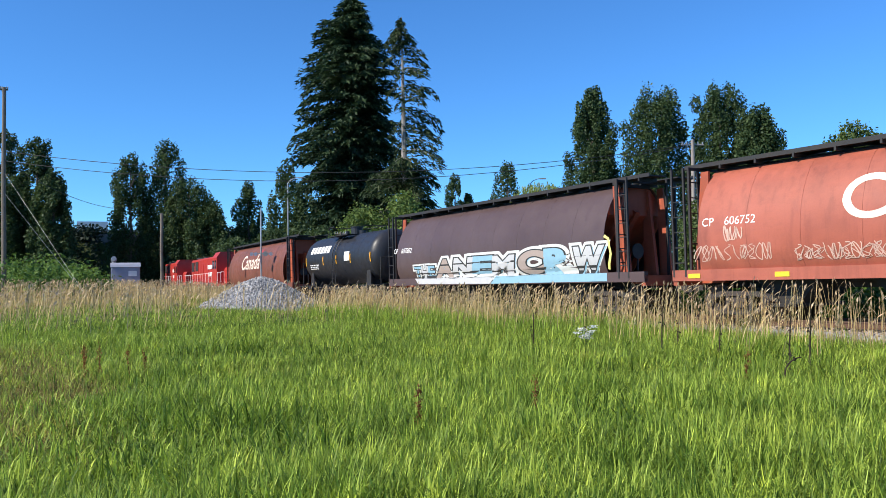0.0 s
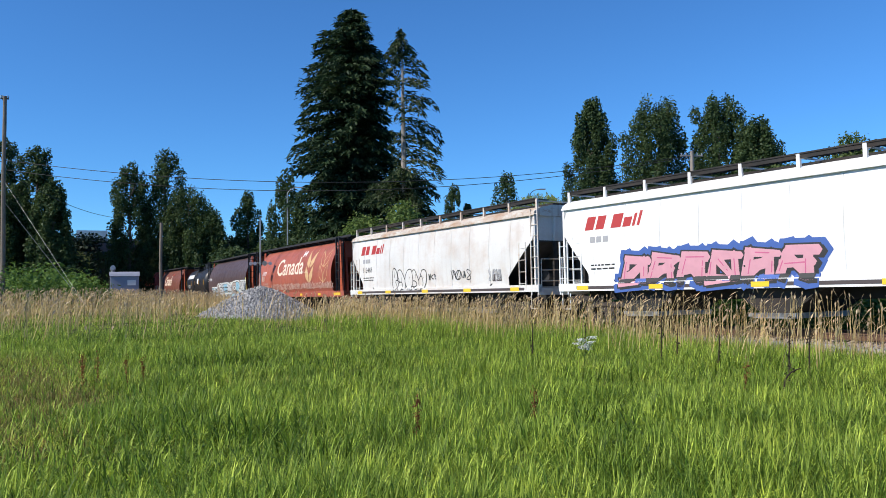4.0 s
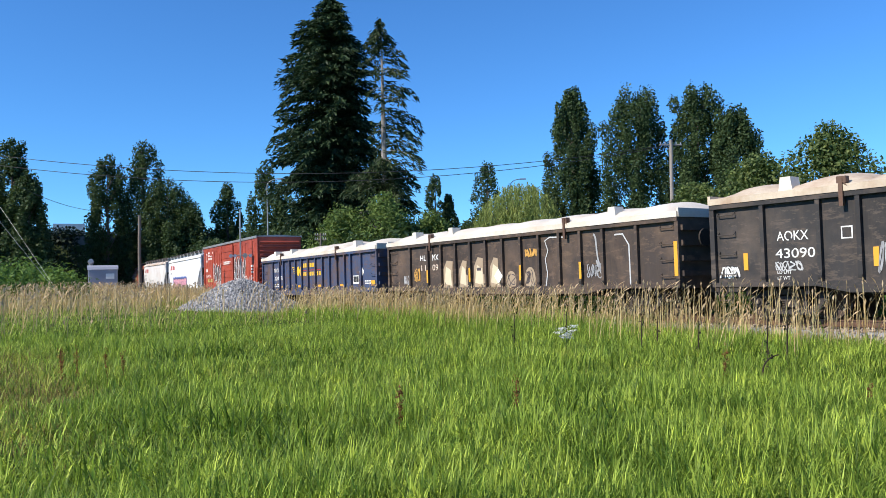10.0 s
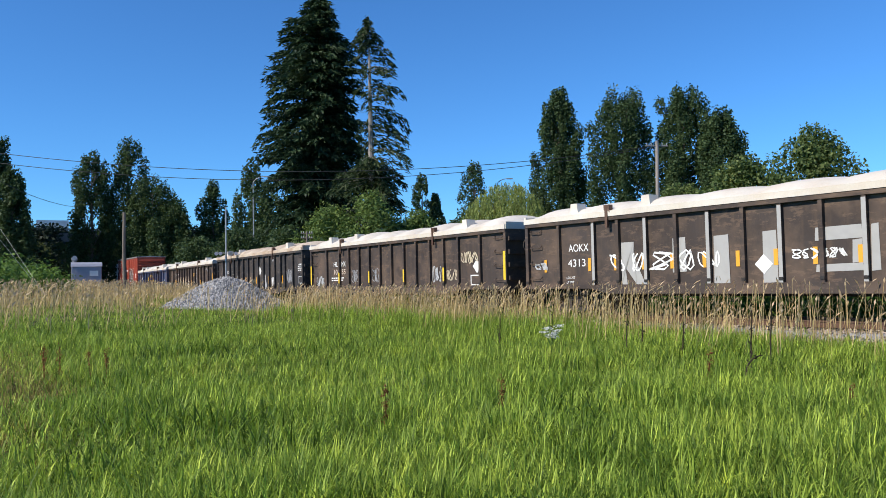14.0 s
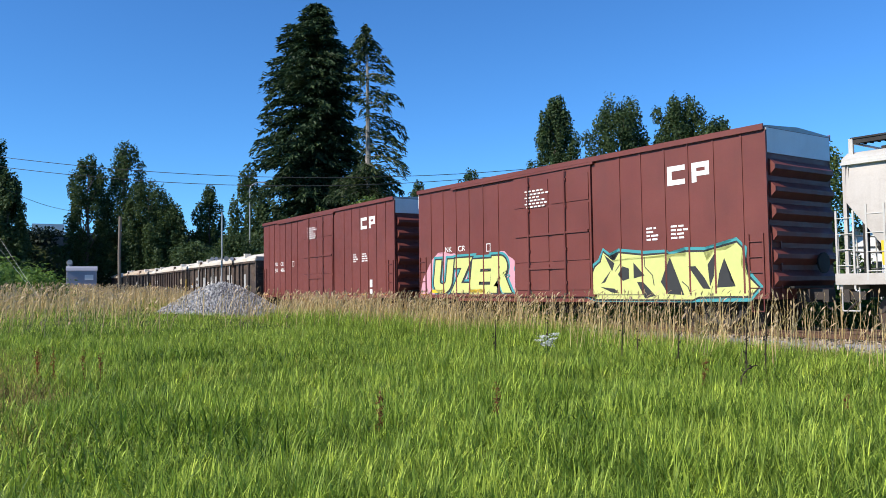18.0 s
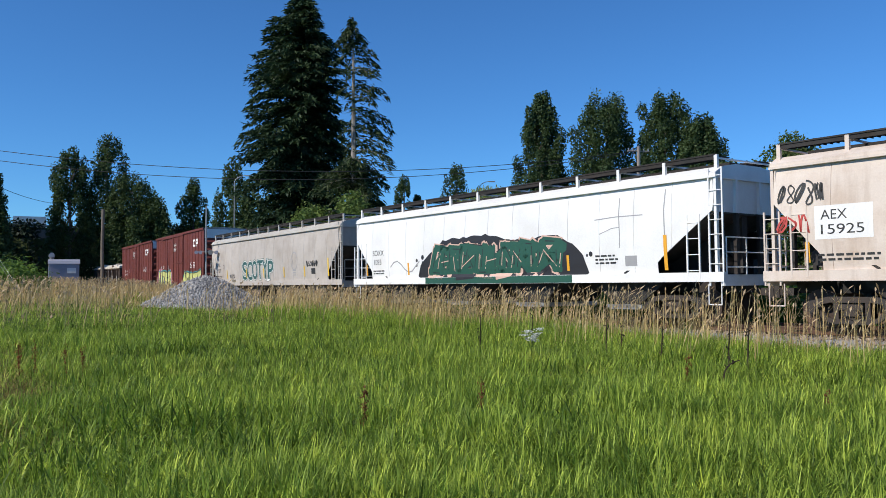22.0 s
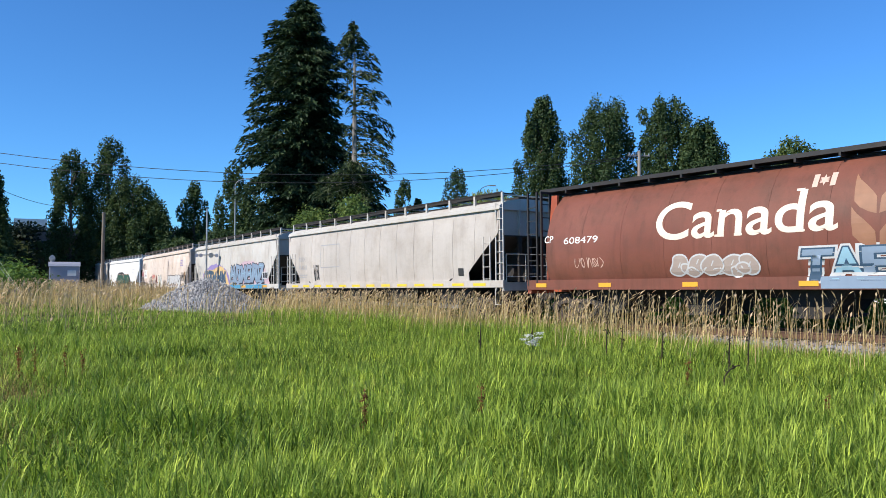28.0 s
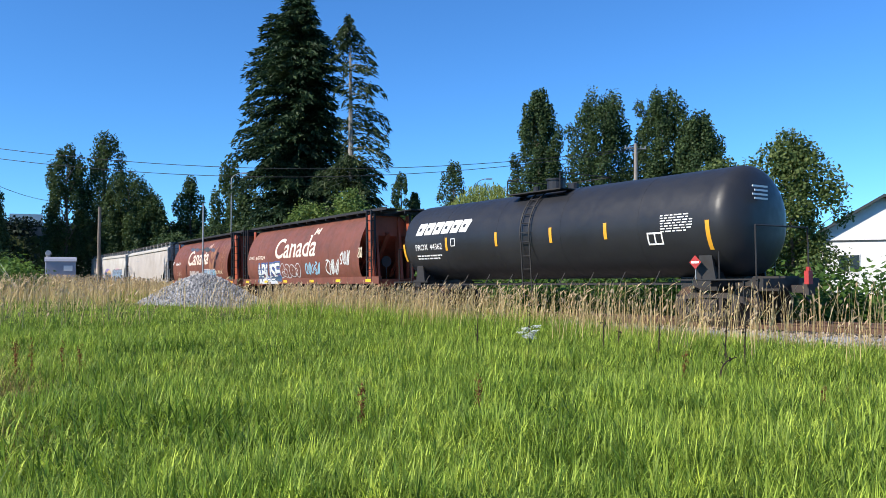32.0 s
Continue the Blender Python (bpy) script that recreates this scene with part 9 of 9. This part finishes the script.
stuff("far_seed_heads", c, d, "seed", "pale seed heads at the far edge of the field", "grass")


# single weeds in the field
def stalk(name, x, y, h, mat, label, lean=0.05, tufts=30, curl=0.0, seed=1, r=0.006, tuft=0.02):
    rng = np.random.default_rng(seed)
    t = thing(name, pose(x, y, ground_z(x, y)), label, "weed")
    bm = bmesh.new()
    pts = []
    for k in range(1, 15):
        u = k / 14
        over = max(0.0, u - 0.55) * curl * 5.0
        pts.append(Vector((lean * u * h + 0.22 * h * over ** 1.4, 0.02 * math.sin(5 * u), h * (u - 0.16 * over ** 2))))
    tube(bm, [(0, 0, 0)] + pts, [r * (1.1 - 0.6 * k / 14) for k in range(15)], 6)
    part("stem", bm, M[mat], t)
    if tufts:
        c = np.array([pts[min(13, 4 + int(10 * rng.uniform()))] for _ in range(tufts)]) + rng.normal(size=(tufts, 3)) * np.array([0.018, 0.018, 0.05]) * (h / 0.6)
        share("seed_tuft", crown_mesh("seed_tuft", c, 5, 0.012, tuft, 0.5, M[mat], rng), t)["kind"] = "stuff"
    return t


for i, (x, y, h) in enumerate(((5.80, 12.75, 1.05), (5.52, 12.85, 1.0), (4.17, 15.4, 0.98), (4.62, 15.9, 0.75), (5.0, 14.6, 0.7), (1.9, 17.2, 0.85), (3.1, 17.6, 0.8))):
    stalk("dead_stalk", x, y, h, "darkstalk", "dark dead weed stalk standing in the grass", 0.02, 7, 0, 200 + i, 0.014)
stalk("curled_stalk", 4.62, 11.0, 0.62, "darkstalk", "curled dark dead stalk in the grass", 0.15, 6, 0.5, 210, 0.016)
for i, (x, y, h) in enumerate(((-0.28, 8.0, 0.52), (0.95, 8.6, 0.5), (4.2, 11.2, 0.55), (-5.6, 13.0, 0.6), (-5.9, 13.1, 0.62), (-5.75, 12.8, 0.55), (-5.1, 12.9, 0.55), (4.9, 8.8, 0.4), (-4.9, 13.1, 0.5))):
    stalk("dock_weed", x, y, h, "dock", "rusty brown dock weed in the grass", 0.03, 34, 0, 220 + i, 0.004, 0.013)


def white_flower(x, y, h, seed):
    rng = np.random.default_rng(seed)
    t = thing("white_flower", pose(x, y, ground_z(x, y)), "white umbel flower above the grass", "flower")
    bm = bmesh.new()
    tips = []
    for k in range(9):
        a = k * 2.4
        tip = Vector((0.20 * math.cos(a) * (0.3 + 0.08 * k), 0.12 * math.sin(a), h * (0.62 + 0.045 * k)))
        rod(bm, (0, 0, h * 0.3), tip, 0.004, 5)
        tips.append(tip)
    rod(bm, (0, 0, 0), (0, 0, h * 0.3), 0.006, 5)
    part("stem", bm, M["bramble"], t)
    for tip in tips:
        c = np.array(tip) + rng.normal(size=(30, 3)) * np.array([0.040, 0.040, 0.012])
        share("umbel", crown_mesh("umbel", c, 3, 0.006, 0.013, 0.9, M["bloom"], rng, up=2.0), t)


white_flower(2.75, 15.7, 0.60, 1)


# ---------------------------------------------------------------- trackside things
def stones(name, spots, sizes, mat, seed):
    """Broken stones: squashed, jittered octahedra joined in one mesh."""
    rng = np.random.default_rng(seed)
    base = np.array([(1, 0, 0), (-1, 0, 0), (0, 1, 0), (0, -1, 0), (0, 0, 1), (0, 0, -1)], float)
    tri = np.array([(0, 2, 4), (2, 1, 4), (1, 3, 4), (3, 0, 4), (2, 0, 5), (1, 2, 5), (3, 1, 5), (0, 3, 5)])
    n = len(spots)
    v = base[None] * rng.uniform(0.55, 1.25, (n, 6, 1)) + rng.normal(size=(n, 6, 3)) * 0.18
    a, b = rng.uniform(0, 6.28, n), rng.uniform(-0.6, 0.6, n)
    ca, sa, cb, sb = np.cos(a), np.sin(a), np.cos(b), np.sin(b)
    R = np.stack([np.stack([ca, -sa * cb, sa * sb], 1), np.stack([sa, ca * cb, -ca * sb], 1), np.stack([0 * a, sb, cb], 1)], 1)
    v = np.einsum("nij,nkj->nki", R, v) * np.asarray(sizes)[:, None, None] + np.asarray(spots)[:, None, :]
    f = (np.arange(n) * 6)[:, None, None] + tri[None]
    return fast_mesh(name, v.reshape(-1, 3), f.reshape(-1, 3), mat, 3)


def rock_material(name, dark, light):
    m, nt, b = nodes_of(name)
    g = nt.nodes.new("ShaderNodeNewGeometry")
    c = ramp(nt, g.outputs["Random Per Island"], [(0.0, dark), (0.5, tuple((p + q) / 2 for p, q in zip(dark, light))), (1.0, light)])
    c = mix(nt, 0.4, c, ramp(nt, noise_out(nt, coords(nt, "World"), 12, 4), [(0.3, (0.6, 0.6, 0.6)), (0.7, (1.15, 1.15, 1.15))]), "MULTIPLY")
    nt.links.new(c, b.inputs["Base Color"])
    b.inputs["Roughness"].default_value = 0.85
    return m


M["gravel"] = rock_material("crushed gravel", (0.16, 0.16, 0.165), (0.46, 0.45, 0.44))
M["ballast"] = rock_material("ballast stones", (0.20, 0.15, 0.115), (0.52, 0.42, 0.34))


def gravel_pile(x, y, r, h):
    rng = np.random.default_rng(9)
    t = thing("gravel_pile", pose(x, y, 0), "heap of crushed grey gravel beside the track", "gravel pile")
    z0 = ground_z(x, y) - 0.15
    bm = bmesh.new()
    rings = []

    def hz(rr, a):
        q = rr / r * (1 + 0.07 * math.sin(2 * a + 1) + 0.05 * math.sin(5 * a))
        return z0 + h * max(0.0, (1 - q) + 0.10 * math.exp(-(q * 5) ** 2) * -1.0)
    for i in range(13):
        rr = r * 1.08 * i / 12
        rings.append([bm.verts.new((rr * math.cos(a), rr * math.sin(a), hz(rr, a) + 0.05 * noise.noise((rr * math.cos(a) * 2, rr * math.sin(a) * 2, 5)))) for a in (2 * math.pi * k / 40 for k in range(40))])
    for p, q in zip(rings[1:], rings[2:]):
        for k in range(40):
            bm.faces.new((p[k], q[k], q[(k + 1) % 40], p[(k + 1) % 40]))
    for k in range(40):
        bm.faces.new((rings[0][0], rings[1][k], rings[1][(k + 1) % 40])) if k == 0 else bm.faces.new((rings[0][0], rings[1][k], rings[1][(k + 1) % 40]))
    part("mound", bm, M["stone"], t)
    n = 9500
    rr = r * 1.12 * np.sqrt(rng.uniform(0, 1, n))
    a = rng.uniform(0, 2 * math.pi, n)
    spots = np.array([(p * math.cos(q), p * math.sin(q), hz(p, q) + 0.02) for p, q in zip(rr, a)])
    st = share("gravel_surface", stones("gravel_surface", spots, rng.uniform(0.035, 0.10, n), M["gravel"], 3), t)
    st["kind"] = "stuff"
    return t


gravel_pile(-10.63, 46.8, 4.5, 2.45)


def build_ballast_stones():
    rng = np.random.default_rng(4)
    n = 11000
    s, o = rng.uniform(4, 34, n), rng.uniform(-3.2, 1.0, n)
    spots = []
    for a, b in zip(s, o):
        p = plan(a, across_at(a) + b)
        k = np.interp(abs(b), [1.75, 2.9, 3.3], [-0.22, -0.60, -0.66])
        spots.append((p.x, p.y, rail_z(a) + k + 0.015))
    ob = new("ballast_stones", stones("ballast_stones", np.array(spots), rng.uniform(0.022, 0.05, n), M["ballast"], 6))
    tagged(ob, "loose brownish grey ballast stones beside the rails", "gravel", kind="stuff")


build_ballast_stones()


def build_ties():
    bm = bmesh.new()
    box(bm, -0.11, 0.11, -1.28, 1.28, -0.36, -0.178)
    me = mesh_of(bm, "tie", M["tie"])
    bed = bpy.data.objects["trackbed"]
    for i in range(150):
        ob = new("tie", me)
        ob.parent = bed
        ob.matrix_basis = on_track(1.0 + i * 0.52)


build_ties()


def pole(name, x, y, top, r0, r1, label, arms=(), mat="wood", z0=None):
    t = thing(name, pose(x, y, 0), label, "pole")
    z0 = ground_z(x, y) - 0.3 if z0 is None else z0
    bm = bmesh.new()
    n = 8
    tube(bm, [(0.02 * math.sin(k), 0, z0 + (top - z0) * k / n) for k in range(n + 1)], [r0 + (r1 - r0) * k / n for k in range(n + 1)], 10)
    part("shaft", bm, M[mat], t)
    for z, w, ang in arms:
        c, s = math.cos(ang), math.sin(ang)
        bm = bmesh.new()
        rod(bm, (-w * c, -w * s, z), (w * c, w * s, z), 0.055, 6)
        rod(bm, (-w * 0.6 * c, -w * 0.6 * s, z), (0, 0, z - 0.5), 0.02, 5)
        rod(bm, (w * 0.6 * c, w * 0.6 * s, z), (0, 0, z - 0.5), 0.02, 5)
        arm = part("crossarm", bm, M[mat], t)
        for k in (-0.9, -0.5, 0.5, 0.9):
            bm = bmesh.new()
            rod(bm, (k * w * c, k * w * s, z + 0.04), (k * w * c, k * w * s, z + 0.2), 0.04, 6)
            part("insulator", bm, M["galv"], arm)
    return t


pole("utility_pole", -29.86, 54.33, 15.0, 0.17, 0.12, "tall weathered wooden utility pole", [(14.85, 0.25, 0.4)])
pole("short_pole", -23.23, 66.03, 7.15, 0.14, 0.12, "short weathered wooden pole without arms")
pole("utility_pole", 17.44, 55.32, 10.8, 0.17, 0.12, "pale wooden utility pole with a crossarm behind the track", [(10.45, 0.85, 0.2)], "palebark")
pole("utility_pole", -8.9, 69.5, 5.6, 0.10, 0.08, "slim wooden utility pole behind the track", [(5.4, 0.5, 0.1), (5.0, 0.5, 0.1)])
for x, y, top in ((-55.0, 106.0, 17.2), (-53.5, 105.0, 14.0), (-17.8, 92.0, 13.2), (10.5, 95.0, 13.0)):
    t = thing("street_lamp", pose(x, y, 0), "grey street lamp with a curved arm", "street lamp")
    bm = bmesh.new()
    z0 = ground_z(x, y) - 0.2
    rod(bm, (0, 0, z0), (0, 0, top - 0.8), 0.09, 8, 0.06)
    prev = Vector((0, 0, top - 0.8))
    for k in range(1, 7):
        a = k / 6 * math.pi / 2
        q = Vector((1.3 * (1 - math.cos(a)), 0, top - 0.8 + 0.8 * math.sin(a)))
        rod(bm, prev, q, 0.045, 6)
        prev = q
    part("post", bm, M["galv"], t)
    bm = bmesh.new()
    box(bm, 1.2, 1.9, -0.14, 0.14, top - 0.07, top + 0.05)
    part("lamp_head", bm, M["galv"], t)


def cable(p, q, sag, label):
    t = thing("power_line", None, label, "cable")
    bm = bmesh.new()
    p, q = Vector(p), Vector(q)
    tube(bm, [p.lerp(q, k / 24) - Vector((0, 0, sag * 4 * k / 24 * (1 - k / 24))) for k in range(25)], [0.022] * 25, 5)
    part("strand", bm, M["wire"], t)


cable((-29.9, 54.3, 9.95), (17.4, 55.3, 10.4), 1.9, "black overhead power line between wooden poles")
cable((-29.9, 54.3, 10.5), (-110.0, 30.0, 11.0), 1.2, "black overhead power line between wooden poles")
cable((-29.9, 54.3, 10.6), (17.4, 55.5, 10.5), 1.7, "black overhead power line between wooden poles")


def guy_wire(p, q):
    t = thing("guy_wire", None, "thin grey guy wire from the utility pole to the ground", "cable")
    bm = bmesh.new()
    rod(bm, p, q, 0.007, 4)
    part("strand", bm, M["galv"], t)


guy_wire((-29.86, 54.33, 9.2), (-22.6, 50.8, 0.6))
guy_wire((-29.86, 54.33, 7.8), (-22.6, 50.8, 0.6))
cable((-29.86, 54.33, 9.9), (-34.6, 84.5, 9.3), 0.6, "black service cable from the wooden pole to the hill")


def white_trailer():
    """Low white box trailer parked on the road above the tunnel."""
    t = thing("box_trailer", pose(-66.2, 151.1, 0, 0, 0, 24), "white box trailer parked on the road above the hill", "trailer")
    bm = bmesh.new()
    box(bm, -2.7, 2.7, -1.2, 1.2, 10.9, 12.85)
    part("body", bm, M["white"], t)
    for x in (-1.9, 1.7):
        for y in (-1.15, 1.15):
            bm = bmesh.new()
            rod(bm, (x, y - 0.12, 10.6), (x, y + 0.12, 10.6), 0.48, 14)
            part("wheel", bm, M["black"], t)


white_trailer()


def signal_mast(x, y):
    """Slim grey mast with two pairs of lamps on a short arm."""
    t = thing("signal_mast", pose(x, y, 0, 0, 0, 10), "slim grey wayside signal mast with lamps on a short arm", "signal")
    z0 = ground_z(x, y) - 0.2
    bm = bmesh.new()
    rod(bm, (0, 0, z0), (0, 0, 6.45), 0.065, 10, 0.05)
    part("mast", bm, M["galv"], t)
    bm = bmesh.new()
    rod(bm, (-0.55, 0, 3.35), (0.55, 0, 3.35), 0.035, 6)
    part("arm", bm, M["galv"], t)
    for sx in (-0.62, -0.35, 0.66):
        bm = bmesh.new()
        rod(bm, (sx, -0.05, 3.32), (sx, -0.26, 3.31), 0.10, 12, 0.125)
        rod(bm, (sx, 0.12, 3.32), (sx, -0.05, 3.32), 0.08, 10)
        hd = part("lamp_hood", bm, M["booth"], t)
        bm = bmesh.new()
        rod(bm, (sx, -0.04, 3.32), (sx, -0.07, 3.32), 0.085, 12)
        part("lens", bm, M["headlamp"], hd)
    bm = bmesh.new()
    rod(bm, (0.30, -0.10, 3.34), (0.30, -0.28, 3.32), 0.14, 16, 0.17)
    rod(bm, (0.30, 0.05, 3.34), (0.30, -0.10, 3.34), 0.12, 10)
    part("bell", bm, M["galv"], t)
    return t


signal_mast(-12.42, 54.6)


def cabinet():
    """Grey steel equipment cabinet with a shallow roof."""
    t = thing("equipment_cabinet", pose(-36.9, 92.9, 0, 0, 0, 22), "grey steel equipment cabinet beside the tunnel", "cabinet")
    z0 = ground_z(-37, 92.9) - 0.1
    bm = bmesh.new()
    box(bm, -1.55, 1.55, -1.2, 1.2, z0, 3.25)
    bmesh.ops.bevel(bm, geom=bm.edges[:], offset=0.04, segments=1, affect="EDGES")
    part("body", bm, M["booth"], t)
    bm = bmesh.new()
    section(bm, [(-1.3, 3.22), (-1.1, 3.50), (-0.5, 3.72), (0.5, 3.72), (1.1, 3.50), (1.3, 3.22)], -1.62, 1.62)
    part("roof", bm, M["booth"], t)
    bm = bmesh.new()
    box(bm, 0.3, 1.2, -1.225, -1.2, 2.15, 2.75)
    part("notice_plate", bm, M["letter"], t)
    bm = bmesh.new()
    box(bm, -1.3, -0.4, -1.23, -1.2, z0 + 0.2, 3.0)
    part("door", bm, M["booth"], t)
    bm = bmesh.new()
    rod(bm, (-1.25, 0, 3.4), (-1.25, 0, 4.15), 0.22, 10)
    rod(bm, (-1.25, 0.1, 4.1), (-1.25, -0.5, 4.2), 0.34, 10, 0.28)
    part("vent", bm, M["galv"], t)


cabinet()


def house():
    """White gabled house beyond the track."""
    t = thing("house", pose(33.9, 52.6, 0, 0, 0, -26), "white stucco house with a dark gabled roof behind the hedge", "house")
    bm = bmesh.new()
    prism(bm, [(-3.6, -0.3), (3.6, -0.3), (3.6, 4.6), (0.0, 6.75), (-3.6, 4.6)], 0.0, 9.0)
    part("wall", bm, M["stucco"], t)
    for sgn in (1, -1):
        bm = bmesh.new()
        prism(bm, [(0, 6.77), (0, 6.98), (sgn * 4.3, 4.40), (sgn * 4.3, 4.19)], -0.6, 9.6)
        part("roof", bm, M["shingle"], t)
    bm = bmesh.new()
    box(bm, -3.6, 3.6, -0.04, 0.0, 3.75, 3.87)
    part("trim_band", bm, M["shingle"], t)
    for x in (-2.2, 1.2):
        bm = bmesh.new()
        box(bm, x - 0.7, x + 0.7, -0.05, 0.0, 1.6, 2.9)
        w = part("window", bm, M["stucco"], t)
        for dx in (-0.34, 0.34):
            bm = bmesh.new()
            box(bm, x + dx - 0.30, x + dx + 0.30, -0.065, -0.05, 1.68, 2.82)
            part("pane", bm, M["pane"], w)


house()


def overpass():
    """Road along the top of the tunnel hill, with its kerb rail."""
    m = on_track(PORTAL + 6)
    bm = bmesh.new()
    box(bm, -4, 4, -70, 70, 9.9, 10.1)
    ob = new("road_deck", mesh_of(bm, "road_deck", M["asphalt"]))
    ob.matrix_basis = m
    tagged(ob, "asphalt road over the tunnel hill", "road", kind="structure")
    t = thing("guard_rail", m, "grey guard rail along the road over the tunnel", "guard rail")
    bm = bmesh.new()
    box(bm, -4.05, -4.0, -70, 70, 10.5, 10.8)
    part("beam", bm, M["galv"], t)
    for k in range(-68, 70, 8):
        bm = bmesh.new()
        box(bm, -4.0, -3.9, k - 0.06, k + 0.06, 10.0, 10.8)
        part("post", bm, M["galv"], t)


overpass()


# ---------------------------------------------------------------- movement
KNOT_S = [107.43, 147.71, 189.46, 232.20, 276.01, 319.59, 363.71, 409.08, 453.58]


def lead(t):
    """Where the front end of the train is at t seconds."""
    return float(np.interp(t, np.arange(0, 33, 4), KNOT_S))


def motions():
    for i, car in enumerate(TRAIN):
        centre = -sum(LENGTH[:i]) - lb(i) / 2
        walk(car, [(float(t), on_track(lead(t) + centre)) for t in range(33)])
    rows = np.arange(0, 32.0001, 1 / 15)
    for w, dx in WHEELS:
        walk(w, [(t, pose(dx, 0, 0.46) @ Matrix.Rotation((lead(t) / 0.46) % (2 * math.pi), 4, "Y")) for t in rows])


motions()
